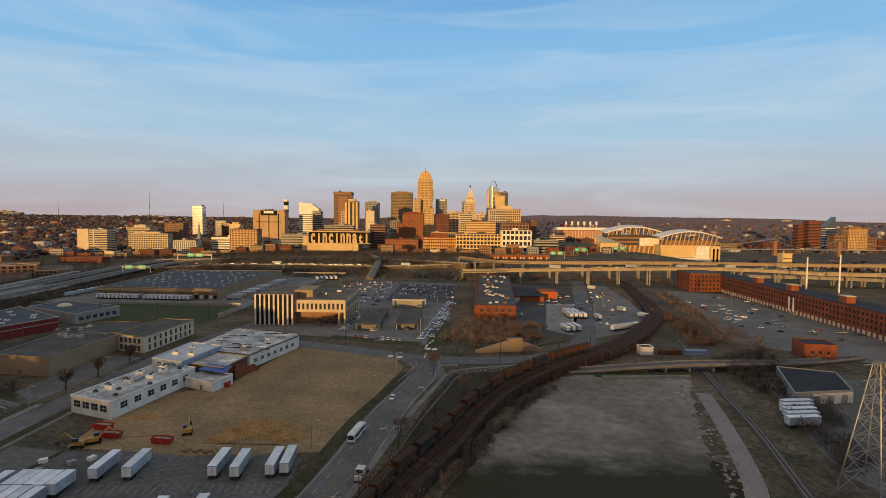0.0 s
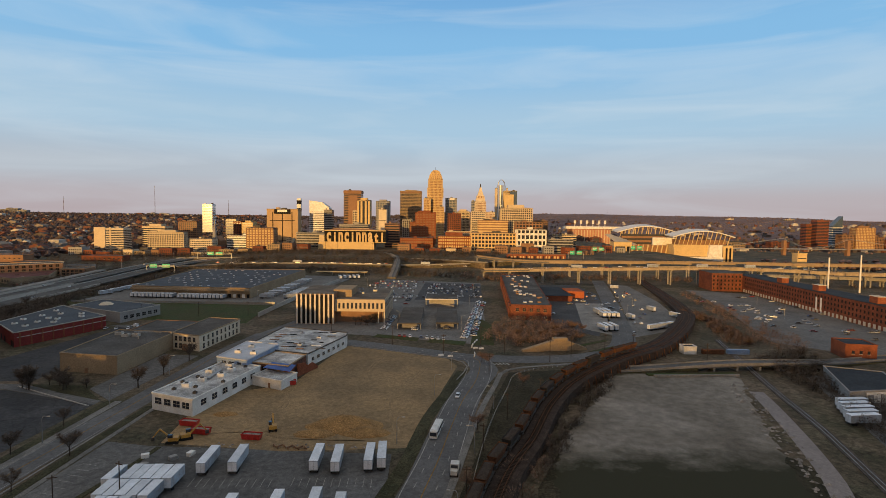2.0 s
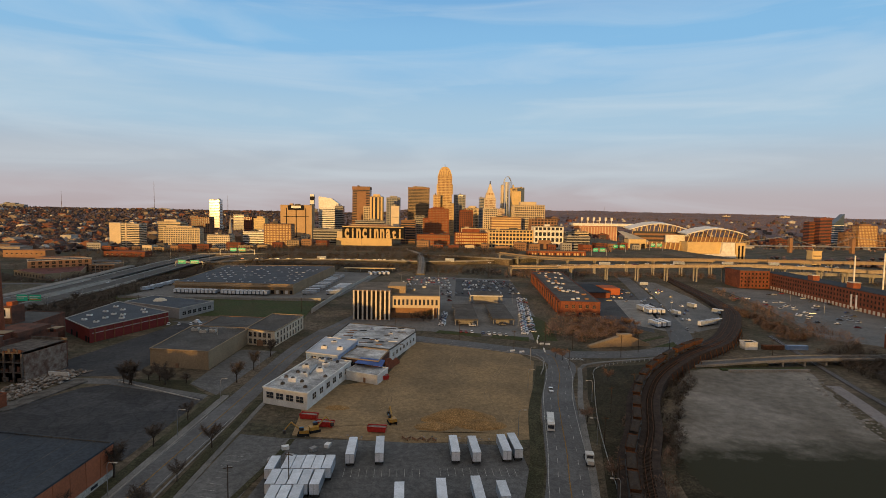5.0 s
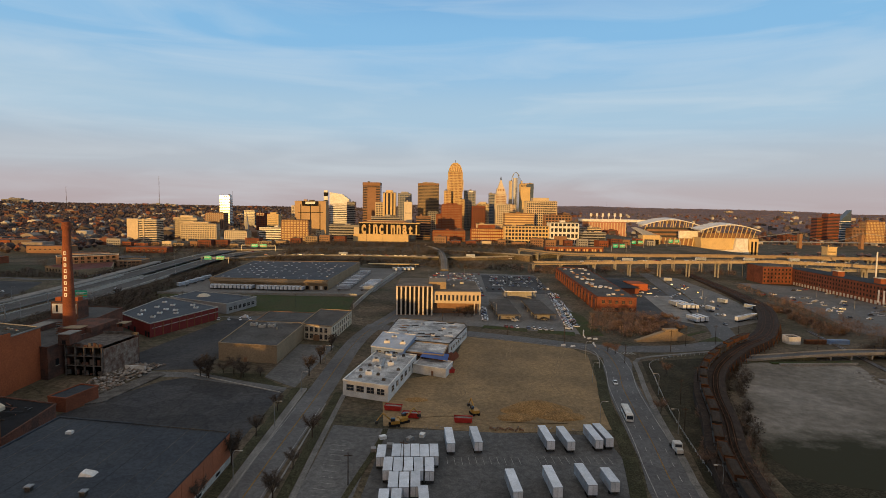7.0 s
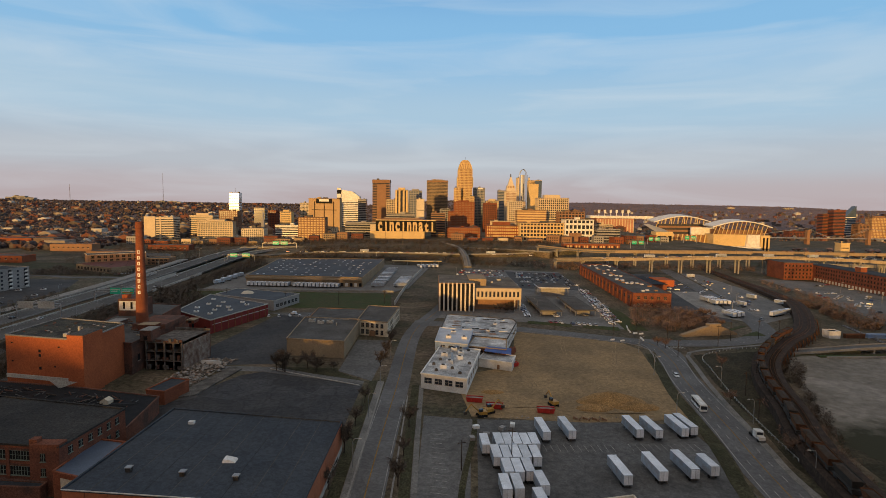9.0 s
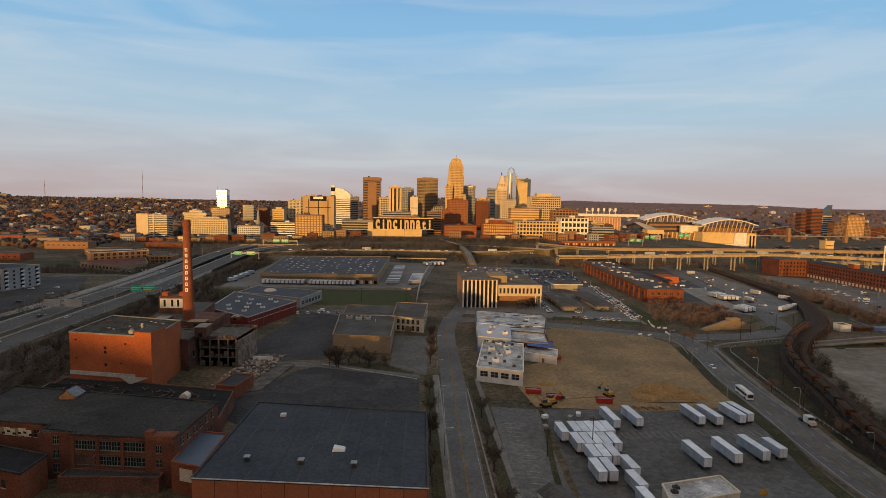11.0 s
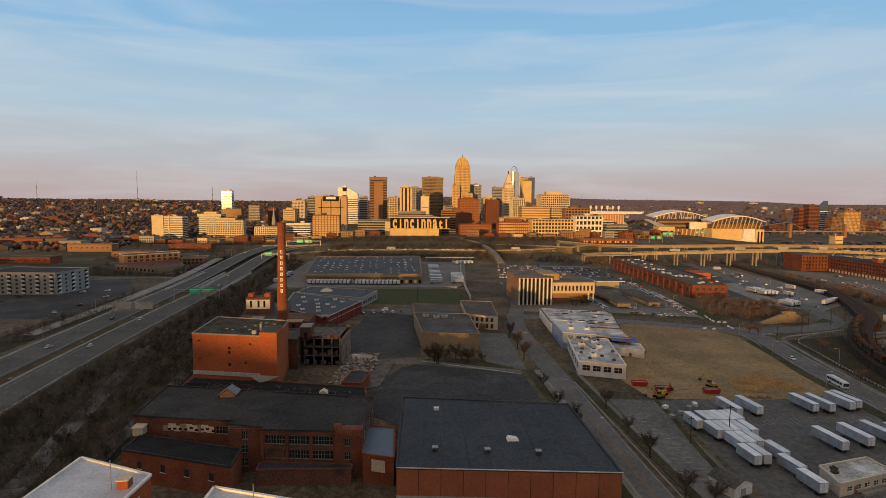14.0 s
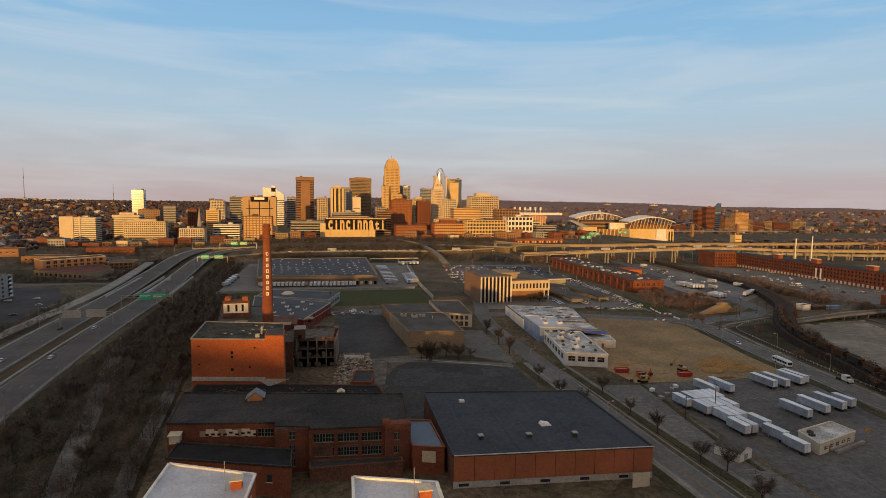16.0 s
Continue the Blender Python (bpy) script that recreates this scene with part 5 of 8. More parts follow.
for k in range(4):
    g = Geo()
    r = [rng.uniform(0.6, 1.1) for _ in range(8)]
    g.add([(r[0], 0, 0), (0, r[1], 0), (-r[2], 0, 0), (0, -r[3], 0), (0.2 * r[4], 0.1, 0.8 * r[5]), (0.1, -0.2, -0.4)], [(0, 1, 4), (1, 2, 4), (2, 3, 4), (3, 0, 4), (1, 0, 5), (2, 1, 5), (3, 2, 5), (0, 3, 5)])
    rock_mesh.append(g.mesh("boulder", ROCK))
for i in range(150):
    u = rng.random()
    x, y = 68 + 34 * u + rng.uniform(-4, 5), 112 + 122 * u + rng.uniform(-2, 2)
    s = rng.uniform(0.5, 1.6)
    b = part("boulder", rock_mesh[i % 4], None, m=pose(x, y, 0.1, 0, 0, rng.uniform(0, 360)))
    b.scale = (s, s * 0.8, s * 0.7)
    tagged(b, "grey riprap boulder beside the channel", "boulder", "channel boulders")


# ---- vehicles ----
def semi_trailer(length):
    t = thing("semi_trailer", "white box semi-trailer parked without a tractor", "trailer", 0, -500)
    w, h0, h1 = 1.28, 1.15, 4.05
    part("box_body", Geo().box(-w, 0, h0, w, length, h1 - 0.08), TRAILER_SKY_SIDE, t)
    part("roof_sheet", Geo().box(-w - 0.02, -0.02, h1 - 0.08, w + 0.02, length + 0.02, h1), TRAILER_WHITE, t, "white roof sheet")
    for x in (-w / 2 - 0.01, w / 2 + 0.01):
        part("rear_door", Geo().box(x - w / 2 + 0.05, -0.04, h0 + 0.12, x + w / 2 - 0.05, -0.003, h1 - 0.22), TRAILER_WHITE, t)
    part("rear_bumper", Geo().box(-w + 0.1, -0.05, 0.5, w - 0.1, 0.1, 0.68).box(-0.7, 0, 0.6, -0.55, 0.12, h0).box(0.55, 0, 0.6, 0.7, 0.12, h0), DARK_STEEL, t)
    part("chassis", Geo().box(-0.6, 0.1, 0.85, 0.6, length - 0.3, h0), DARK_STEEL, t)
    axle = Geo().tube((-1.19, 0, 0), (-0.91, 0, 0), 0.5, n=12).tube((0.91, 0, 0), (1.19, 0, 0), 0.5, n=12).tube((-0.92, 0, 0), (0.92, 0, 0), 0.09, n=6).mesh("wheel_axle", RUBBER)
    for y in ((1.2, 2.5) if length > 9 else (1.3,)):
        part("wheel_axle", axle, None, t, m=pose(0, y, 0.5))
    part("landing_gear", Geo().box(-0.78, length - 2.3, 0.02, -0.62, length - 2.14, h0).box(0.62, length - 2.3, 0.02, 0.78, length - 2.14, h0).box(-0.62, length - 2.25, 0.6, 0.62, length - 2.19, 0.68), STEEL, t)
    return t


LONG, PUP = semi_trailer(12.2), semi_trailer(8.2)


def park(proto, x, y, turn=0, group="parked trailers", z=0.05):
    return tagged(copy_thing(proto, pose(x, y, z, 0, 0, turn)), group=group)


def car(paint, van=False):
    c = thing("van" if van else "car", "parked van with dark windows" if van else "parked saloon car with dark windows", "van" if van else "car", 0, -500)
    L, W, hb, hr = (2.6, 0.95, 1.0, 2.1) if van else (2.25, 0.88, 0.82, 1.42)
    g = Geo().add([(-W, -L, 0.3), (W, -L, 0.3), (W, L, 0.3), (-W, L, 0.3), (-W, -L, hb * 0.9), (W, -L, hb * 0.9), (W, L, hb * 0.8), (-W, L, hb * 0.8),
                   (-W, -L * 0.75, hb), (W, -L * 0.75, hb), (W, L * 0.5, hb), (-W, L * 0.5, hb)],
                  [(3, 2, 1, 0), (0, 1, 5, 4), (2, 3, 7, 6), (1, 2, 6, 10, 9, 5), (3, 0, 4, 8, 11, 7), (4, 5, 9, 8), (8, 9, 10, 11), (10, 6, 7, 11)])
    part("body", g, paint, c)
    k = 0.92 if van else 0.55
    part("cabin_glass", Geo().add([(-W * 0.95, -L * 0.72, hb), (W * 0.95, -L * 0.72, hb), (W * 0.95, L * 0.48, hb), (-W * 0.95, L * 0.48, hb),
                                   (-W * 0.8, -L * k, hr - 0.06), (W * 0.8, -L * k, hr - 0.06), (W * 0.8, L * 0.18, hr - 0.06), (-W * 0.8, L * 0.18, hr - 0.06)],
                                  [(0, 1, 5, 4), (1, 2, 6, 5), (2, 3, 7, 6), (3, 0, 4, 7), (4, 5, 6, 7)]), GLASS if not van else paint, c)
    part("roof", Geo().box(-W * 0.8, -L * k, hr - 0.06, W * 0.8, L * 0.18, hr), paint, c)
    wheel = Geo().tube((-0.11, 0, 0), (0.11, 0, 0), 0.33, n=10).mesh("wheel", RUBBER)
    for y in (-L * 0.62, L * 0.62):
        for x in (-W + 0.06, W - 0.06):
            part("wheel", wheel, None, c, m=pose(x, y, 0.33))
    return c


CARS = [car(p) for p in CAR_PAINTS] + [car(CAR_PAINTS[0], True)]
NAMES = ["silver", "grey", "black", "dark red", "dark blue", "brown-grey"]
for c, nm in zip(CARS, NAMES):
    c["label"] = "%s parked saloon car with dark windows" % nm
CARS[6]["label"] = "white panel van parked on asphalt"
rng = random.Random(11)


FAR_BODY, FAR_GLASS = Geo(), Geo()


def far_car(x, y, z, turn):
    """One simple car of the crowded far lots."""
    c, s_ = math.cos(radians(turn)), math.sin(radians(turn))
    at = lambda u, v, w_: (x + u * c - v * s_, y + u * s_ + v * c, z + w_)
    quad = [(0, 1, 5, 4), (1, 2, 6, 5), (2, 3, 7, 6), (3, 0, 4, 7), (4, 5, 6, 7)]
    FAR_BODY.add([at(-0.9, -2.25, 0.25), at(0.9, -2.25, 0.25), at(0.9, 2.25, 0.25), at(-0.9, 2.25, 0.25), at(-0.88, -2.2, 0.9), at(0.88, -2.2, 0.9), at(0.88, 2.2, 0.78), at(-0.88, 2.2, 0.78), at(-0.7, -1.2, 1.46), at(0.7, -1.2, 1.46), at(0.7, 0.5, 1.46), at(-0.7, 0.5, 1.46)],
                 quad + [(8, 9, 10, 11), (4, 5, 9, 8)])
    FAR_GLASS.add([at(-0.84, -1.6, 0.84), at(0.84, -1.6, 0.84), at(0.84, 1.1, 0.84), at(-0.84, 1.1, 0.84), at(-0.7, -1.25, 1.44), at(0.7, -1.25, 1.44), at(0.7, 0.5, 1.44), at(-0.7, 0.5, 1.44)], quad)


def cars(x0, y0, x1, y1, n, turn=90, fill=0.8, z=0.06, jig=0.3, group="parked cars"):
    for i in range(n):
        if rng.random() < fill:
            u = i / max(n - 1, 1)
            if y0 > 372 and group != "cars on the motorway":
                far_car(x0 + (x1 - x0) * u + rng.uniform(-jig, jig), y0 + (y1 - y0) * u + rng.uniform(-jig, jig), z, turn + rng.uniform(-4, 4) + rng.choice((0, 180)))
                continue
            c = CARS[rng.choice((0, 0, 0, 0, 0, 1, 1, 2, 3, 4, 5))]
            tagged(copy_thing(c, pose(x0 + (x1 - x0) * u + rng.uniform(-jig, jig), y0 + (y1 - y0) * u + rng.uniform(-jig, jig), z, 0, 0, turn + rng.uniform(-4, 4) + rng.choice((0, 180)))), group=group)


# trailers in the yard
for x, y, r in ((-98.8, 144.2, 3), (-90.2, 145.2, 4), (-67.3, 146.4, 3), (-61, 146, 4), (-51.7, 147.4, 3), (-48, 148.6, 4), (-82.4, 116, 3), (-71.6, 118.2, 2)):
    park(LONG, x, y, r)
for x, y, r in ((-119.6, 134.6, 2), (-115.2, 135.3, 2), (-112.4, 135.2, 2), (-109.6, 135.4, 2), (-106.8, 135.2, 2), (-104, 135.5, 1),
                (-117, 126.6, 2), (-114.1, 126.4, 2), (-111.2, 126.6, 2), (-108.3, 126.5, 2), (-105.3, 126.4, 1), (-114.8, 117.9, 2), (-111.9, 117.8, 2), (-108.9, 118.1, 2),
                (-116.6, 108.8, 2), (-113.4, 109, 2), (-106.4, 110.6, 4), (-108.2, 101.6, 5), (-109.2, 92.8, 3)):
    park(PUP, x, y, r)
# bus waiting on the curve
b = thing("city_bus", "white city bus with dark windows standing on the road", "bus", -33.2, 171.3, 0.07, -10)
part("body", Geo().box(-1.25, 0, 0.4, 1.25, 11.6, 2.9), WHITE, b)
part("roof_pod", Geo().box(-1.0, 1.0, 2.9, 1.0, 10.5, 3.15), WHITE, b)
for s in (-1, 1):
    for i in range(6):
        part("side_window", Geo().box(s * 1.26 - 0.02, 0.8 + i * 1.75, 1.45, s * 1.26 + 0.02, 2.35 + i * 1.75, 2.5), GLASS, b)
part("windscreen", Geo().box(-1.1, -0.03, 1.2, 1.1, 0.0, 2.5), GLASS, b)
for y in (2.4, 8.8):
    for x in (-1.12, 1.12):
        part("wheel", Geo().tube((x - 0.14, y, 0.48), (x + 0.14, y, 0.48), 0.48, n=12), RUBBER, b)

# parked cars
cars(-57.4, 327.6, -29.7, 319, 9, 5, 0.95)
cars(-69.2, 346, -66.3, 391.4, 16, 80, 0.9)
cars(-48.5, 345.7, -49.6, 391.1, 16, 85, 0.7)
cars(-27.8, 350.5, -26.9, 393.9, 15, 85, 0.85)
cars(-16.9, 322.8, 1.5, 466, 50, 70, 0.95)
cars(-10.9, 330, 6, 466, 40, 70, 0.5)
cars(-62, 440, -60, 500, 18, 85, 0.6)
for y in (500, 517, 534, 551, 568, 585):
    cars(-45, y, 8, y - 4, 20, 5, 0.55)
for y in (470, 490, 510, 530, 550, 570, 590, 610):
    cars(-124 + (y - 470) * 0.16, y, -66 + (y - 470) * 0.1, y - 4, 20, 5, 0.62)
for i in range(46):
    cars(rng.uniform(200, 275), rng.uniform(330, 520), 0, 0, 1, rng.uniform(60, 130), 1.0, group="cars in the hall lot")
for i in range(9):
    cars(rng.uniform(-530, -456), rng.uniform(345, 440), 0, 0, 1, rng.uniform(60, 110), 1.0, group="cars beyond the motorway")
for i in range(12):
    cars(-470 + i * 1.9, 536 + i * 3, 0, 0, 1, 40, 0.8, group="cars by the arcade")
cars(-247.9, 338.5, -220.3, 340.2, 5, 20, 0.7)
cars(55.3, 410.5, 58.6, 525.9, 18, 60, 0.7)
for i in range(26):
    cars(rng.uniform(68, 118), rng.uniform(420, 560), 0, 0, 1, rng.uniform(0, 180), 1.0, group="cars in the side yard")
for i in range(22):
    u = rng.random()
    cars(112 + 46 * u + rng.uniform(-8, 8), 372 + 190 * u, 0, 0, 1, -15 + rng.uniform(-20, 20), 1.0, group="cars in the truck park")
for x, y in ((95.3, 342.1), (107.3, 375.7), (101.3, 399.9), (117.1, 435.7), (124.7, 476.3), (-23.7, 215.2), (-35.6, 83.7), (-45.8, 62.8)):
    cars(x, y, x, y, 1, -10, 1.0, 0.08)
for k, line in enumerate((HW_A, HW_B)):
    for i in range(6, len(line) - 4, 7):
        a, b_ = line[i], line[i + 1]
        cars(a[0] + rng.uniform(-7, 7), a[1], a[0], a[1], 1, math.degrees(math.atan2(b_[1] - a[1], b_[0] - a[0])) - 90, 0.55, a[2] + 0.12, 0.1, "cars on the motorway")
for x, y in ((-233.1, 346.2), (-194.4, 340.4)):
    copy_thing(CARS[6], pose(x, y, 0.06, 0, 0, 70))
for p, dx in ((LONG, 1.4), ):
    for i in range(5):
        park(LONG, 119 + 2.2 * i + rng.uniform(-0.8, 0.8), 188.5 + i * 4.4, -84, "haulage yard trailers")
    for i in range(3):
        park(LONG, 78 + i * 4, 346 + i * 1.5, 8, "concrete yard trailers")
        park(LONG, 92 + i * 3.6, 408, 4, "concrete yard trailers")
    for i in range(4):
        park(PUP, 92 + i * 3.4, 396, 6, "concrete yard trailers")
        park(LONG, 108 + i * 3.6, 352 + i * 2.4, -62, "truck park trailers")
for x, y, r in ((111.3, 389.3, 10), (141.1, 425.1, 20), (149.1, 398.3, 30), (157.7, 566.6, 80), (61, 460.9, 80), (64.9, 476, 80)):
    park(PUP, x, y, r, "scattered trailers")


for i in range(34):
    u = rng.random()
    far_car(70 + 330 * u, 616 - 4 * u + rng.choice((-4, -1.5, 1.5, 4)), 15.6 + 14 * u * (1 - u) if u < 0.3 else 19.2, 90 + rng.choice((0, 180)))
for i in range(44):
    x = rng.uniform(-340, 0)
    far_car(x, (737 if x < -60 else 732) + rng.choice((-2, 2)) - 0.0005 * (x + 200) ** 2 + 4, 9.0, 88 + rng.choice((0, 180)))
for x, y, z, r in ((118, 611, 17.6, -90), (206, 613, 19.2, -90), (262, 610, 19.9, -90), (330, 612, 19.6, 90), (-240, 744, 8.5, -86), (-60, 727, 9.5, -94)):
    park(LONG, x, y, z=z, turn=r, group="trailers on the viaduct")
CAR_MIX = mat("mixed_car_paint", (0.5, 0.5, 0.5), 0.3, 0.1, scale=0.5, vary=0.06,
              island=[(0.72, 0.73, 0.74), (0.66, 0.67, 0.68), (0.42, 0.43, 0.45), (0.03, 0.03, 0.035), (0.75, 0.75, 0.74), (0.25, 0.03, 0.03), (0.05, 0.08, 0.18), (0.62, 0.63, 0.65), (0.10, 0.10, 0.11)])
tagged(part("far_lot_cars", FAR_BODY, CAR_MIX), "rows of pale and dark cars in the far lots", "cars", kind="stuff")
tagged(part("far_lot_car_windows", FAR_GLASS, GLASS), "dark windows of the cars in the far lots", "cars", kind="stuff")


# ---- trees ----
def bare_tree(name, label, height, spread, twig, seed, twigs=420):
    r = random.Random(seed)
    t = thing(name, label, "tree", 0, -500)
    g = Geo().tube((0, 0, -0.2), (0.1, 0, height * 0.35), height * 0.028, height * 0.02, 6)
    limbs = []
    for i in range(7):
        a, z = i * 2.4 + r.uniform(-0.4, 0.4), height * r.uniform(0.25, 0.4)
        tip = (spread * 0.55 * math.cos(a) * r.uniform(0.6, 1.1), spread * 0.55 * math.sin(a) * r.uniform(0.6, 1.1), height * r.uniform(0.62, 0.95))
        g.tube((0.08, 0, z), tip, height * 0.011, height * 0.004, 4)
        limbs.append(((0.08, 0, z), tip))
    part("trunk", g, BARK, t)
    c = Geo()
    for i in range(twigs):
        p, q = r.choice(limbs)
        u = r.uniform(0.35, 1.0)
        o = Vector(p).lerp(Vector(q), u)
        d = Vector((r.gauss(0, 1), r.gauss(0, 1), r.gauss(0.35, 0.8))).normalized() * spread * r.uniform(0.16, 0.42)
        w = d.cross(Vector((r.gauss(0, 1), r.gauss(0, 1), r.gauss(0, 1)))).normalized() * height * 0.0065
        c.add([o - w, o + w, o + d], [(0, 1, 2)])
        e = d.cross(w).normalized() * spread * 0.12
        m_ = o + d * 0.5
        c.add([m_ - w * 0.8, m_ + w * 0.8, m_ + d * 0.4 + e], [(0, 1, 2)])
    part("crown", c, twig, t, "leafless twig crown")
    return t


TREES = [bare_tree("bare_tree", "leafless brown winter tree with fine twigs", h, s, TWIG, k, n) for k, (h, s, n) in enumerate(((7, 4.6, 620), (5, 4.4, 520), (9, 5.0, 700)))]
REDS = [bare_tree("red_shrub", "leafless red-brown scrub tree", h, s, TWIG_RED, 20 + k, 520) for k, (h, s) in enumerate(((6, 5.5), (4.5, 5.0)))]
rng = random.Random(17)


def grove(n, poly, kinds, group, lo=0.7, hi=1.25, z=0.0):
    xs_, ys_ = [p[0] for p in poly], [p[1] for p in poly]
    k = 0
    while k < n:
        x, y = rng.uniform(min(xs_), max(xs_)), rng.uniform(min(ys_), max(ys_))
        inside = False
        for (ax, ay), (bx, by) in zip(poly, poly[1:] + poly[:1]):
            if (ay > y) != (by > y) and x < (bx - ax) * (y - ay) / (by - ay) + ax:
                inside = not inside
        if inside:
            tr = tagged(copy_thing(rng.choice(kinds), pose(x, y, ground_height(x, y) + z, 0, 0, rng.uniform(0, 360))), group=group)
            s = rng.uniform(lo, hi)
            tr.scale = (s, s, s * rng.uniform(0.85, 1.15))
            k += 1


def inside_poly(x, y, poly):
    hit = False
    for (ax, ay), (bx, by) in zip(poly, poly[1:] + poly[:1]):
        if (ay > y) != (by > y) and x < (bx - ax) * (y - ay) / (by - ay) + ax:
            hit = not hit
    return hit


def thicket(n, poly, twig, label, lo=0.7, hi=1.25):
    """A dense stand of bare scrub, too tangled to count."""
    g, k = Geo(), 0
    xs_, ys_ = [p[0] for p in poly], [p[1] for p in poly]
    while k < n:
        x, y = rng.uniform(min(xs_), max(xs_)), rng.uniform(min(ys_), max(ys_))
        if not inside_poly(x, y, poly):
            continue
        k += 1
        z, s = ground_height(x, y) - 0.2, rng.uniform(lo, hi)
        h, w = 6.5 * s, 3.6 * s
        g.add([(x - 0.12, y, z), (x + 0.12, y, z), (x, y + 0.12, z), (x, y, z + h * 0.7)], [(0, 1, 3), (1, 2, 3), (2, 0, 3)])
        for i in range(90):
            a, u = rng.uniform(0, 6.283), rng.uniform(0.05, 0.95)
            r = w * math.sqrt(max(1 - (1.55 * u - 0.6) ** 2, 0.05)) * rng.uniform(0.35, 1.0)
            bx, by, bz = x + r * math.cos(a) * 0.7, y + r * math.sin(a) * 0.7, z + h * u * 0.8
            a += rng.uniform(-0.5, 0.5)
            k_ = rng.uniform(0.5, 1.3)
            tx, ty, tz = bx + k_ * math.cos(a), by + k_ * math.sin(a), bz + rng.uniform(-0.1, 1.1)
            q = rng.uniform(0.06, 0.15) * s
            g.add([(bx - q * math.sin(a), by + q * math.cos(a), bz), (bx + q * math.sin(a), by - q * math.cos(a), bz + 0.1), (tx, ty, tz)], [(0, 1, 2)])
    return tagged(part("scrub_thicket", g, twig), label, "scrub", kind="stuff")


# Dark sheets laid under the scrub to make the stand read darker.
sheet("scrub_floor", [(-367, 27), (-298, 27), (-311, 154), (-316, 219), (-320, 416), (-340, 424), (-371, 417)], 0.02, DARK_VERGE, "dark ground sheet under the motorway scrub", "ground")
thicket(1500, [(-360.4, 37.2), (-300.9, 27.2), (-310.7, 154.3), (-315.1, 219.5), (-317.9, 416.5), (-335.1, 424.4), (-368.6, 417.1), (-365.1, 239.9)], TWIG, "bare brown winter motorway scrub", 0.6, 1.1)
grove(60, [(-360.4, 37.2), (-300.9, 27.2), (-310.7, 154.3), (-315.1, 219.5), (-317.9, 416.5), (-335.1, 424.4), (-368.6, 417.1), (-365.1, 239.9)], TREES, "motorway scrub", 0.6, 1.1)
sheet("scrub_floor_far", [(-368, 417), (-338, 424), (-340, 640), (-374, 690)], 0.02, DARK_VERGE, "dark ground sheet under the motorway scrub", "ground")
thicket(420, [(-366.7, 417.4), (-339.8, 423.4), (-342.3, 653.1), (-376.3, 707.6)], TWIG, "bare brown winter motorway scrub")
thicket(150, [(-446, 150), (-426, 150), (-425, 330), (-437, 430), (-447, 430), (-449, 330)], TWIG, "bare brown winter scrub left of the motorway", 0.5, 0.9)
thicket(260, [(-560, 530), (-450, 526), (-448, 630), (-466, 570), (-480, 540), (-536, 572), (-560, 590)], TWIG, "bare brown winter trees round the brick arcade", 0.7, 1.1)
thicket(160, [(-452, 560), (-440, 560), (-440, 700), (-458, 700)], TWIG, "bare brown winter trees along the slip road", 0.7, 1.2)
thicket(420, [(-602, 642), (-451.3, 552.2), (-444.1, 860), (-630.5, 900)], TWIG, "bare brown winter trees beyond the motorway", 0.9, 1.6)
thicket(420, [(-330, 745), (-120, 752), (20, 745), (10, 768), (-130, 780), (-320, 776)], TWIG, "bare brown winter brush between the ramps", 0.8, 1.4)
thicket(420, [(-460, 852), (-240, 842), (60, 835), (60, 860), (-240, 872), (-460, 880)], TWIG, "bare brown winter trees at the foot of downtown", 0.6, 1.1)
thicket(420, [(-340, 690), (-130, 668), (10, 640), (10, 700), (-130, 715), (-330, 728)], TWIG, "bare brown winter trees beyond the warehouse", 0.6, 1.0)
thicket(190, [(20, 640), (330, 628), (330, 650), (30, 690)], TWIG_RED, "bare brown winter brush under the viaducts", 0.8, 1.3)
thicket(520, [(-420, 800), (-250, 806), (-60, 806), (40, 790), (60, 836), (-240, 842), (-440, 850)], TWIG, "bare brown winter brush below downtown", 0.7, 1.3)
thicket(320, [(-610, 880), (-470, 840), (-440, 870), (-470, 935), (-640, 960)], TWIG, "bare brown winter trees below the hospital", 0.9, 1.5)
thicket(260, [(-337.6, 695.6), (-128.5, 667.6), (-108.9, 707.1), (-326.2, 730)], TWIG, "bare brown winter trees behind the warehouse", 0.7, 1.2)
thicket(190, [(-4, 318), (8, 304), (30, 302), (50, 308), (60, 335), (50, 374), (14, 376)], TWIG_RED, "dense red-brown winter brush before the long red building", 0.9, 1.4)
grove(14, [(-2, 304), (29.7, 304.9), (57.4, 311.9), (65.5, 343.5), (39.5, 373), (5.8, 371.3)], REDS, "scrub before the long red building", 0.9, 1.5)
thicket(96, [(-10.7, 625.7), (97.6, 605.8), (116.9, 665.8), (-1.1, 685.4)], TWIG_RED, "bare brown winter trees by the viaduct", 0.8, 1.3)
thicket(200, [(146, 305), (160, 318), (172, 385), (168, 430), (158, 420), (160, 384), (140, 312)], TWIG_RED, "bare red-brown brush along the railway", 0.6, 1.0)
thicket(112, [(179.3, 289), (190, 320.3), (202.3, 432.6), (220.2, 526.4), (206.2, 526.6), (186.7, 433.7), (171.2, 345.6), (155.6, 289.9)], TWIG_RED, "bare brown winter scrub beside the railway", 0.7, 1.1)
thicket(300, [(132.5, 275.6), (174.4, 299.8), (163.3, 239.8), (133, 172.3), (117.6, 141), (114.1, 153), (128.5, 212.5)], TWIG, "bare brown winter scrub beside the haulage yard", 0.6, 1.0)
thicket(80, [(-32.9, 72), (-17, 109.2), (-1, 146.8), (8.9, 178.4), (-0.6, 188.3), (-12.4, 159.5), (-24, 129.4)], TWIG_RED, "bare brown winter scrub below the railway", 0.5, 0.9)
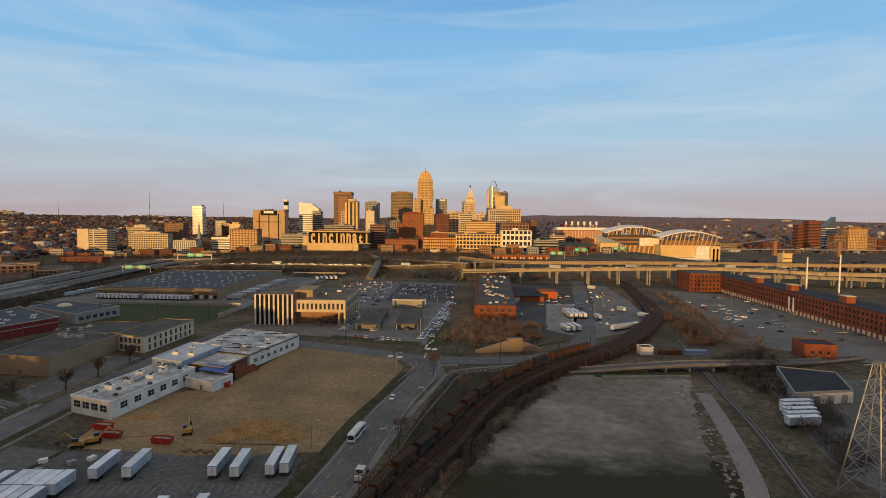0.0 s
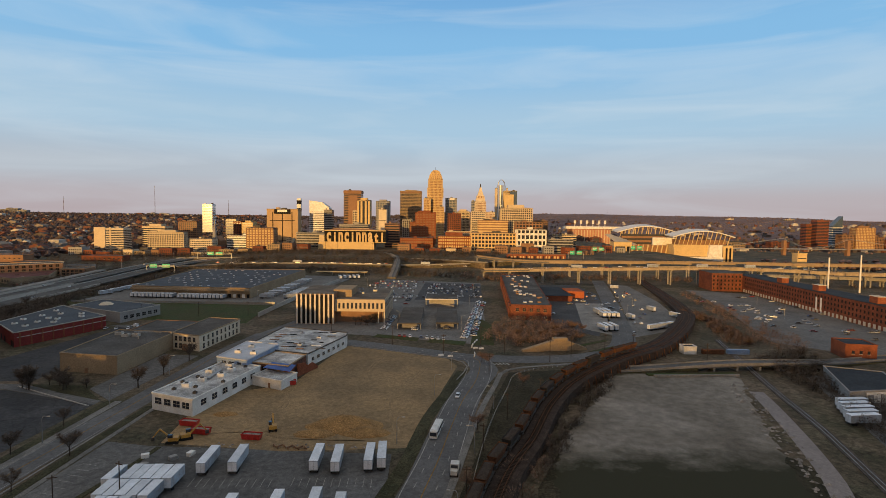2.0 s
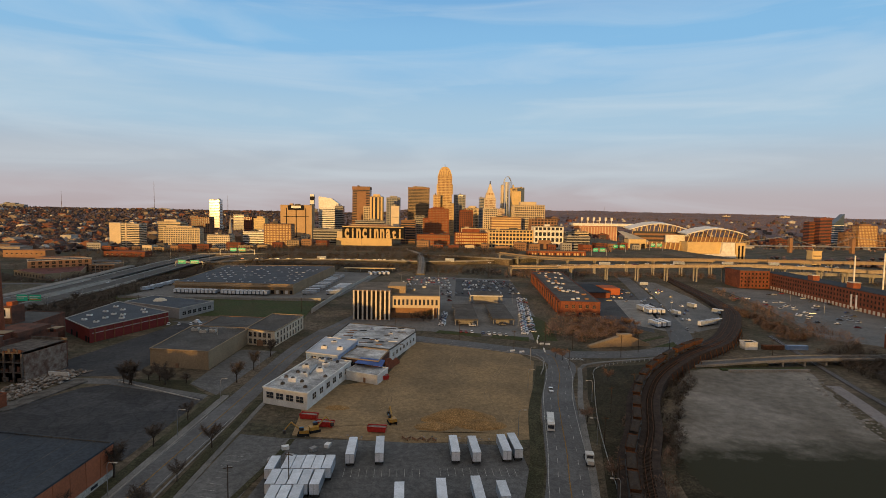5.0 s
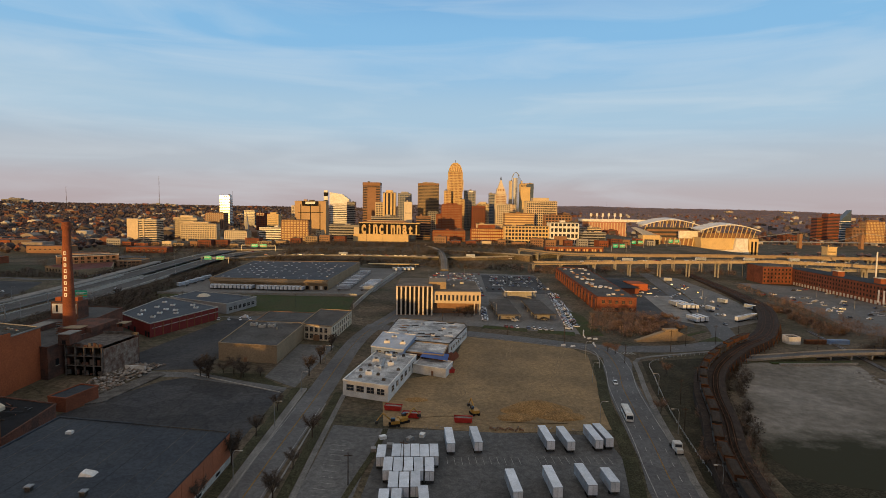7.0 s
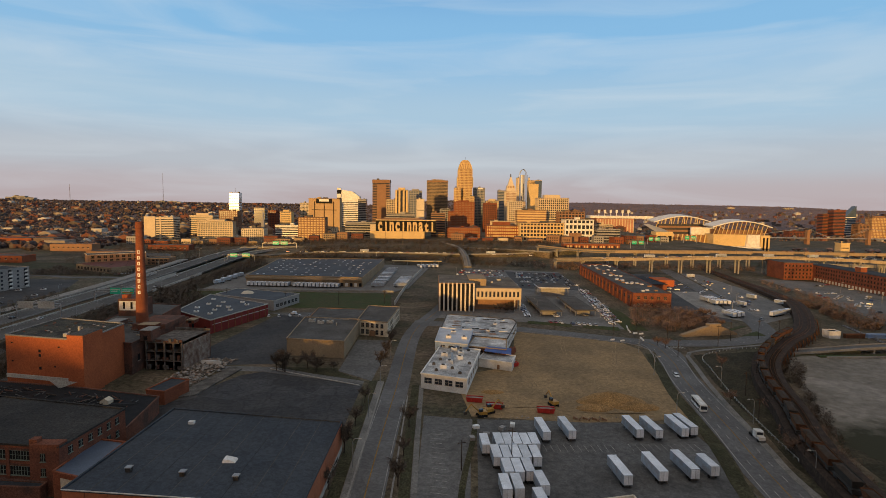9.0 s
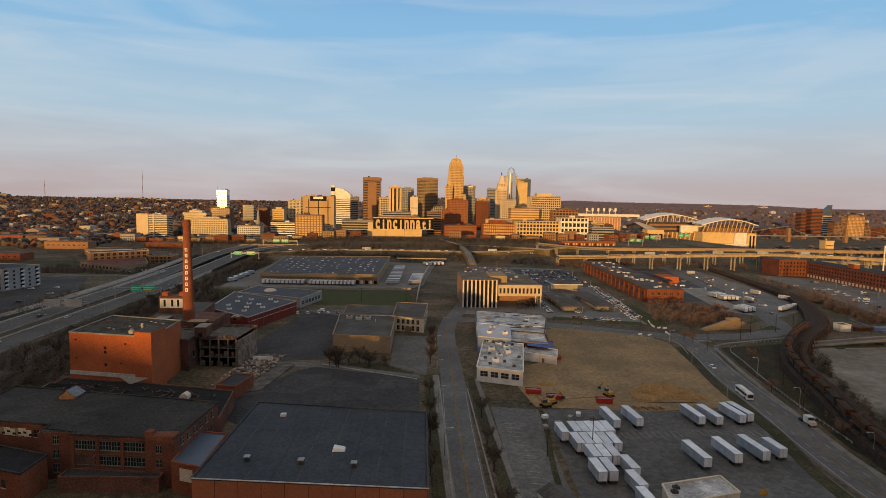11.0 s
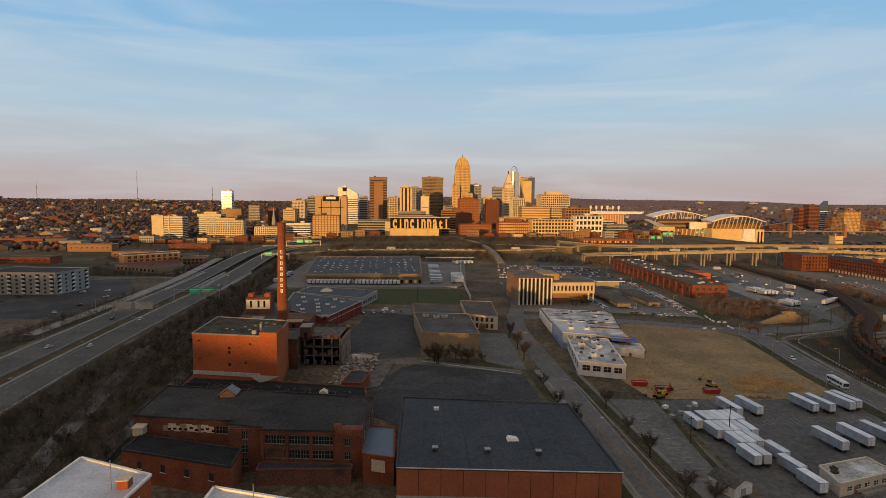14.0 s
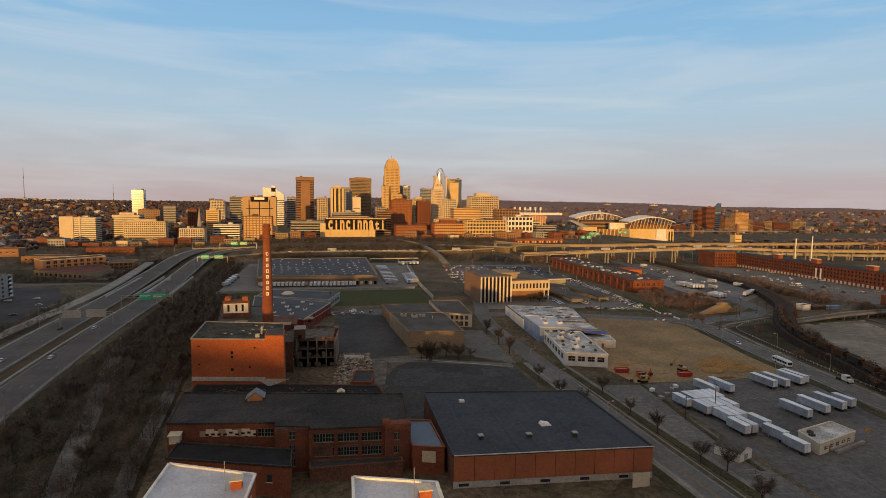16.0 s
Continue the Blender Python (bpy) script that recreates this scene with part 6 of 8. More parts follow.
thicket(110, [(-4, 137.9), (10, 164.1), (26, 200), (50, 236), (46, 247), (20, 213.9), (2, 174)], TWIG, "bare brown winter scrub beside the gravel lot", 0.4, 0.7)
thicket(41, [(57.8, 665.3), (326.9, 648.3), (337.9, 712.2), (55, 740)], TWIG, "bare brown winter trees under the viaducts", 0.8, 1.3)
thicket(96, [(-248.2, 850), (-120.8, 760), (54.8, 790), (54.5, 845), (-248.3, 862)], TWIG, "bare brown winter trees before downtown", 0.6, 1.0)
thicket(64, [(334.3, 561.1), (605.2, 568.6), (579.7, 760), (337.9, 712.2)], TWIG, "bare brown winter trees toward the river", 0.8, 1.5)
grove(10, [(-209.9, 217.8), (-182, 215), (-181.8, 223.6), (-207.8, 224.3)], TREES, "trees beside the tan building", 0.9, 1.3)
grove(9, [(-98.9, 358.5), (-75.2, 358.2), (-75.2, 368.3), (-98.9, 368.6)], TREES, "trees before the striped office", 0.7, 1.0)
for x, y in ((-146.7, 72.1), (-146.2, 95.7), (-145.7, 117.5), (-145, 134.9), (-144.3, 156.4), (-164.2, 115.5), (-163.6, 137.1), (-163, 157), (-162.5, 179.5), (-160.6, 222), (-159.7, 241.3), (-158.9, 264.7), (-141.6, 90)):
    s = rng.uniform(0.85, 1.2)
    tr = tagged(copy_thing(TREES[rng.choice((0, 2))], pose(x, y, 0.1, 0, 0, rng.uniform(0, 360))), "leafless street tree in the verge", group="street trees")
    tr.scale = (s, s, s)
for x, y in ((-7, 264.5), (-9.9, 268.9), (5.6, 230.2), (-17.9, 180.7), (-22.3, 138.3)):
    tagged(copy_thing(REDS[0], pose(x, y, 0.05, 0, 0, x * 40)), "red-budding small tree beside the road", group="roadside trees")


# ---- buildings of the middle distance ----
def wall_windows(parent, a, b, z, n, w, h, material=GLASS, frame_m=None, margin=2.0, name="window", proud=0.06, bars=1):
    """A row of n windows on the wall from a to b; each with its frame and sill."""
    dx, dy = b[0] - a[0], b[1] - a[1]
    L = math.hypot(dx, dy)
    ang = math.degrees(math.atan2(dy, dx))
    pane = Geo().box(-w / 2, -proud, 0, w / 2, 0.3, h).mesh(name, material)
    sill = Geo().box(-w / 2 - 0.15, -proud - 0.1, -0.2, w / 2 + 0.15, 0.2, -0.02).mesh("sill", frame_m or CREAM)
    grid = Geo().box(-w / 2, -proud - 0.03, h / 2 - 0.05, w / 2, 0, h / 2 + 0.05)
    if bars > 1:
        grid.box(-w / 2, -proud - 0.03, 0, w / 2, 0, 0.1).box(-w / 2, -proud - 0.03, h - 0.1, w / 2, 0, h)
    for k in range(bars):
        u = w * ((k + 1) / (bars + 1) - 0.5)
        grid.box(u - (0.05 if k % 2 == 0 else 0.09), -proud - 0.03, 0, u + (0.05 if k % 2 == 0 else 0.09), 0, h)
    bar = grid.mesh("glazing_bar", frame_m or CREAM)
    for i in range(n):
        s = margin + (L - 2 * margin) * (i + 0.5) / n
        q = part(name, pane, None, parent, m=pose(a[0] + dx / L * s, a[1] + dy / L * s, z, 0, 0, ang))
        part("sill", sill, None, q)
        if frame_m is not None:
            part("glazing_bar", bar, None, q)


def block(name, label, poly, z0, z1, wall, roof, coping=None, at=(0, 0)):
    """A flat-roofed building: walls, roof and a coping round the edge."""
    b = thing(name, label, "building", *at)
    part("wall", Geo().prism(poly, z0 - 0.3, z1), wall, b)
    cx, cy = sum(p[0] for p in poly) / len(poly), sum(p[1] for p in poly) / len(poly)
    inner = [(cx + (p[0] - cx) * 0.985, cy + (p[1] - cy) * 0.985) for p in poly]
    part("roof", Geo().prism(inner, z1, z1 + 0.12), roof, b)
    g = Geo()
    for p, q in zip(poly, poly[1:] + poly[:1]):
        g.strip([(*p, z1), (*q, z1)], 0.5, 0.0, 0.5)
    part("coping", g, coping or wall, b)
    return b


def roof_units(parent, spots, z, material=STEEL, s=1.6, h=1.3):
    for x, y in spots:
        u = part("roof_unit", Geo().box(x - s, y - s * 0.8, z, x + s, y + s * 0.8, z + h), material, parent)
        part("fan_cowl", Geo().tube((x, y, z + h), (x, y, z + h + 0.3), s * 0.5, n=10), DARK_STEEL, u)


# warehouse with docks
b = block("warehouse", "long tan freight warehouse with dock doors and dark roof", [(-311, 478), (-201, 469), (-196, 640), (-324, 634)], 0.6, 9.5, TAN, ROOF_BLUE, TAN)
part("dock_canopy", Geo().strip([(-311, 477, 7.0), (-201, 468, 7.0)], 3.4, 0, 1.8), TAN, b)
for i in range(26):
    u = (i + 0.5) / 26
    part("dock_door", Geo().box(-1.3, -0.15, 0, 1.3, 0.1, 3.2), BLACK if i % 2 else WHITE, b, m=pose(-311 + 110 * u, 478 - 9 * u, 1.0, 0, 0, -4.7))
rng = random.Random(29)
for i in range(110):
    u, v = (rng.randrange(14) + 0.5) / 14 + rng.uniform(-0.01, 0.01), (rng.randrange(9) + 0.5) / 9
    x, y = -308 + 104 * u - 10 * v * (1 - u), 481 - 9 * u + 152 * v
    part("skylight", Geo().box(x - 0.8, y - 1.0, 9.6, x + 0.8, y + 1.0, 9.95), ROOF_WHITE, b)
for i in range(24):
    u = (i + 0.5) / 24
    if i == 11:
        continue
    park(PUP, -307.5 + 86 * u, 467.4 - 7.0 * u, -4.7, "trailers at the dock", 0.62)
for i in range(4):
    park(LONG, -336 + i * 0.5, 488 + i * 16, 160, "trailers beside the warehouse", 0.62)
for i in range(12):
    park(LONG, -193 + i * 0.4, 470 + i * 11, -84, "trailers in the warehouse yard", 0.62)
for i in range(7):
    park(LONG, -172 + i * 0.6, 470 + i * 8, -74, "trailers by the ramp wall", 0.62)
for i in range(5):
    park(LONG, -150 + i * 5, 625 + i * 2, 20, "trailers in the back yard", 0.1)
g = Geo().add([(-350, 446, 0.58), (-172, 434, 0.58), (-166, 362, 0.02), (-250, 372, 0.02), (-340, 400, 0.02), (-350, 446, -0.4), (-172, 434, -0.4), (-166, 362, -0.4), (-250, 372, -0.4), (-340, 400, -0.4)],
              [(0, 4, 3, 2, 1), (0, 1, 6, 5), (1, 2, 7, 6), (2, 3, 8, 7), (3, 4, 9, 8), (4, 0, 5, 9)])
tagged(part("grass_bank", g, GRASS), "green grass bank below the warehouse yard", "grass", kind="structure")
ribbon("wall_ramp", smooth_line([(-165.3, 385, 0), (-162.3, 448, 0), (-156.2, 528.3, 0), (-148.2, 608.1, 0)]), 0.6, 3.4, PALE_CONCRETE, "long pale concrete ramp wall", "wall")
ribbon("fence_yard", [(-340.1, 439.6), (-170.2, 440)], 0.12, 2.4, STEEL, "chain-link fence along the grass bank", "fence")
b = thing("canopy_shelter", "long flat pale canopy roof on posts", "shelter", -158.1, 663.4, 0)
part("roof", Geo().box(-30, -4, 5, 34, 4, 5.7), GOLD_STONE, b)
for x in (-28, -10, 8, 30):
    part("post", Geo().box(x - 0.3, -0.3, -0.3, x + 0.3, 0.3, 5), CONCRETE, b)

# striped office
OFFICE_TAN = mat("office_precast", (0.48, 0.39, 0.28), 0.85, scale=0.15, stain=(0.41, 0.335, 0.24), vary=0.14)
b = thing("striped_office", "tan office building with tall white fins and an overhanging upper floor", "building", -102.5, 364, 0)
FIN_WHITE = mat("fin_white", (0.62, 0.54, 0.45), 0.8, scale=0.3, vary=0.14)
part("fin_block", Geo().box(-29, 0, -0.3, -3, 46, 20.6), BROWN_WALL, b)
part("fin_glass", Geo().box(-28.5, -0.25, 0.4, -3.5, -0.004, 20.2), BLACK, b)
for i in range(9):
    part("fin", Geo().box(-29 + i * 3.12, -1.0, 0, -27.9 + i * 3.12, 0.3, 20.8), FIN_WHITE, b, "white vertical fin")
part("main_block", Geo().box(-3, 8, -0.3, 30, 62, 8.2), BROWN_WALL, b)
up = part("upper_floor", Geo().box(-3, 3, 8.2, 32, 64, 16.6), OFFICE_TAN, b)
for i in range(11):
    part("window", Geo().box(-0.6 + i * 2.95, 2.93, 10.2, 0.9 + i * 2.95, 3.3, 14.2), GLASS, up)
for i in range(18):
    part("window", Geo().box(31.7, 5 + i * 3.2, 10.2, 32.06, 6.6 + i * 3.2, 14.2), GLASS, up)
for i in range(7):
    part("column", Geo().box(31, 4 + i * 9.6, -0.3, 31.8, 4.8 + i * 9.6, 8.2), CREAM, b)
part("column", Geo().box(27, 3.4, -0.3, 27.8, 4.2, 8.2), CREAM, b)
part("roof", Geo().box(-2.5, 3.5, 16.6, 31.5, 63.5, 16.9), TAN_ROOF, b)
part("penthouse", Geo().box(-6, 14, 16.9, 7, 40, 22), TAN, b)
part("roof", Geo().box(-28.6, 0.4, 20.6, -3.4, 45.6, 20.85), TAN_ROOF, b)
roof_units(b, [(12, 30), (20, 44), (8, 52)], 16.9)

# canopies of the parking lot
for x, y, w, d, h, mt in ((-52.5, 347, 16, 62, 3.6, ROOF_GREY), (-27, 350, 15, 60, 3.6, ROOF_GREY), (-31, 432, 27, 24, 7, ROOF_WHITE)):
    b = thing("drive_in_canopy" if h < 5 else "low_shop", "low brown flat-roofed parking canopy" if h < 5 else "low shop with pale roof edge", "shelter" if h < 5 else "building", x, y, 0)
    part("roof_slab", Geo().box(-w / 2, 0, h, w / 2, d, h + 0.8), mt, b)
    part("roof_top", Geo().box(-w / 2 + 0.3, 0.3, h + 0.8, w / 2 - 0.3, d - 0.3, h + 0.9), ROOF_GREY, b)
    part("back_wall", Geo().box(-w / 2 + 3, 6, -0.3, w / 2 - 3, d - 2, h), GREY_WALL, b)
    for sx in (-1, 1):
        for i in range(5):
            part("post", Geo().box(sx * (w / 2 - 0.5) - 0.15, 1 + i * (d - 2) / 4, -0.3, sx * (w / 2 - 0.5) + 0.15, 1.3 + i * (d - 2) / 4, h), STEEL, b)

# long red apartments
poly = [(9, 380), (38, 377), (58, 584), (24, 586)]
b = block("long_red_building", "long red brick building with bays and a grey roof", poly, 0, 11, BRICK_OLD, ROOF_GREY, at=(11, 6))
for i in range(16):
    u = (i + 0.5) / 16
    q = part("bay", Geo().box(-0.9, -3, -0.3, 0.5, 3, 9.8), BRICK_OLD, b, m=pose(8.8 + 15 * u, 380 + 206 * u, 0, 0, 0, -4))
    part("bay_window", Geo().box(-0.96, -1.6, 5.6, -0.8, 1.6, 8.2), GLASS, q)
wall_windows(b, (9, 380), (38, 377), 1.2, 5, 2.2, 2.0, GLASS, BROWN_WALL)
wall_windows(b, (9, 380), (38, 377), 6.4, 5, 2.2, 2.4, GLASS, BROWN_WALL)
for i in range(40):
    u, v = rng.uniform(0.15, 0.85), rng.uniform(0.03, 0.97)
    x, y = 9 + 29 * u + v * (15 + 5 * u), 380 + 206 * v
    part("roof_unit", Geo().box(x - 1.2, y - 1.2, 11.1, x + 1.2, y + 1.2, 12.1), ROOF_WHITE if i % 3 else BROWN_WALL, b)
b = thing("low_white_sheds", "row of low dark-roofed sheds beside the yard", "building", 68.8, 476, 0)
part("wall", Geo().box(-14, 0, -0.3, 18, 60, 5), BRICK, b)
part("roof", Geo().box(-14.4, -0.4, 5, 18.4, 60.4, 5.4), ROOF_DARK, b)
part("end_wall", Geo().box(18.4, 20, -0.3, 34, 44, 6.5), BRICK_ORANGE, b)
t = thing("retaining_gable", "tan stone retaining wall with a gabled outline", "wall", 14.8, 290.8, 0, 10)
part("wall", Geo().add([(0, 0, -0.3), (38, 0, -0.3), (38, 3, -0.3), (0, 3, -0.3), (0, 0, 1), (19, 0, 6.2), (25, 0, 6.2), (38, 0, 1), (0, 3, 1), (19, 3, 6.2), (25, 3, 6.2), (38, 3, 1)],
     [(3, 2, 1, 0), (0, 1, 7, 6, 5, 4), (2, 3, 8, 9, 10, 11), (1, 2, 11, 7), (3, 0, 4, 8), (4, 5, 9, 8), (5, 6, 10, 9), (6, 7, 11, 10)]), TAN, t)
part("cap_stone", Geo().box(18, -0.4, 6.2, 26, 3.4, 7.2), TAN, t)

# long brick hall
b = thing("long_brick_hall", "very long red brick freight hall with rows of windows", "building", 263, 240, 0, -4)
part("wall", Geo().box(0, 0, -0.3, 22, 330, 17), BRICK_OLD, b)
part("end_block", Geo().box(-31, 318, -0.3, -0.02, 352, 19), BRICK_OLD, b)
part("roof", Geo().box(-0.3, -0.3, 17, 22.3, 330.3, 17.4), ROOF_DARK, b)
part("roof", Geo().box(-31.3, 317.7, 19, 0.3, 352.3, 19.4), ROOF_GREY, b)
win = Geo().box(-0.08, -0.75, 0, 0.3, 0.75, 2.1).mesh("window", BLACK)
door = Geo().box(-0.1, -1.3, 0, 0.3, 1.3, 3.0).mesh("dock_door", PALE_CONCRETE)
for f in range(3):
    for i in range(77):
        part("window", win, None, b, m=pose(0, 4 + i * 4.05, 5.2 + f * 3.9))
for i in range(64):
    part("dock_door", door, None, b, m=pose(0, 5 + i * 4.9, 0.2))
for i in range(8):
    for f in range(4):
        part("window", win, None, b, m=pose(-29 + i * 3.8, 318, 2 + f * 4.2, 0, 0, 90))
for y in (60, 130, 196, 250):
    q = part("stair_house", Geo().box(3, y, 17.4, 9, y + 8, 22), BRICK, b)
    part("cap", Geo().box(2.7, y - 0.3, 22, 9.3, y + 8.3, 22.4), CREAM, q)
t = tagged(part("white_door_panel", Geo().box(-0.14, 186, 2, -0.1, 188, 13).box(-0.14, 192, 2, -0.1, 194, 13), WHITE, b), "tall white louvred panel")
# haulage buildings at the right
b = block("haulage_depot", "low white-fronted depot with a dark roof", [(136, 211), (162, 215), (174, 241), (153, 250)], 0, 5, GREY_WALL, ROOF_DARK)
part("white_front", Geo().strip([(144, 212.1), (162, 214.8)], 0.3, 0.3, 4.6), WHITE, b, "white painted front")
for i in range(4):
    part("dock_door", Geo().box(-1.4, -0.3, 0.2, 1.4, -0.16, 3.6), GREY_WALL, b, m=pose(139.5 + i * 6.2, 211.4 + i * 0.95, 0, 0, 0, 8.7))
b = block("brick_shed", "small plain red brick shed on the lot", [(189, 284), (204, 281), (207, 296), (192, 299)], 0, 8, BRICK, ROOF_DARK)
wall_windows(b, (189, 284), (204, 281), 3, 3, 1.4, 1.8)
b = block("site_cabin", "small white and red cabin beside the tracks", [(104, 290), (111, 290), (111, 296), (104, 296)], 0, 4, WHITE, ROOF_DARK)
for x, paint in ((121, RUST), (135, BLUE_PAINT)):
    c = thing("freight_container", "steel freight container beside the tracks", "container", x, 292, 0)
    part("box", Geo().box(-6, -1.2, -0.05, 6, 1.2, 2.6), paint, c)
    for i in range(9):
        part("rib", Geo().box(-5.6 + i * 1.4, -1.26, 0.1, -5.4 + i * 1.4, -1.2, 2.5), paint, c)

# beyond the motorway
b = block("arcade_building", "three-storey tan brick building with arched openings", [(-535, 600), (-490, 642), (-502, 662), (-552, 622)], 0, 14, BROWN_WALL, ROOF_GREY, CREAM)
for f in range(3):
    wall_windows(b, (-535, 600), (-490, 642), 1.2 + f * 4.4, 9, 3.4, 2.9, BLACK, TAN)
b = block("arcade_wing", "low brick wing with a red-brown roof", [(-535, 580), (-478, 548), (-462, 580), (-492, 636), (-533, 598)], 0, 6, TAN, mat("red_brown_roof", (0.15, 0.055, 0.04), 0.8, scale=0.2, vary=0.25))
wall_windows(b, (-535, 580), (-478, 548), 1.6, 10, 3.0, 2.6, BLACK, TAN)
b = block("arcade_end", "low tan brick end building with square openings", [(-484, 628), (-458, 634), (-462, 660), (-490, 654)], 0, 8, BROWN_WALL, ROOF_GREY, TAN)
for f in range(2):
    wall_windows(b, (-484, 628), (-458, 634), 1.2 + f * 3.6, 5, 3.0, 2.2, BLACK, TAN)
b = block("flats_block", "four-storey grey flats with pale balconies", [(-575, 425), (-512, 420), (-505, 455), (-572, 462)], 0, 18, GREY_WALL, ROOF_DARK, at=(11, 0))
bal = Geo().box(-1.5, -1.1, 0.0, 1.5, -0.98, 1.15).box(-1.5, -1.1, -0.18, 1.5, 0.05, 0.0).mesh("balcony", WHITE)
# Flat black panels paint the shade of balcony recesses that are not cut.
rec = Geo().box(-1.5, -0.08, 0, 1.5, 0.1, 2.4).mesh("recess", BLACK)
side_pane = Geo().box(-0.9, -0.08, 0, 0.9, 0.1, 1.6).mesh("window", GLASS)
for a_, c_, k in (((-575, 425), (-512, 420), 11), ((-512, 420), (-505, 455), 5)):
    ang = math.degrees(math.atan2(c_[1] - a_[1], c_[0] - a_[0]))
    for f in range(5):
        for q in range(k):
            u = (q + 0.5) / k
            spot = pose(a_[0] + (c_[0] - a_[0]) * u, a_[1] + (c_[1] - a_[1]) * u, 1.4 + f * 3.3, 0, 0, ang)
            if q % 2 == 0:
                part("recess", rec, None, b, m=spot)
                part("balcony", bal, None, b, "pale balcony front", spot)
            else:
                part("window", side_pane, None, b, m=spot)
for x0, y0, w, d, h, mt in ((-640, 500, 50, 26, 6, GREY_WALL), (-700, 640, 60, 24, 8, BRICK), (-600, 700, 50, 24, 8, BROWN_WALL), (-560, 780, 60, 20, 8, BRICK_OLD), (-760, 560, 50, 30, 9, BRICK),
                            (-690, 760, 60, 20, 10, BROWN_WALL), (-820, 820, 60, 30, 12, BRICK), (-520, 690, 30, 14, 6, GREY_WALL)):
    b = block("low_works", "low works building beyond the motorway", [(x0, y0), (x0 + w, y0), (x0 + w, y0 + d), (x0, y0 + d)], ground_height(x0, y0) - 1, ground_height(x0, y0) + h, mt, ROOF_GREY)
    wall_windows(b, (x0, y0), (x0 + w, y0), ground_height(x0, y0) + h * 0.45, 8, 2.4, 1.8)

# ---- the near buildings ----
# red building with rooftop units
poly = [(-299, 316), (-266.5, 288), (-249, 341), (-303, 378)]
b = block("red_building", "low dark red block building with loading doors", poly, 0, 8, mat("dark_red_block", (0.20, 0.035, 0.03), 0.8, scale=0.2, vary=0.2), ROOF_BLUE, PALE_CONCRETE)
for i in range(9):
    u = (i + 0.5) / 9
    part("pilaster", Geo().box(-0.1, -0.4, -0.3, 0.25, 0.4, 7.6), BRICK, b, m=pose(-266.5 + 17.5 * u, 288 + 53 * u, 0, 0, 0, -18))
part("pale_stripe", Geo().strip([(-266.0, 289.6, 5), (-248.8, 341, 5)], 0.1, 0, 0.4), PALE_CONCRETE, b)
for x in (-290, -283, -271, -268):
    u = (x + 296) / 34
    part("loading_door", Geo().box(-1.3, -0.1, 0, 1.3, 0.2, 3.2), BLACK, b, m=pose(x, 316 - 28 * (x + 299) / 32.5, 0.1, 0, 0, -40.7))
roof_units(b, [(-285, 312), (-274, 306), (-266, 318), (-278, 330), (-262, 337), (-288, 338), (-268, 346), (-292, 356), (-281, 345), (-271, 328), (-290, 325), (-276, 318)], 8.1, WHITE, 1.3, 1.0)
b = block("annex_building", "low grey annex with a pale roof edge", [(-302, 378), (-250, 352), (-240, 385), (-296, 408)], 0, 7, GREY_WALL, ROOF_BLUE, PALE_CONCRETE, at=(0, 6))
part("dome", Geo().add([(5 * math.cos(a), 5 * math.sin(a), 7.1) for a in [i * math.pi / 6 for i in range(12)]] + [(3.2 * math.cos(a), 3.2 * math.sin(a), 8.6) for a in [i * math.pi / 6 for i in range(12)]] + [(0, 0, 9.3)],
     [(i, (i + 1) % 12, 12 + (i + 1) % 12, 12 + i) for i in range(12)] + [(12 + i, 12 + (i + 1) % 12, 24) for i in range(12)]), CREAM, b, "pale roof dome", pose(-280, 385, 0))
wall_windows(b, (-250, 352), (-240, 385), 2, 6, 3, 2.4, BLACK, PALE_CONCRETE)

# tan buildings
b = block("tan_building", "tan windowless brick building with a grey roof", [(-210, 232), (-180, 227), (-179, 279), (-213, 284)], 0, 8.5, TAN, ROOF_GREY, TAN, at=(-0.4, 13.0))
roof_units(b, [(-200, 268), (-195, 269), (-206, 272)], 8.6, PALE_CONCRETE, 1.8, 1.6)
part("roof_pipes", Geo().tube((-200, 276, 9.4), (-185, 276, 9.4), 0.2).tube((-190, 262, 8.6), (-190, 262, 10.4), 0.25), STEEL, b)
part("door", Geo().box(-196.6, 229.2, 0, -195.2, 229.9, 2.3), BROWN_WALL, b)
b = block("link_building", "brown low link building behind the tan one", [(-213, 286), (-182, 281), (-181, 320), (-214, 324)], 0, 6.5, BROWN_WALL, ROOF_GREY, at=(0.6, 12.5))
b = block("tan_office", "two-storey cream office with dark windows", [(-181.5, 280), (-163, 274), (-159, 322), (-180, 326)], 0, 8.5, CREAM, ROOF_GREY, TAN, at=(0.6, 10))
for z, h in ((1.0, 2.6), (5.0, 2.4)):
    wall_windows(b, (-181.5, 280), (-163, 274), z, 5, 1.7, h, GLASS, TAN)
    wall_windows(b, (-163, 274), (-159, 322), z, 9, 1.7, h, GLASS, TAN)
part("entrance", Geo().box(-1.8, -0.6, -0.2, 1.8, 0.4, 3.2), BROWN_WALL, b, m=pose(-172, 276.8, 0, 0, 0, -18))

# white building being cleared
b = block("white_building", "white painted works with big windows and a patched roof", [(-142.5, 192), (-123.5, 184.5), (-114, 230), (-133.5, 237)], 0, 6.2, WHITE, ROOF_PATCHED, WHITE, at=(1.4, 5))
wall_windows(b, (-142.5, 192), (-123.5, 184.5), 2.6, 4, 3.3, 2.3, GLASS, CREAM, 1.0)
wall_windows(b, (-123.5, 184.5), (-114, 230), 2.6, 6, 3.2, 2.2, GLASS, CREAM, 3)
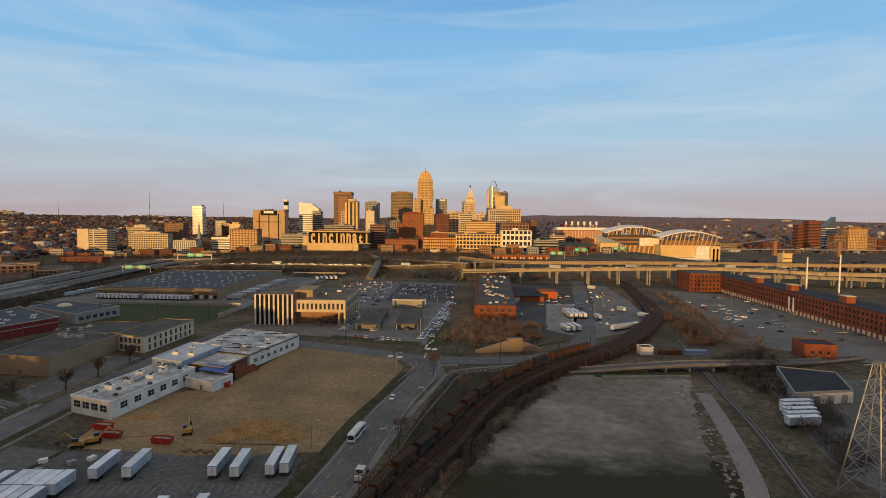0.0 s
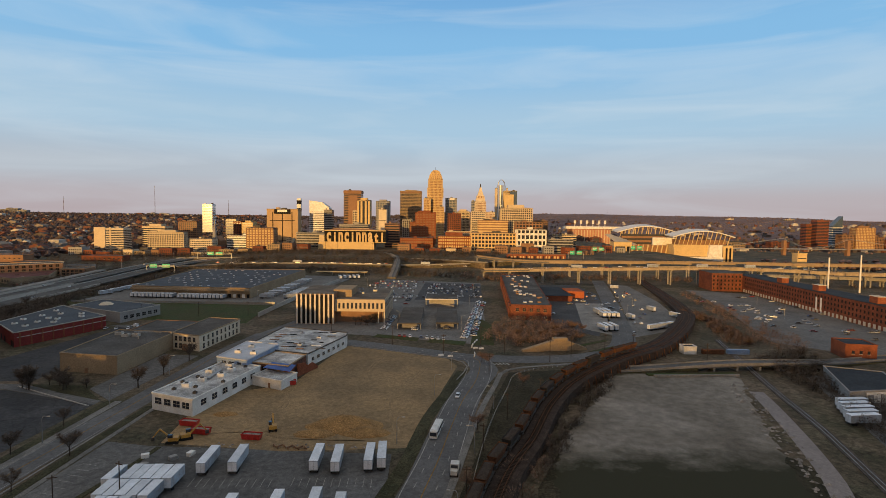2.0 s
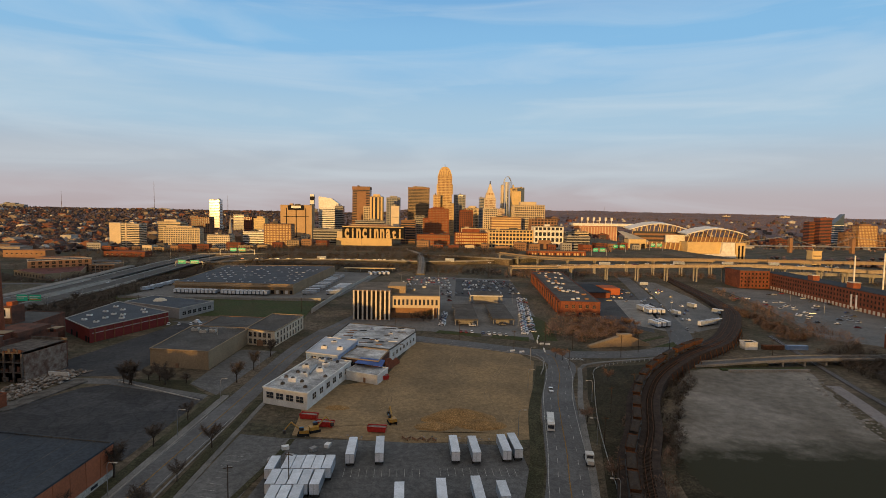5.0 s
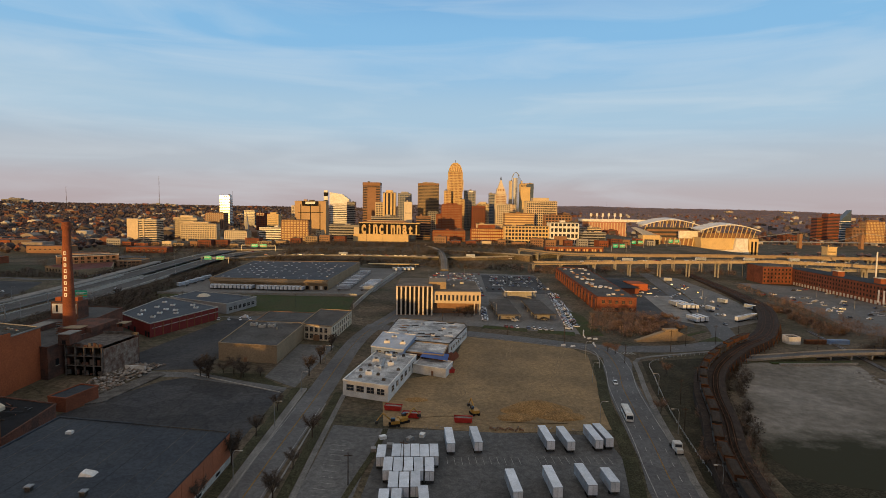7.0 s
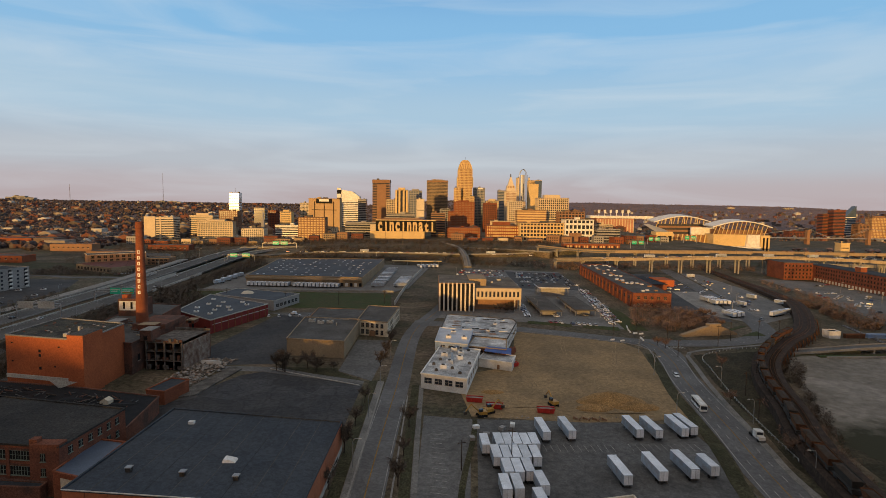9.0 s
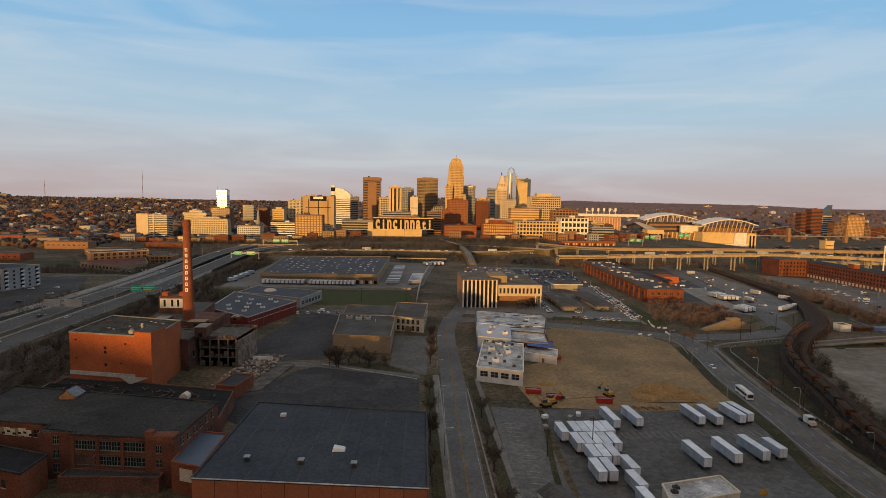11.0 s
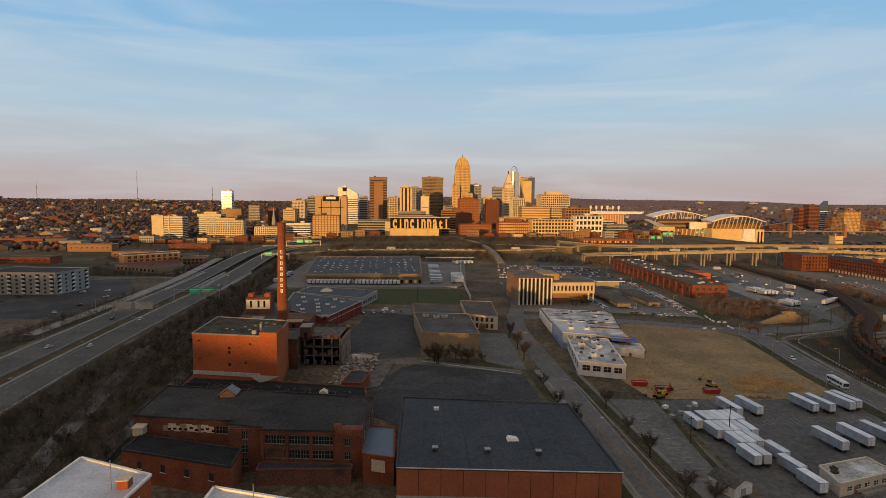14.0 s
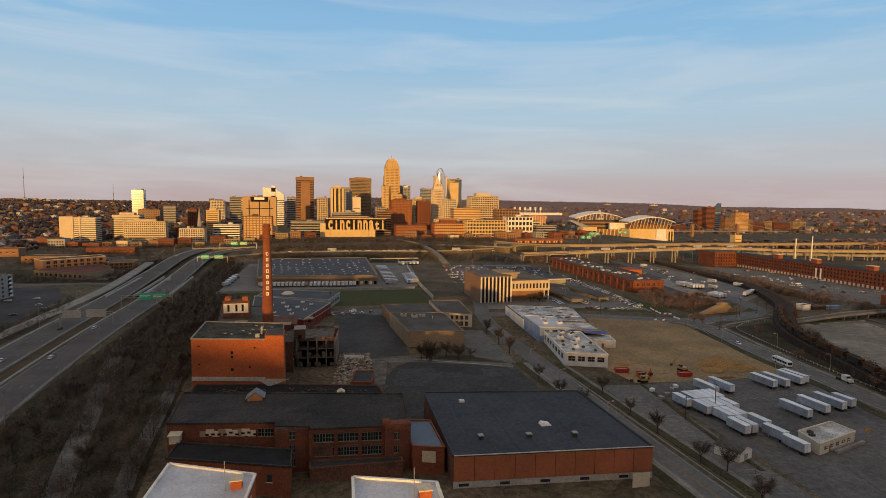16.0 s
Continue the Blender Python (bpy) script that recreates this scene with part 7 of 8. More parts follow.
wall_windows(b, (-133.5, 237), (-142.5, 192), 2.6, 7, 3.2, 2.2, GLASS, CREAM, 2)
roof_units(b, [(-130, 207), (-125, 214), (-132, 219), (-124, 222), (-127, 228), (-133, 200)], 6.3, WHITE, 1.5, 1.5)
roof_units(b, [(-136, 196), (-129, 199), (-121, 206), (-134, 212), (-120, 228), (-129, 233), (-137, 205), (-126, 192)], 6.3, ROOF_GREY, 0.7, 0.8)
part("duct", Geo().box(-129, 209, 6.3, -127.8, 222, 7.2), STEEL, b)
b = block("blue_building", "faded blue block with white roof plant", [(-136, 237), (-120, 231), (-115, 262), (-133, 268)], 0, 8.6, BLUE_PAINT, ROOF_WHITE, ROOF_WHITE, at=(1.1, 4.2))
roof_units(b, [(-129, 245), (-126, 255), (-121, 243)], 8.7, WHITE, 1.4, 1.3)
wall_windows(b, (-136, 237), (-120, 231), 6.0, 3, 2.4, 1.4, GLASS, WHITE)
b = block("half_cleared_hall", "half demolished brick hall with torn openings", [(-119.5, 236), (-101, 230), (-98, 250), (-114.5, 256)], 0, 6.4, BRICK_DARK, ROOF_PATCHED, TAN, at=(1.1, 4.5))
wall_windows(b, (-119.5, 236), (-101, 230), 3.0, 5, 2.2, 2.2, BLACK, TAN)
part("tarp", Geo().add([(-112, 229, 6.1), (-99, 226, 5.2), (-98, 232, 6.7), (-110, 236, 6.8)], [(0, 1, 2, 3)]), TARP, b, "blue tarpaulin")
b = block("white_annex", "low white annex with a wooden door", [(-115, 224), (-100, 216.5), (-96.5, 229), (-111, 236)], 0, 3.8, WHITE, ROOF_PATCHED, WHITE, at=(1.1, 4))
part("door", Geo().box(-0.6, -0.1, 0, 0.6, 0.2, 2.2), BROWN_WALL, b, m=pose(-106, 219.6, 0.1, 0, 0, -26))
b = block("long_white_hall", "long white-walled hall with a pale patched roof", [(-133, 268), (-114.5, 256.5), (-97.5, 250.5), (-86, 292), (-87, 300), (-128, 314)], 0, 6.5, WHITE, ROOF_PATCHED, ROOF_GREY, at=(1.2, 5.4))
for i in range(26):
    x, y = rng.uniform(-124, -94), rng.uniform(260, 300)
    part("roof_slot", Geo().box(x - rng.uniform(0.8, 3), y - 0.5, 6.6, x + rng.uniform(0.8, 3), y + rng.uniform(0.3, 0.9), 6.9), (BLACK, BROWN_WALL, ROOF_GREY, WHITE)[i % 4], b)
roof_units(b, [(-120, 272), (-106, 268), (-100, 285), (-112, 296)], 6.6, ROOF_WHITE, 1.2, 0.9)
wall_windows(b, (-97.5, 250.5), (-86, 292), 2.4, 7, 2.4, 1.6, GLASS, CREAM)
b = thing("broken_wall", "broken remnant of a brick wall", "wall", -96.9, 240.4, 0, 70)
part("wall", Geo().add([(0, 0, -0.3), (16, 0, -0.3), (16, 0.6, -0.3), (0, 0.6, -0.3), (0, 0, 6), (5, 0, 5.4), (8, 0, 3.2), (12, 0, 3.8), (16, 0, 1.2), (0, 0.6, 6), (5, 0.6, 5.4), (8, 0.6, 3.2), (12, 0.6, 3.8), (16, 0.6, 1.2)],
     [(0, 1, 8, 7, 6, 5, 4), (2, 3, 9, 10, 11, 12, 13), (1, 2, 13, 8), (3, 0, 4, 9), (4, 5, 10, 9), (5, 6, 11, 10), (6, 7, 12, 11), (7, 8, 13, 12)]), BRICK, b)


for k, pts in enumerate(([(-112, 178), (-100, 186), (-92, 200), (-95, 222), (-88, 250)], [(-86, 180), (-70, 190), (-62, 215), (-66, 250), (-60, 285)], [(-118, 172), (-98, 176), (-80, 171), (-55, 170)], [(-46, 178), (-52, 210), (-42, 245), (-34, 270)])):
    for off in (-0.9, 0.9):
        ribbon("tyre_track_%s%s" % ("abcd"[k], "lr"[off > 0]), [(p[0] + off, p[1]) for p in smooth_line(pts, 3)], 0.55, 0.065, DIRT_TRACK, "tyre track worn into the dirt", "track")


# construction plant
def skip_bin(x, y, turn):
    s = thing("dumpster", "red steel roll-off dumpster", "dumpster", x, y, 0.05, turn, "dumpsters")
    part("tub", Geo().add([(-3, -1.1, 0.15), (3, -1.1, 0.15), (3, 1.1, 0.15), (-3, 1.1, 0.15), (-3.3, -1.25, 1.9), (3.3, -1.25, 1.9), (3.3, 1.25, 1.9), (-3.3, 1.25, 1.9)],
         [(3, 2, 1, 0), (0, 1, 5, 4), (1, 2, 6, 5), (2, 3, 7, 6), (3, 0, 4, 7)]), RED_PAINT, s)
    part("rim", Geo().box(-3.4, -1.35, 1.8, 3.4, -1.2, 2.0).box(-3.4, 1.2, 1.8, 3.4, 1.35, 2.0), RED_PAINT, s)
    part("load", Geo().add([(-3.1, -1.15, 1.5), (3.1, -1.15, 1.5), (3.1, 1.15, 1.5), (-3.1, 1.15, 1.5), (0.5, 0, 2.1)], [(0, 1, 4), (1, 2, 4), (2, 3, 4), (3, 0, 4)]), ROCK, s)
    for i in range(5):
        part("rib", Geo().box(-2.6 + i * 1.3, -1.3, 0.2, -2.45 + i * 1.3, -1.12, 1.85), RED_PAINT, s)


for x, y, r in ((-112.4, 174.6, -8), (-93.6, 170.6, -6), (-97.9, 228.1, 20), (-119.5, 181.5, -10)):
    skip_bin(x, y, r)


def excavator(x, y, turn, paint=YELLOW):
    e = thing("excavator", "yellow tracked excavator on bare dirt", "excavator", x, y, 0.05, turn, "excavators")
    for s in (-1.1, 1.1):
        part("track", Geo().box(s - 0.3, -1.9, 0, s + 0.3, 1.9, 0.8), RUBBER, e)
    part("house", Geo().box(-1.3, -1.8, 0.9, 1.3, 1.2, 2.0), paint, e)
    part("cab", Geo().box(-1.3, -0.2, 2.0, -0.3, 1.3, 3.0), GLASS, e)
    part("boom", Geo().tube((0.3, 1.0, 1.8), (0.3, 4.0, 4.6), 0.3, 0.25, 6), paint, e)
    part("arm", Geo().tube((0.3, 4.0, 4.6), (0.3, 6.2, 1.9), 0.24, 0.16, 6), paint, e)
    part("bucket", Geo().box(-0.2, 5.7, 0.9, 0.8, 6.7, 1.9), DARK_STEEL, e)


excavator(-118, 167, 100)
excavator(-115, 170, -60)
excavator(-89, 178, 20)
for x, y, r, h in ((-64.9, 183, 10.5, 3.6), (-57, 176.5, 7, 2.0), (-73.8, 175, 6, 1.4), (-111.2, 192.4, 4, 0.9)):
    g, n = Geo(), 18
    rr = random.Random(int(r * 10))
    for k in range(5):
        for i in range(n):
            a, q = 2 * math.pi * i / n, r * (1 - k / 4.6) * rr.uniform(0.86, 1.1)
            g.v.append((q * math.cos(a) * 1.3, q * math.sin(a) * 0.7, h * (k / 4) ** 0.8 - (0.2 if k == 0 else 0) + rr.uniform(-0.1, 0.1)))
    g.f = [(k * n + i, k * n + (i + 1) % n, (k + 1) * n + (i + 1) % n, (k + 1) * n + i) for k in range(4) for i in range(n)] + [tuple(4 * n + i for i in range(n))]
    tagged(part("clay_mound", g, DIRT_BRIGHT, m=pose(x, y, 0.05)), "low heap of orange-brown clay", "heap", "dirt heaps")
rng = random.Random(41)
for i in range(46):
    s = rng.uniform(0.25, 0.7)
    bld = part("boulder", rock_mesh[i % 4], None, m=pose(rng.uniform(-118, -48), rng.choice((165.5, 166, 164.5)) + rng.uniform(-1, 1), 0.05, 0, 0, rng.uniform(0, 360)))
    bld.scale = (s, s, s)
    tagged(bld, "broken concrete lump at the edge of the site", "rubble", "site rubble")
for i, (x, y) in enumerate(((-118, 150), (-121, 156), (-112, 155), (-108, 158), (-123, 147))):
    c = thing("junk_pallet", "stack of pale pallets and scrap", "pallets", x, y, 0.05, i * 25, "yard clutter")
    for k in range(3):
        part("layer", Geo().box(-1.1, -0.8, k * 0.4, 1.1, 0.8, k * 0.4 + 0.34), WHITE if i % 2 else GREY_WALL, c)

# small white building and shed in the yard
b = block("yard_office", "small cream flat-roofed yard office", [(-105, 92.4), (-84.4, 97.6), (-84.8, 106), (-103, 102)], 0, 3.6, CREAM, ROOF_PATCHED, CREAM)
roof_units(b, [(-101.6, 98.2), (-100.2, 100.2)], 3.7, DARK_STEEL, 0.8, 0.7)
part("door", Geo().box(-0.6, -0.1, 0, 0.6, 0.2, 2.1), BROWN_WALL, b, m=pose(-99, 93.9, 0.05, 0, 0, 14))
wall_windows(b, (-105, 92.4), (-84.4, 97.6), 1.3, 5, 1.6, 1.1, GLASS, WHITE)
part("loading_ramp", Geo().box(-8, -4.5, 0, 9, -3.4, 1.0), CONCRETE, b, m=pose(-91.5, 98.1, 0.0, 0, 0, 14))
b = thing("garden_shed", "grey gabled shed with pale walls", "shed", -132, 98.5, 0, 20)
part("walls", Geo().gable(-3.6, -4, 3.6, 4, -0.1, 3.0, 4.4), WHITE, b)
part("roof", Geo().add([(-4, -4.3, 2.95), (0, -4.3, 4.6), (4, -4.3, 2.95), (-4, 4.3, 2.95), (0, 4.3, 4.6), (4, 4.3, 2.95)], [(0, 1, 4, 3), (1, 2, 5, 4)]), ROOF_GREY, b)
part("door", Geo().box(-1, -4.06, 0, 1, -4, 2.2), GREY_WALL, b)
s = thing("yellow_notice", "yellow notice board on a post", "sign", -77, 99, 0)
part("post", Geo().tube((0, 0, 0), (0, 0, 2.2), 0.08), STEEL, s)
part("board", Geo().box(-1.2, -0.05, 2.2, 1.2, 0.05, 3.6), YELLOW, s)

HALL_ROOF = mat("blue_black_roof", (0.043, 0.051, 0.063), 0.85, scale=0.06, stain=(0.056, 0.064, 0.075), vary=0.2, patch=0.1)
# big flat-roofed hall
FH = [(-223.6, 98.5), (-165.8, 92), (-164.8, 139), (-221.5, 149)]
b = block("flat_hall", "rust-red panelled hall with a broad dark flat roof", FH, 0, 9, BRICK_DARK, HALL_ROOF, HALL_ROOF)
part("edge_flashing", Geo().strip([(FH[0][0], FH[0][1] - 0.3, 9.3), (FH[1][0] + 0.3, FH[1][1] - 0.3, 9.3)], 0.12, 0.0, 0.25), WHITE, b, "thin white roof flashing")


def panel_wall(parent, a, c, z0, z1, n, material, base):
    dx, dy = c[0] - a[0], c[1] - a[1]
    L, ang = math.hypot(dx, dy), math.degrees(math.atan2(c[1] - a[1], c[0] - a[0]))
    w = L / n
    pan = Geo().box(-w / 2 + 0.09, -0.16, z0, w / 2 - 0.09, 0.05, z1).mesh("wall_panel", material)
    low = Geo().box(-w / 2, -0.24, 0, w / 2, 0.05, z0 - 0.1).mesh("base_panel", base)
    for i in range(n):
        u = (i + 0.5) / n
        part("wall_panel", pan, None, parent, m=pose(a[0] + dx * u, a[1] + dy * u, 0, 0, 0, ang))
        q = part("base_panel", low, None, parent, m=pose(a[0] + dx * u, a[1] + dy * u, 0, 0, 0, ang))
        if i % 2 == 0:
            part("base_window", Geo().box(-1.4, -0.3, 0.5, 1.4, -0.2, 1.3), GLASS, q)


panel_wall(b, FH[0], FH[1], 1.9, 8.9, 10, RUST_PANEL, PALE_CONCRETE)
panel_wall(b, FH[1], FH[2], 1.9, 8.9, 8, RUST_PANEL, PALE_CONCRETE)
part("roller_door", Geo().box(-2.6, -0.4, 0, 2.6, -0.2, 4.0), CREAM, b, m=pose(-172, 88.2, 0, 0, 0, -2.4))
for x, y in ((-212.9, 107.5), (-198.5, 105.5), (-184.6, 103.5)):
    v = part("roof_vent", Geo().box(x - 0.6, y - 0.6, 9.1, x + 0.6, y + 0.6, 10.2), DARK_STEEL, b)
    part("cowl", Geo().box(x - 0.8, y - 0.8, 10.2, x + 0.8, y + 0.8, 10.45), STEEL, v)
part("hatch", Geo().add([(-191.5, 112, 9.1), (-188, 112, 9.1), (-188, 114.6, 9.1), (-191.5, 114.6, 9.1), (-191.1, 112.2, 10.1), (-188.5, 112.2, 9.6), (-188.5, 114.4, 9.6), (-191.1, 114.4, 10.1)],
     [(0, 1, 5, 4), (1, 2, 6, 5), (2, 3, 7, 6), (3, 0, 4, 7), (4, 5, 6, 7)]), WHITE, b, "white roof hatch")
for i in range(1, 9):
    u = i / 9
    part("roof_seam", Geo().strip([(FH[0][0] + (FH[1][0] - FH[0][0]) * u, FH[0][1] + (FH[1][1] - FH[0][1]) * u + 0.6, 9.12), (FH[3][0] + (FH[2][0] - FH[3][0]) * u, FH[3][1] + (FH[2][1] - FH[3][1]) * u - 0.6, 9.12)], 0.16, 0, 0.03), ROOF_GREY if i % 3 else ROOF_DARK, b)
part("hatch", Geo().box(-211.3, 136.6, 9.1, -209.6, 138, 9.9), WHITE, b)

ROOF_GREY_OLD = mat("old_tar_roof", (0.05, 0.047, 0.044), 0.95, scale=0.09, stain=(0.034, 0.033, 0.032), vary=0.3, patch=0.22)
# brick offices
# Office brick is darkened in its colour for the shadow over the fronts.
OFFICE_BRICK = mat("shaded_office_brick", (0.175, 0.066, 0.04), 0.9, scale=0.2, stain=(0.12, 0.05, 0.034), vary=0.25)
OF = [(-303, 135.5), (-272, 129.5), (-272, 127), (-262, 124.5), (-262, 123), (-233.5, 119.5), (-231.5, 146), (-304, 162)]
b = block("brick_offices", "three-storey red-brown brick offices with steel windows", OF, 0, 13, OFFICE_BRICK, ROOF_GREY_OLD, ROOF_GREY_OLD, at=(0.2, -7.5))
SASH = mat("pale_green_steel_sash", (0.17, 0.21, 0.17), 0.6, scale=0.5, vary=0.25)
for z in (1.0, 5.0, 9.2):
    wall_windows(b, (-262, 123), (-241, 120.42), z, 3, 5.6, 2.5, BLACK, SASH, 0.3, bars=6)
    part("brick_lintel", Geo().strip([(-261.6, 122.86, z + 2.6), (-241.4, 120.36, z + 2.6)], 0.34, 0.0, 0.45), BRICK_DARK, b)
part("boarded_window", Geo().box(-2.8, -0.14, 0, 2.8, 0.05, 2.5), BRICK_DARK, b, "bricked-up window", pose(-258.6, 122.6, 5.0, 0, 0, -7))
wall_windows(b, (-277.5, 130.6), (-272.3, 129.6), 9.2, 1, 4.4, 2.3, BLACK, SASH, 0.3, bars=4)
for k in range(4):
    part("wall_pier", Geo().box(-0.5, -0.3, 0, 0.5, 0.05, 12.6), OFFICE_BRICK, b, m=pose(-262 + k * 7, 123 - k * 0.86, 0, 0, 0, -7))
rr = random.Random(4)
for k in range(9):
    part("torn_hoarding", Geo().box(-1.1 + rr.uniform(-0.2, 0.1), -0.16 - 0.02 * (k % 2), 9.1 + rr.uniform(0, 0.4), 1.0 + rr.uniform(-0.1, 0.2), -0.03, 11.3 + rr.uniform(-0.5, 0.4)), CREAM if k % 3 else TAN, b, "torn white wall panel", pose(-292.5 + k * 1.7, 133.4 - k * 0.33, 0, 0, 0, -11))
    part("hoarding_tear", Geo().box(-0.5, -0.24, 9.9, 0.5, -0.19, 10.5), BLACK, b, "", pose(-291.6 + k * 1.7, 133.2 - k * 0.33, rr.uniform(-0.4, 0.4), 0, 0, -11))
part("roof_hut", Geo().box(-301.6, 131.6, 8.5, -298.8, 135.4, 10.8).box(-302, 131.3, 10.8, -298.5, 135.4, 11.0), CREAM, b, "small cream stair hut")
for z in (2.0, 6.0, 10.0):
    wall_windows(b, (-272, 124.3), (-262.5, 124.3), z, 1, 1.4, 2.4, BLACK, SASH, 2, bars=2)
    wall_windows(b, (-233.5, 119.5), (-231.5, 146), z, 6, 1.6, 2.0, BLACK, SASH, 2, bars=2)
    wall_windows(b, (-241, 119.3), (-234.2, 119.3), z - 0.6, 1, 1.3, 2.2, BLACK, SASH, 2, bars=2)
part("stair_tower", Geo().box(-272, 124.3, -0.3, -262.5, 132, 13.05), OFFICE_BRICK, b)
part("stair_roof", Geo().box(-271.6, 124.7, 13.05, -262.9, 133, 13.2), ROOF_GREY_OLD, b)
part("chimney", Geo().box(-241.5, 120, 13, -239.5, 122, 15.0), OFFICE_BRICK, b)
part("corner_pier", Geo().box(-241, 119.3, 0, -233.4, 122.6, 14.0), OFFICE_BRICK, b)
q = part("roof_lantern", Geo().gable(-282.2, 149.5, -277.4, 154.5, 13.1, 14.0, 15.8), BROWN_WALL, b, "weathered roof lantern")
part("lantern_roof", Geo().add([(-282.9, 149.2, 13.8), (-279.8, 149.2, 16.1), (-276.8, 149.2, 14.0), (-282.9, 154.8, 13.7), (-279.8, 154.8, 15.9), (-276.8, 154.8, 13.9)], [(0, 1, 4, 3), (1, 2, 5, 4)]), mat("blue_grey_sheet", (0.17, 0.19, 0.22), 0.7, scale=0.4, vary=0.2), q)
b = block("low_black_wing", "low brick wing with a black tar roof", [(-299, 124.5), (-267, 113), (-267, 103), (-300, 115)], 0, 8.4, BRICK, mat("tar_roof", (0.022, 0.022, 0.024), 0.9, scale=0.2, vary=0.3), ROOF_GREY_OLD)
wall_windows(b, (-300, 115), (-267, 103), 4, 4, 1.4, 2)
b = block("link_shed", "small brick link with a blue-grey metal roof", [(-233, 128), (-224.3, 126), (-224.3, 106), (-233, 109)], 0, 8.0, BRICK, mat("blue_metal_roof", (0.07, 0.10, 0.15), 0.5, scale=0.2, vary=0.15))
part("loading_door", Geo().box(-2, -0.12, 0, 2, 0.1, 3.4), CREAM, b, m=pose(-228.6, 107.5, 3.6, 0, 0, -19))
for nm, poly, z in (("white_roof_hall", [(-290.5, 80), (-272.5, 71.5), (-275.5, 40), (-293, 46)], 23.0), ("white_roof_hall", [(-254.2, 54), (-240, 49), (-241.5, 20), (-256, 24)], 29.4)):
    b = block(nm, "orange brick hall with a white roof and cream parapet", poly, 0, z, BRICK_ORANGE, ROOF_WHITE, WHITE)
    for f in range(4):
        wall_windows(b, poly[2], poly[1], z - 4.6 - f * 4.6, 5, 1.5, 2.8, CREAM, WHITE)
    q = part("roof_chimney", Geo().box(-1, -1, 0, 1, 1, 1.8), BRICK_ORANGE, b, m=pose(poly[1][0] - 3, poly[1][1] - 4, z))
    part("cap", Geo().box(-1.2, -1.2, 1.8, 1.2, 1.2, 2.0), CREAM, q)
    part("aerial", Geo().tube((poly[1][0] - 5, poly[1][1] - 5, z), (poly[1][0] - 5, poly[1][1] - 5, z + 6), 0.08), STEEL, b)
b = block("yard_sheds", "low dark sheds in the brewery yard", [(-262, 118), (-236, 115), (-236, 112.5), (-254, 113.5), (-262, 113.5)], 0, 4, BRICK_DARK, ROOF_DARK, at=(-0.1, -4.1))

# windowless brick block and brewery ruins
BB = [(-306, 184), (-270, 176), (-271, 206), (-306, 216)]
b = block("brick_block", "tall windowless orange brick block", BB, 0, 22.5, BRICK_ORANGE, mat("mossy_roof", (0.075, 0.07, 0.055), 0.95, scale=0.2, stain=(0.035, 0.034, 0.03), vary=0.4, patch=0.25), CONCRETE, at=(-3.0, 8))
part("corner_tower", Geo().prism([(-277, 177.2), (-269.6, 175.4), (-269.6, 188), (-277, 189)], -0.3, 24.4), BRICK_ORANGE, b)
part("corner_cap", Geo().prism([(-276.6, 177.8), (-270, 176.2), (-270, 187.6), (-276.6, 188.6)], 24.4, 24.6), ROOF_GREY, b)
for x, z in ((-303, 19.5), (-281, 19), (-303, 12), (-283, 11)):
    part("tie_plate", Geo().box(-0.35, -0.2, 0, 0.35, 0.05, 0.5), BLACK, b, m=pose(x, 184 - (x + 306) * 0.222 - 0.05, z, 0, 0, -12.5))
for k in range(26):
    u, v = rng.random(), rng.random()
    part("roof_debris", Geo().box(-0.5, -0.3, 0, 0.5, 0.3, 0.3), (GREY_WALL, BRICK_DARK, ROOF_GREY)[k % 3], b, m=pose(-303 + 28 * u, 186 - 5 * u + 24 * v, 22.62, 0, 0, rng.uniform(0, 180)))
part("stone_base", Geo().strip([(-306, 183.9), (-270, 175.9)], 0.5, 5.4, 7.0), PALE_CONCRETE, b, "pale stone course")
for z in (16.6, 14.8, 9.6):
    part("small_window", Geo().box(-0.5, -0.12, 0, 0.5, 0.1, 1.1), BLACK, b, m=pose(-290, 180.4, z, 0, 0, -12.5))
part("roof_pot", Geo().tube((-279, 188, 22.5), (-279, 188, 25.5), 0.5), PALE_CONCRETE, b)
part("roof_pot", Geo().box(-281, 181, 22.6, -279.4, 182.6, 24.1), PALE_CONCRETE, b)
b = block("brewery_low_roof", "low sooty brick range with collapsed black roof", [(-308, 161), (-232, 138.5), (-236, 168), (-268, 176.5), (-306, 184)], 0, 6, BRICK_DARK, BLACK, BRICK_DARK)
for k, mt in enumerate((DARK_STEEL, BARK, ROOF_GREY, BRICK_DARK)):
    g = Geo()
    for i in range(30):
        x = rng.uniform(-302, -240)
        y = 163 - (x + 270) * 0.24 + rng.uniform(-6, 8)
        a, r, w_ = rng.uniform(0, 6.28), rng.uniform(0.4, 2.4), rng.uniform(0.12, 0.5)
        g.strip([(x - r * math.cos(a), y - r * math.sin(a), 6.1 + rng.uniform(0, 0.5)), (x + r * math.cos(a), y + r * math.sin(a), 6.1 + rng.uniform(0, 0.9))], w_, 0, rng.uniform(0.1, 0.35))
    tagged(part("fallen_timber", g, mt, b, "fallen joists and sheets"), kind="stuff")
part("shack", Geo().gable(-252.4, 160, -249.4, 163, 6.1, 7.4, 8.3), CREAM, b)
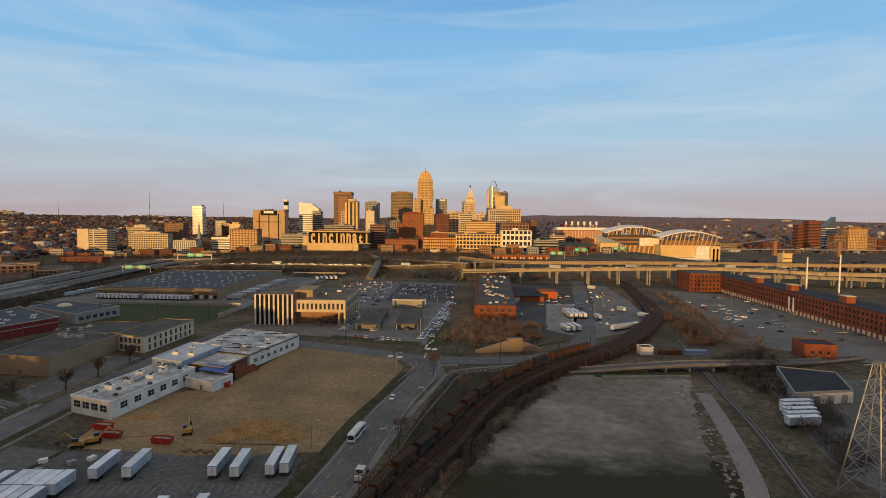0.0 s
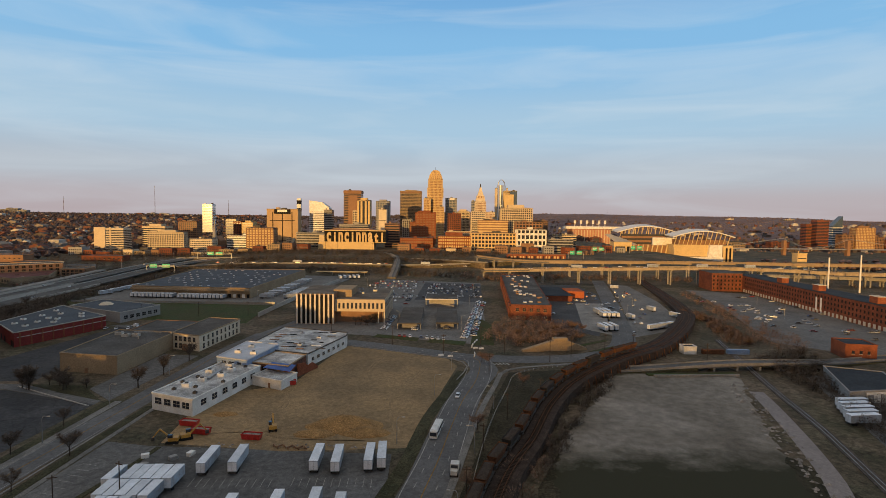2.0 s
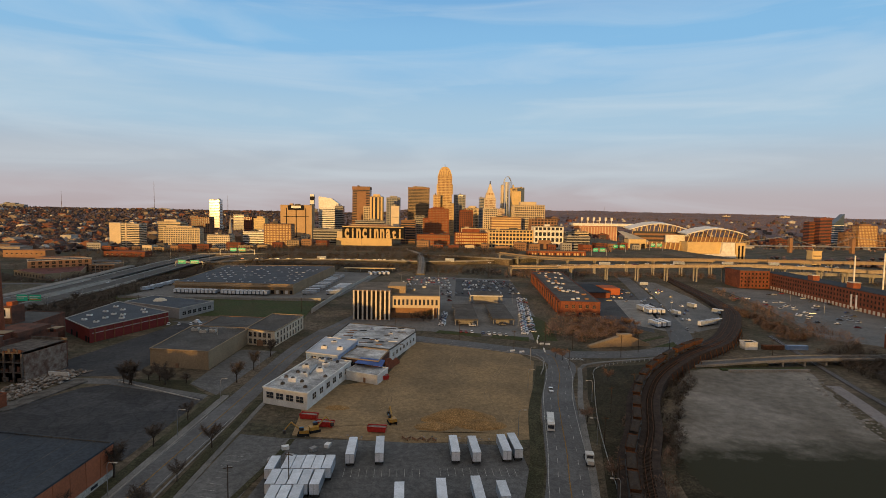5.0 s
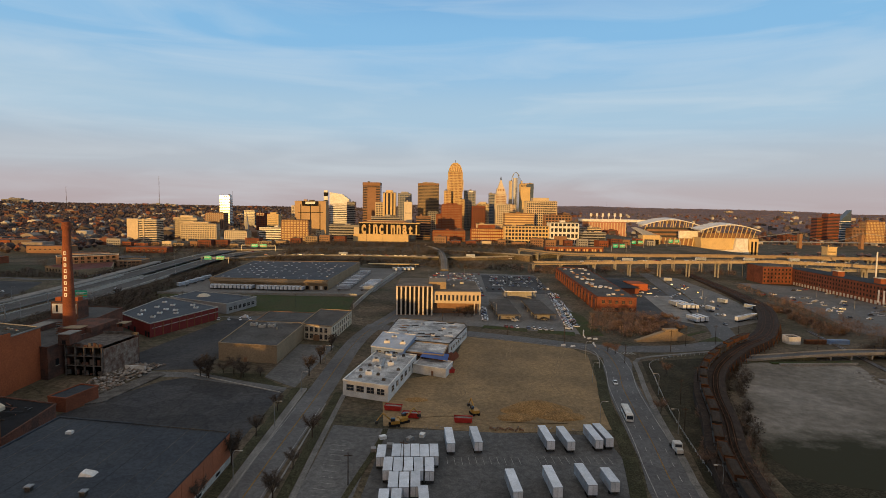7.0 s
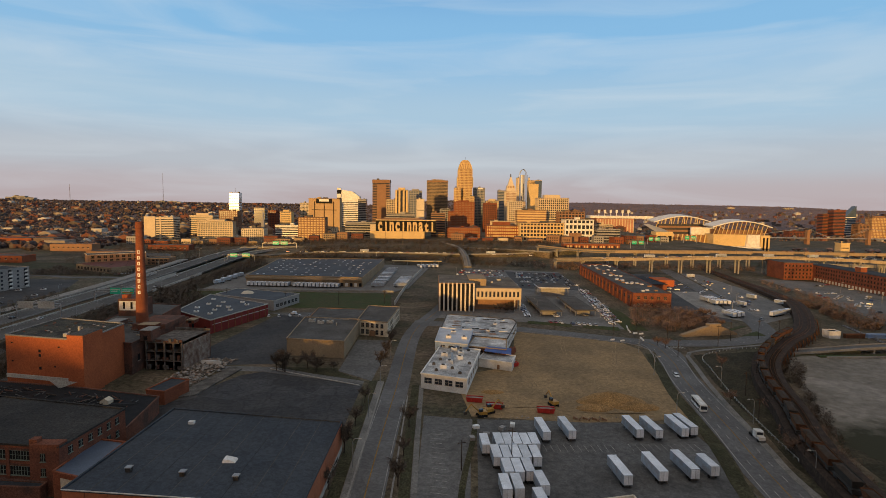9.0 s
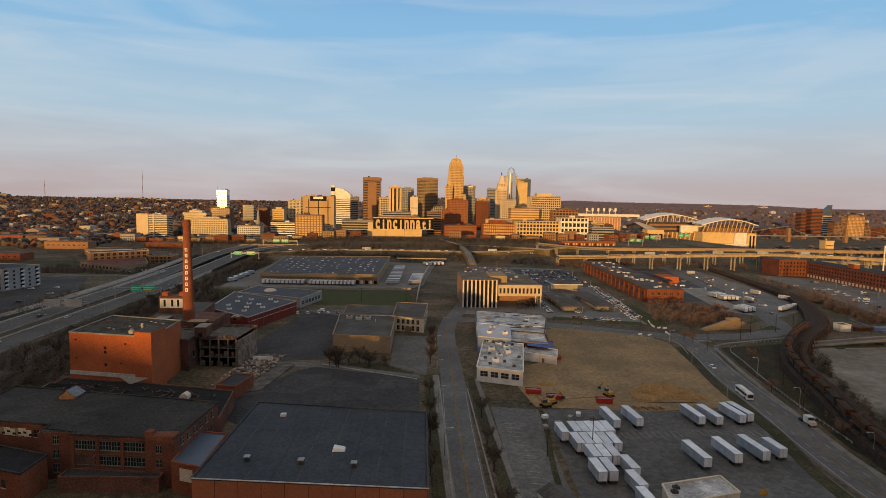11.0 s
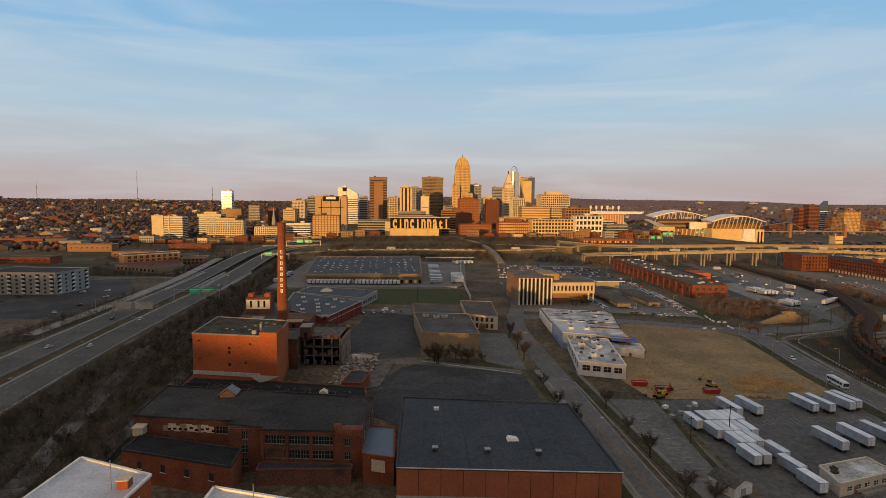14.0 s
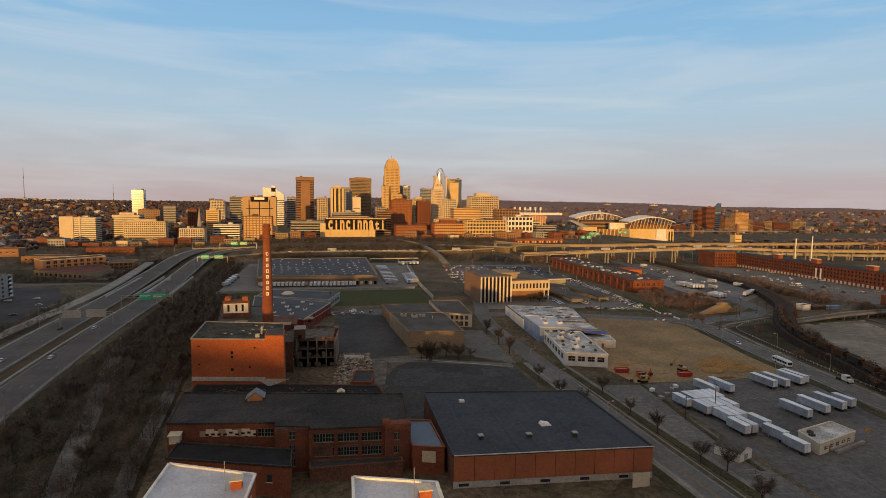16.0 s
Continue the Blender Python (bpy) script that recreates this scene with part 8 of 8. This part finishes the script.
for k, (x, y, w_, d_, h_) in enumerate(((-300, 172, 7, 5, 2.2), (-286, 168, 6, 5, 1.4), (-262, 162, 8, 6, 1.1), (-244, 156, 5, 6, 1.8))):
    part("collapsed_roof", Geo().add([(x - w_, y - d_, 6), (x + w_, y - d_, 6), (x + w_, y + d_, 6), (x - w_, y + d_, 6), (x - w_ * 0.6, y, 6 + h_), (x + w_ * 0.5, y + d_ * 0.4, 6.3)], [(0, 1, 5, 4), (1, 2, 5), (2, 3, 4, 5), (3, 0, 4)]), BLACK, b, "sagging black roof sheet")
part("white_gable", Geo().add([(-283, 178.2, 9), (-270, 175.4, 9), (-278, 177.1, 5.8)], [(0, 2, 1)]), PALE_CONCRETE, b)
b = block("brewery_range", "sooty brick brewery range behind the block", [(-304, 217), (-269, 208), (-269, 264), (-286, 270), (-290, 300), (-314, 303)], 0, 14, BRICK_DARK, ROOF_GREY, BRICK_DARK, at=(-1, 4))
wall_windows(b, (-269, 208), (-269, 264), 5, 7, 2, 3, BLACK)
part("roof_housing", Geo().box(-284, 236, 14, -268, 258, 16.5), BRICK_DARK, b)
for k, (x, y, w_, d_, z_, wl_) in enumerate(((-266, 214, 5, 8, 18.5, BRICK_DARK), (-275, 232, 8, 6, 17, BRICK_OLD), (-296, 238, 6, 10, 16.5, BRICK_DARK), (-262, 250, 4, 6, 15.5, BRICK_OLD))):
    q = part("stair_house", Geo().box(x - w_ / 2, y, 13.9, x + w_ / 2, y + d_, z_), wl_, b)
    part("coping", Geo().box(x - w_ / 2 - 0.2, y - 0.2, z_, x + w_ / 2 + 0.2, y + d_ + 0.2, z_ + 0.25), TAN if k % 2 else CONCRETE, q)
    # Uncut wall: a black panel paints the shade of an opening.
    part("opening_shade_panel", Geo().box(x - 0.8, y - 0.08, 14.2, x + 0.8, y + 0.1, 16.0), BLACK, q)
for k in range(24):
    part("roof_debris", Geo().box(-0.8, -0.35, 0, 0.8, 0.35, 0.35), (TAN, BRICK_DARK, RUST, ROOF_GREY)[k % 4], b, m=pose(-300 + 29 * ((k * 0.618) % 1), 222 + 40 * ((k * 0.377) % 1), 14.1, 0, 0, k * 47))
b = thing("roof_tank", "rooftop tank house with faded white painted panels", "tank house", -302, 270, 14.1)
part("house", Geo().box(-7, 0, 0, 7, 9, 9.5), BRICK_DARK, b)
part("white_panel", Geo().box(-6.4, -0.12, 3.2, 6.4, -0.01, 8.4), WHITE, b, "faded white painted panel")
for x in (-3.9, 0.2, 3.4):
    part("dark_bar", Geo().box(x - 0.5, -0.2, 4.0, x + 0.6, -0.13, 7.8), BLACK, b)
for x in (-4.5, 4.5):
    part("roof_vent", Geo().box(x - 1.5, 2, 9.5, x + 1.5, 6, 11.5), BRICK_ORANGE, b)
RUIN_GREY = mat("sooty_concrete", (0.15, 0.13, 0.115), 0.95, scale=0.4, stain=(0.07, 0.06, 0.052), vary=0.4)
ruin = thing("ruined_bay", "gutted concrete building frame open to the yard", "ruin", -259.5, 219, 0, -6)
ruin.scale = (1, 1, 0.86)
for z in (0, 5.2, 10.2, 15.0):
    part("floor_slab", Geo().box(-9, 0, z - 0.4, 9 if z < 15 else 7.4, 25, z), RUIN_GREY, ruin)
for x in (-8.5, -4, 0.2, 4.6, 8.5):
    part("column", Geo().box(x - 0.35, 0.2, 0, x + 0.35, 0.9, 14.6), RUIN_GREY, ruin)
part("back_wall", Geo().box(-9, 24, 0, 9, 25, 14.6), BRICK_DARK, ruin)
part("left_wall", Geo().box(-9, 1, 0, -8.3, 24, 14.6), BRICK_DARK, ruin)
part("side_wall", Geo().box(8.4, 1, 0, 9.2, 24, 13.8), mat("peeling_plaster", (0.27, 0.22, 0.18), 0.9, scale=0.35, stain=(0.13, 0.075, 0.055), vary=0.4), ruin, "peeling plaster wall")
part("roof_rail", Geo().box(-9, 24.5, 15, 9, 25, 16.4), RUIN_GREY, ruin)
rr = random.Random(8)
for k in range(14):
    w_, h_ = rr.uniform(0.8, 2.2), rr.uniform(0.4, 2.2)
    part("broken_wall", Geo().box(-8.8 + k * 1.25, 0.1, 14.98, -8.8 + k * 1.25 + w_, 0.8, 15 + h_), BRICK_DARK if k % 3 else RUIN_GREY, ruin)
for k in range(10):
    part("infill", Geo().box(-8.2 + 3.6 * (k % 5), 0.5, (0.2, 5.3)[k // 5], -8.2 + 3.6 * (k % 5) + rr.uniform(0.8, 3.0), 1.1, (0.2, 5.3)[k // 5] + rr.uniform(0.6, 3.4)), BRICK_DARK if k % 2 else RUIN_GREY, ruin)
for k in range(16):
    part("hanging_slab", Geo().box(-0.9, -0.6, -0.12, 0.9, 0.6, 0.12), RUIN_GREY if k % 2 else RUST, ruin, m=pose(rr.uniform(-8, 8), rr.uniform(0.5, 5), rr.choice((5.3, 10.3, 15.1)), rr.uniform(-40, 40), rr.uniform(-40, 40), rr.uniform(0, 180)))
part("hanging_pipe", Geo().tube((-5, 0.5, 9), (-1, 1, 5.4), 0.12).tube((3, 0.5, 14), (3.4, 0.8, 10.4), 0.1), RUST, ruin)
sheet("slab_yard", [(-240, 182), (-231, 186), (-224.5, 221), (-230.5, 225)], 0.5, mat("broken_slab_concrete", (0.15, 0.138, 0.125), 0.92, scale=0.25, stain=(0.08, 0.072, 0.064), vary=0.35, patch=0.3), "old cracked concrete floor slab", "slab")
sheet("slab_rubble", [(-251.7, 182.4), (-242.9, 182.7), (-235.3, 227.3), (-249, 230.2)], 0.3, mat("rubble_floor", (0.17, 0.14, 0.115), 0.95, scale=0.8, vary=0.5, bump=0.4), "ground strewn with broken masonry", "rubble")
rng = random.Random(71)
g = Geo()
for i in range(620):
    r, u = rng.uniform(0.2, 1.0) ** 1.6 * 1.3 + 0.15, rng.random()
    x, y = -253 + 16 * rng.random() + 5 * u, 190 + 47 * u
    z = 0.3 + 1.6 * rng.random() * (1 - abs(2 * u - 1))
    q = [r * rng.uniform(0.6, 1.1) for _ in range(6)]
    g.add([(x + q[0], y, z), (x, y + q[1], z), (x - q[2], y, z), (x, y - q[3], z), (x + 0.1, y, z + 0.6 * q[4]), (x, y - 0.1, z - 0.4 * q[5])], [(0, 1, 4), (1, 2, 4), (2, 3, 4), (3, 0, 4), (1, 0, 5), (2, 1, 5), (3, 2, 5), (0, 3, 5)])
tagged(part("rubble_heap", g, ROCK), "heap of broken brick and masonry in the ruin yard", "rubble", kind="stuff")
b = thing("low_wall", "low white-topped yard wall", "wall", -242.2, 226.7, 0, -8)
part("wall", Geo().box(-4, 0, -0.3, 6, 0.5, 2.4), WHITE, b)
b = block("red_annex", "small red brick annex in the yard", [(-246, 178), (-238, 176), (-235, 190), (-243, 192)], 0, 5, BRICK, ROOF_DARK)

# smokestack
stack = thing("smokestack", "tall tapering red brick smokestack with faded white letter shapes", "smokestack", -283.5, 246.5, 0)
n, g = 28, Geo()
prof = [(-0.2, 3.3), (14, 2.95), (30, 2.55), (46, 2.15), (58, 1.85), (63.5, 1.75), (63.7, 1.95), (65.3, 2.0), (65.5, 1.85), (67, 1.8)]
for z, r in prof:
    g.v += [(r * math.cos(2 * math.pi * i / n), r * math.sin(2 * math.pi * i / n), z) for i in range(n)]
g.f = [(k * n + i, k * n + (i + 1) % n, (k + 1) * n + (i + 1) % n, (k + 1) * n + i) for k in range(len(prof) - 1) for i in range(n)]
part("shaft", g, BRICK, stack)
part("flue", Geo().tube((0, 0, 65), (0, 0, 66.9), 1.4, n=16), BLACK, stack)
part("ladder", Geo().tube((2.9, 0.4, 2), (1.75, 0.4, 64), 0.08, n=4).tube((2.9, -0.2, 2), (1.75, -0.2, 64), 0.08, n=4), DARK_STEEL, stack)
for i in range(8):
    z = 52 - i * 2.9
    r = 2.55 - (z - 30) * 0.025
    part("letter_shape", Geo().box(-0.6, -r - 0.06, z - 0.85, 0.6, -r + 0.4, z + 0.85), WHITE, stack, "plain white letter-sized bar", pose(0, 0, 0, 0, 0, 6))
    part("letter_gap", Geo().box(-0.2, -r - 0.1, z - 0.45, 0.2 if i % 3 else 0.4, -r - 0.065, z + 0.45), BRICK, stack, "", pose(0, 0, 0, 0, 0, 6))

# ---- poles, signs, pylons and fences ----
def lamp_post(x, y, h, turn, z=0.0, group="street lamps"):
    p = thing("street_lamp", "steel street lamp with a curved arm", "street lamp", x, y, z, turn, group)
    part("pole", Geo().tube((0, 0, 0), (0, 0, h * 0.9), 0.14, 0.09, 6), STEEL, p)
    part("arm", Geo().tube((0, 0, h * 0.9), (0.5, 0, h), 0.08, n=5).tube((0.5, 0, h), (2.0, 0, h), 0.07, n=5), STEEL, p)
    part("lamp_head", Geo().box(1.8, -0.2, h - 0.1, 2.7, 0.2, h + 0.1), PALE_CONCRETE, p)


for x, y, r in ((-159.4, 165.4, 0), (-158.4, 198.9, 0), (-157.2, 241.5, 0), (-159.5, 127.4, 0), (-45.1, 168.1, 0), (-33.5, 216.4, 0), (-25.7, 255.1, 0), (-20, 161.6, 180), (-26.5, 121.2, 180), (-10.1, 201.6, 180)):
    lamp_post(x, y, 9, r)
for i in range(6, len(HW_A) - 8, 6):
    a = HW_A[i]
    lamp_post(a[0] - 12, a[1], 12, 0, a[2], "motorway lamps")
    a = HW_B[i]
    lamp_post(a[0] + 12, a[1], 12, 180, a[2], "motorway lamps")


for x, y in ((-350, 740), (-290, 752), (-236, 758), (-180, 757), (-130, 750), (-60, 742), (0, 750), (-300, 812), (-210, 815), (-120, 812), (-40, 790), (60, 690), (140, 650), (250, 646), (340, 650)):
    p = thing("mast_light", "tall slim steel mast light beside the ramps", "street lamp", x, y, ground_height(x, y), 0, "mast lights")
    part("pole", Geo().tube((0, 0, -0.3), (0, 0, 28), 0.24, 0.13, 6), DARK_STEEL, p)
    part("lamp_ring", Geo().tube((0, 0, 27.7), (0, 0, 28.3), 0.9, 0.9, 8), DARK_STEEL, p)
for x, y in ((-60, 360), (-18, 345), (-40, 470), (-8, 440), (-30, 530), (0, 520), (-90, 500), (-110, 560), (-70, 590), (84, 360), (110, 400), (128, 440), (230, 400), (250, 470), (-212, 700), (-330, 470), (-250, 450), (-190, 455)):
    lamp_post(x, y, 10, rng.uniform(0, 360), ground_height(x, y), "lot lamps")


def wood_pole(x, y, h=11, z=0.0):
    p = thing("utility_pole", "wooden utility pole with a cross-arm", "pole", x, y, z, rng.uniform(-20, 20), "utility poles")
    part("pole", Geo().tube((0, 0, -0.2), (0, 0, h), 0.17, 0.12, 6), BARK, p)
    part("cross_arm", Geo().box(-1.2, -0.08, h - 0.9, 1.2, 0.08, h - 0.7), BARK, p)


for x, y in ((-29.7, 284.3), (3.9, 287.1), (39.5, 282.7), (59.2, 287.6), (79.1, 299.1), (-59.3, 305.3), (-98.9, 324.1), (-17.1, 163.2), (-6.3, 189.8), (9.3, 208.1), (-24, 129.4), (-112.6, 129.2), (-127.7, 126.4), (107.5, 271.1), (145.5, 273), (-8, 304.2), (-173.3, 387), (-208.2, 383.8),
             (-247.8, 380.5), (-296.5, 391.9), (-8, 247.4), (25.6, 270.7)):
    wood_pole(x, y, rng.uniform(9, 12))
for x, y, h in ((364.2, 541.5, 38), (410.2, 558.6, 40)):
    p = thing("white_monopole", "tall white steel monopole", "pole", x, y, 0)
    part("pole", Geo().tube((0, 0, -0.2), (0, 0, h), 0.9, 0.7, 10), WHITE, p)


def gantry(x0, x1, y, z, boards, label="steel sign gantry with green boards over the motorway"):
    s = thing("sign_gantry", label, "sign", (x0 + x1) / 2, y, z)
    w = (x1 - x0) / 2
    for sx in (-w, w):
        part("post", Geo().box(sx - 0.3, -0.3, -0.2, sx + 0.3, 0.3, 8), STEEL, s)
    part("truss", Geo().box(-w, -0.5, 7.0, w, -0.3, 7.3).box(-w, 0.3, 7.0, w, 0.5, 7.3).box(-w, -0.5, 8.4, w, -0.3, 8.7).box(-w, 0.3, 8.4, w, 0.5, 8.7), STEEL, s)
    for bx, bw, m_ in boards:
        q = part("sign_board", Geo().box(bx, -0.75, 5.4, bx + bw, -0.6, 10.2), m_, s, "green direction board" if m_ is LIT_GREEN else "")
        if m_ is LIT_GREEN:
            part("text_bar", Geo().box(bx + 0.5, -0.79, 8.4, bx + bw - 0.5, -0.76, 8.9).box(bx + 0.5, -0.79, 7.3, bx + bw * 0.7, -0.76, 7.8), WHITE, q)
            part("exit_strip", Geo().box(bx + 0.3, -0.79, 6.1, bx + bw - 0.3, -0.76, 6.9), YELLOW if bx > 0 else LIT_GREEN, q)


gantry(-396, -362, 389, 0.5, ((-5, 8, LIT_GREEN), (4, 9, LIT_GREEN)))
gantry(-412, -383, 332, 0.2, ((-13, 10, PALE_CONCRETE), (0, 11, PALE_CONCRETE)), "grey backs of motorway signs on a pale steel gantry")
gantry(-396, -362, 656, 3, ((-13, 9, LIT_GREEN), (2, 10, LIT_GREEN)))
gantry(-390, -340, 780, 10, ((-10, 9, LIT_GREEN), (2, 10, LIT_GREEN)))
gantry(-374, -350, 92, 0, ((-10, 12, LIT_GREEN),))
for x, y, z in ((146.2, 706.2, 24), (191.3, 760, 26), (249.6, 770, 28)):
    gantry(x - 10, x + 10, y, z - 2, ((-8, 6, LIT_GREEN), (1, 7, LIT_GREEN)))
# white posts along the curve
post = Geo().box(-0.09, -0.09, -0.1, 0.09, 0.09, 0.95).mesh("guard_post", WHITE)
fence = thing("guard_rail", "guard rail with white posts along the curve", "guard rail")
GR = smooth_line([(-28.4, 95.6), (-22.3, 138.3), (-13.1, 184.2), (-2.2, 224.5), (5.8, 248.3), (27.5, 261.6), (49.1, 265.7)], 2.6)
for p in GR:
    part("guard_post", post, None, fence, m=pose(p[0], p[1], 0))
part("rail", Geo().strip(GR, 0.08, 0.5, 0.8), STEEL, fence)
py = thing("lattice_pylon", "grey steel lattice power pylon", "pylon", 110.5, 140.6, 0, 20)
for sx, sy in ((-1, -1), (1, -1), (1, 1), (-1, 1)):
    part("leg", Geo().tube((sx * 5.5, sy * 5.5, -0.2), (sx * 0.9, sy * 0.9, 36), 0.22, 0.12, 5), STEEL, py)
for k in range(7):
    z0_, z1_ = k * 5.2, (k + 1) * 5.2
    a0, a1 = 5.5 - 4.6 * z0_ / 36, 5.5 - 4.6 * min(z1_, 36) / 36
    g = Geo()
    for (ax, ay), (bx, by) in (((-1, -1), (1, -1)), ((1, -1), (1, 1)), ((1, 1), (-1, 1)), ((-1, 1), (-1, -1))):
        g.tube((ax * a0, ay * a0, z0_), (bx * a1, by * a1, z1_), 0.09, n=4).tube((bx * a0, by * a0, z0_), (ax * a1, ay * a1, z1_), 0.09, n=4).tube((ax * a1, ay * a1, z1_), (bx * a1, by * a1, z1_), 0.09, n=4)
    part("lattice_panel", g, STEEL, py)
for z in (28, 32, 36):
    part("cross_arm", Geo().tube((-6, 0, z), (6, 0, z), 0.14, n=4), STEEL, py)
for x in (126, 134):
    c = thing("concrete_block", "pale concrete barrier block in the yard", "barrier", x - 3, 143, 0, 0, "barrier blocks")
    part("block", Geo().add([(-1.5, -0.4, 0), (1.5, -0.4, 0), (1.5, 0.4, 0), (-1.5, 0.4, 0), (-1.4, -0.15, 0.9), (1.4, -0.15, 0.9), (1.4, 0.15, 0.9), (-1.4, 0.15, 0.9)], [(0, 1, 5, 4), (1, 2, 6, 5), (2, 3, 7, 6), (3, 0, 4, 7), (4, 5, 6, 7)]), PALE_CONCRETE, c)
for x, y, r in ((-9.5, 317, 70), (-11, 312, 75), (-12.5, 306, 80), (-13.3, 301, 85), (-11.4, 297.6, 20), (-8.2, 296.4, 15), (-12.6, 285, 85), (-13, 281, 85), (-26, 279, 20), (-31, 281, 20)):
    c = thing("jersey_barrier", "short white concrete road barrier by the junction", "barrier", x, y, 0.07, r, "road barriers")
    part("block", Geo().add([(-1.4, -0.4, 0), (1.4, -0.4, 0), (1.4, 0.4, 0), (-1.4, 0.4, 0), (-1.35, -0.15, 0.9), (1.35, -0.15, 0.9), (1.35, 0.15, 0.9), (-1.35, 0.15, 0.9)], [(0, 1, 5, 4), (1, 2, 6, 5), (2, 3, 7, 6), (3, 0, 4, 7), (4, 5, 6, 7)]), WHITE, c)
for i in range(7):
    c = thing("barrier_segment", "brown timber barrier set zigzag at the site edge", "barrier", -84 + i * 1.7, 164.2 - i * 0.2, 0.06, 55 if i % 2 else -55, "zigzag barrier")
    part("rail", Geo().box(-1.1, -0.12, 0.3, 1.1, 0.12, 0.9), BROWN_WALL, c)
    part("foot", Geo().box(-0.9, -0.3, 0, -0.7, 0.3, 0.3), BROWN_WALL, c)
tr = thing("truck_tractor", "white tractor unit without a trailer on the road", "truck", -26.5, 148, 0.08, -8)
part("cab", Geo().box(-1.2, -1.0, 0.9, 1.2, 1.6, 3.2), WHITE, tr)
part("bonnet", Geo().box(-1.0, -2.8, 0.7, 1.0, -1.0, 1.9), WHITE, tr)
part("windscreen", Geo().box(-1.0, -1.05, 2.0, 1.0, -1.0, 2.9), GLASS, tr)
part("chassis", Geo().box(-0.5, 1.6, 0.7, 0.5, 5.0, 1.0), DARK_STEEL, tr)
for y in (-2.0, 2.6, 4.0):
    for x in (-1.05, 1.05):
        part("wheel", Geo().tube((x - 0.15, y, 0.5), (x + 0.15, y, 0.5), 0.5, n=10), RUBBER, tr)
# the first of each kind stands among the others
LONG.matrix_basis = pose(-62, 119.6, 0.05, 0, 0, 3)
PUP.matrix_basis = pose(-55.5, 121.2, 0.05, 0, 0, 3)
for i, c in enumerate(CARS):
    c.matrix_basis = pose(-60 + i * 6, 492, 0.06, 0, 0, 5)
for i, c in enumerate(TREES + REDS):
    c.matrix_basis = pose(-330 + i * 4, 300 + i * 12, 0)
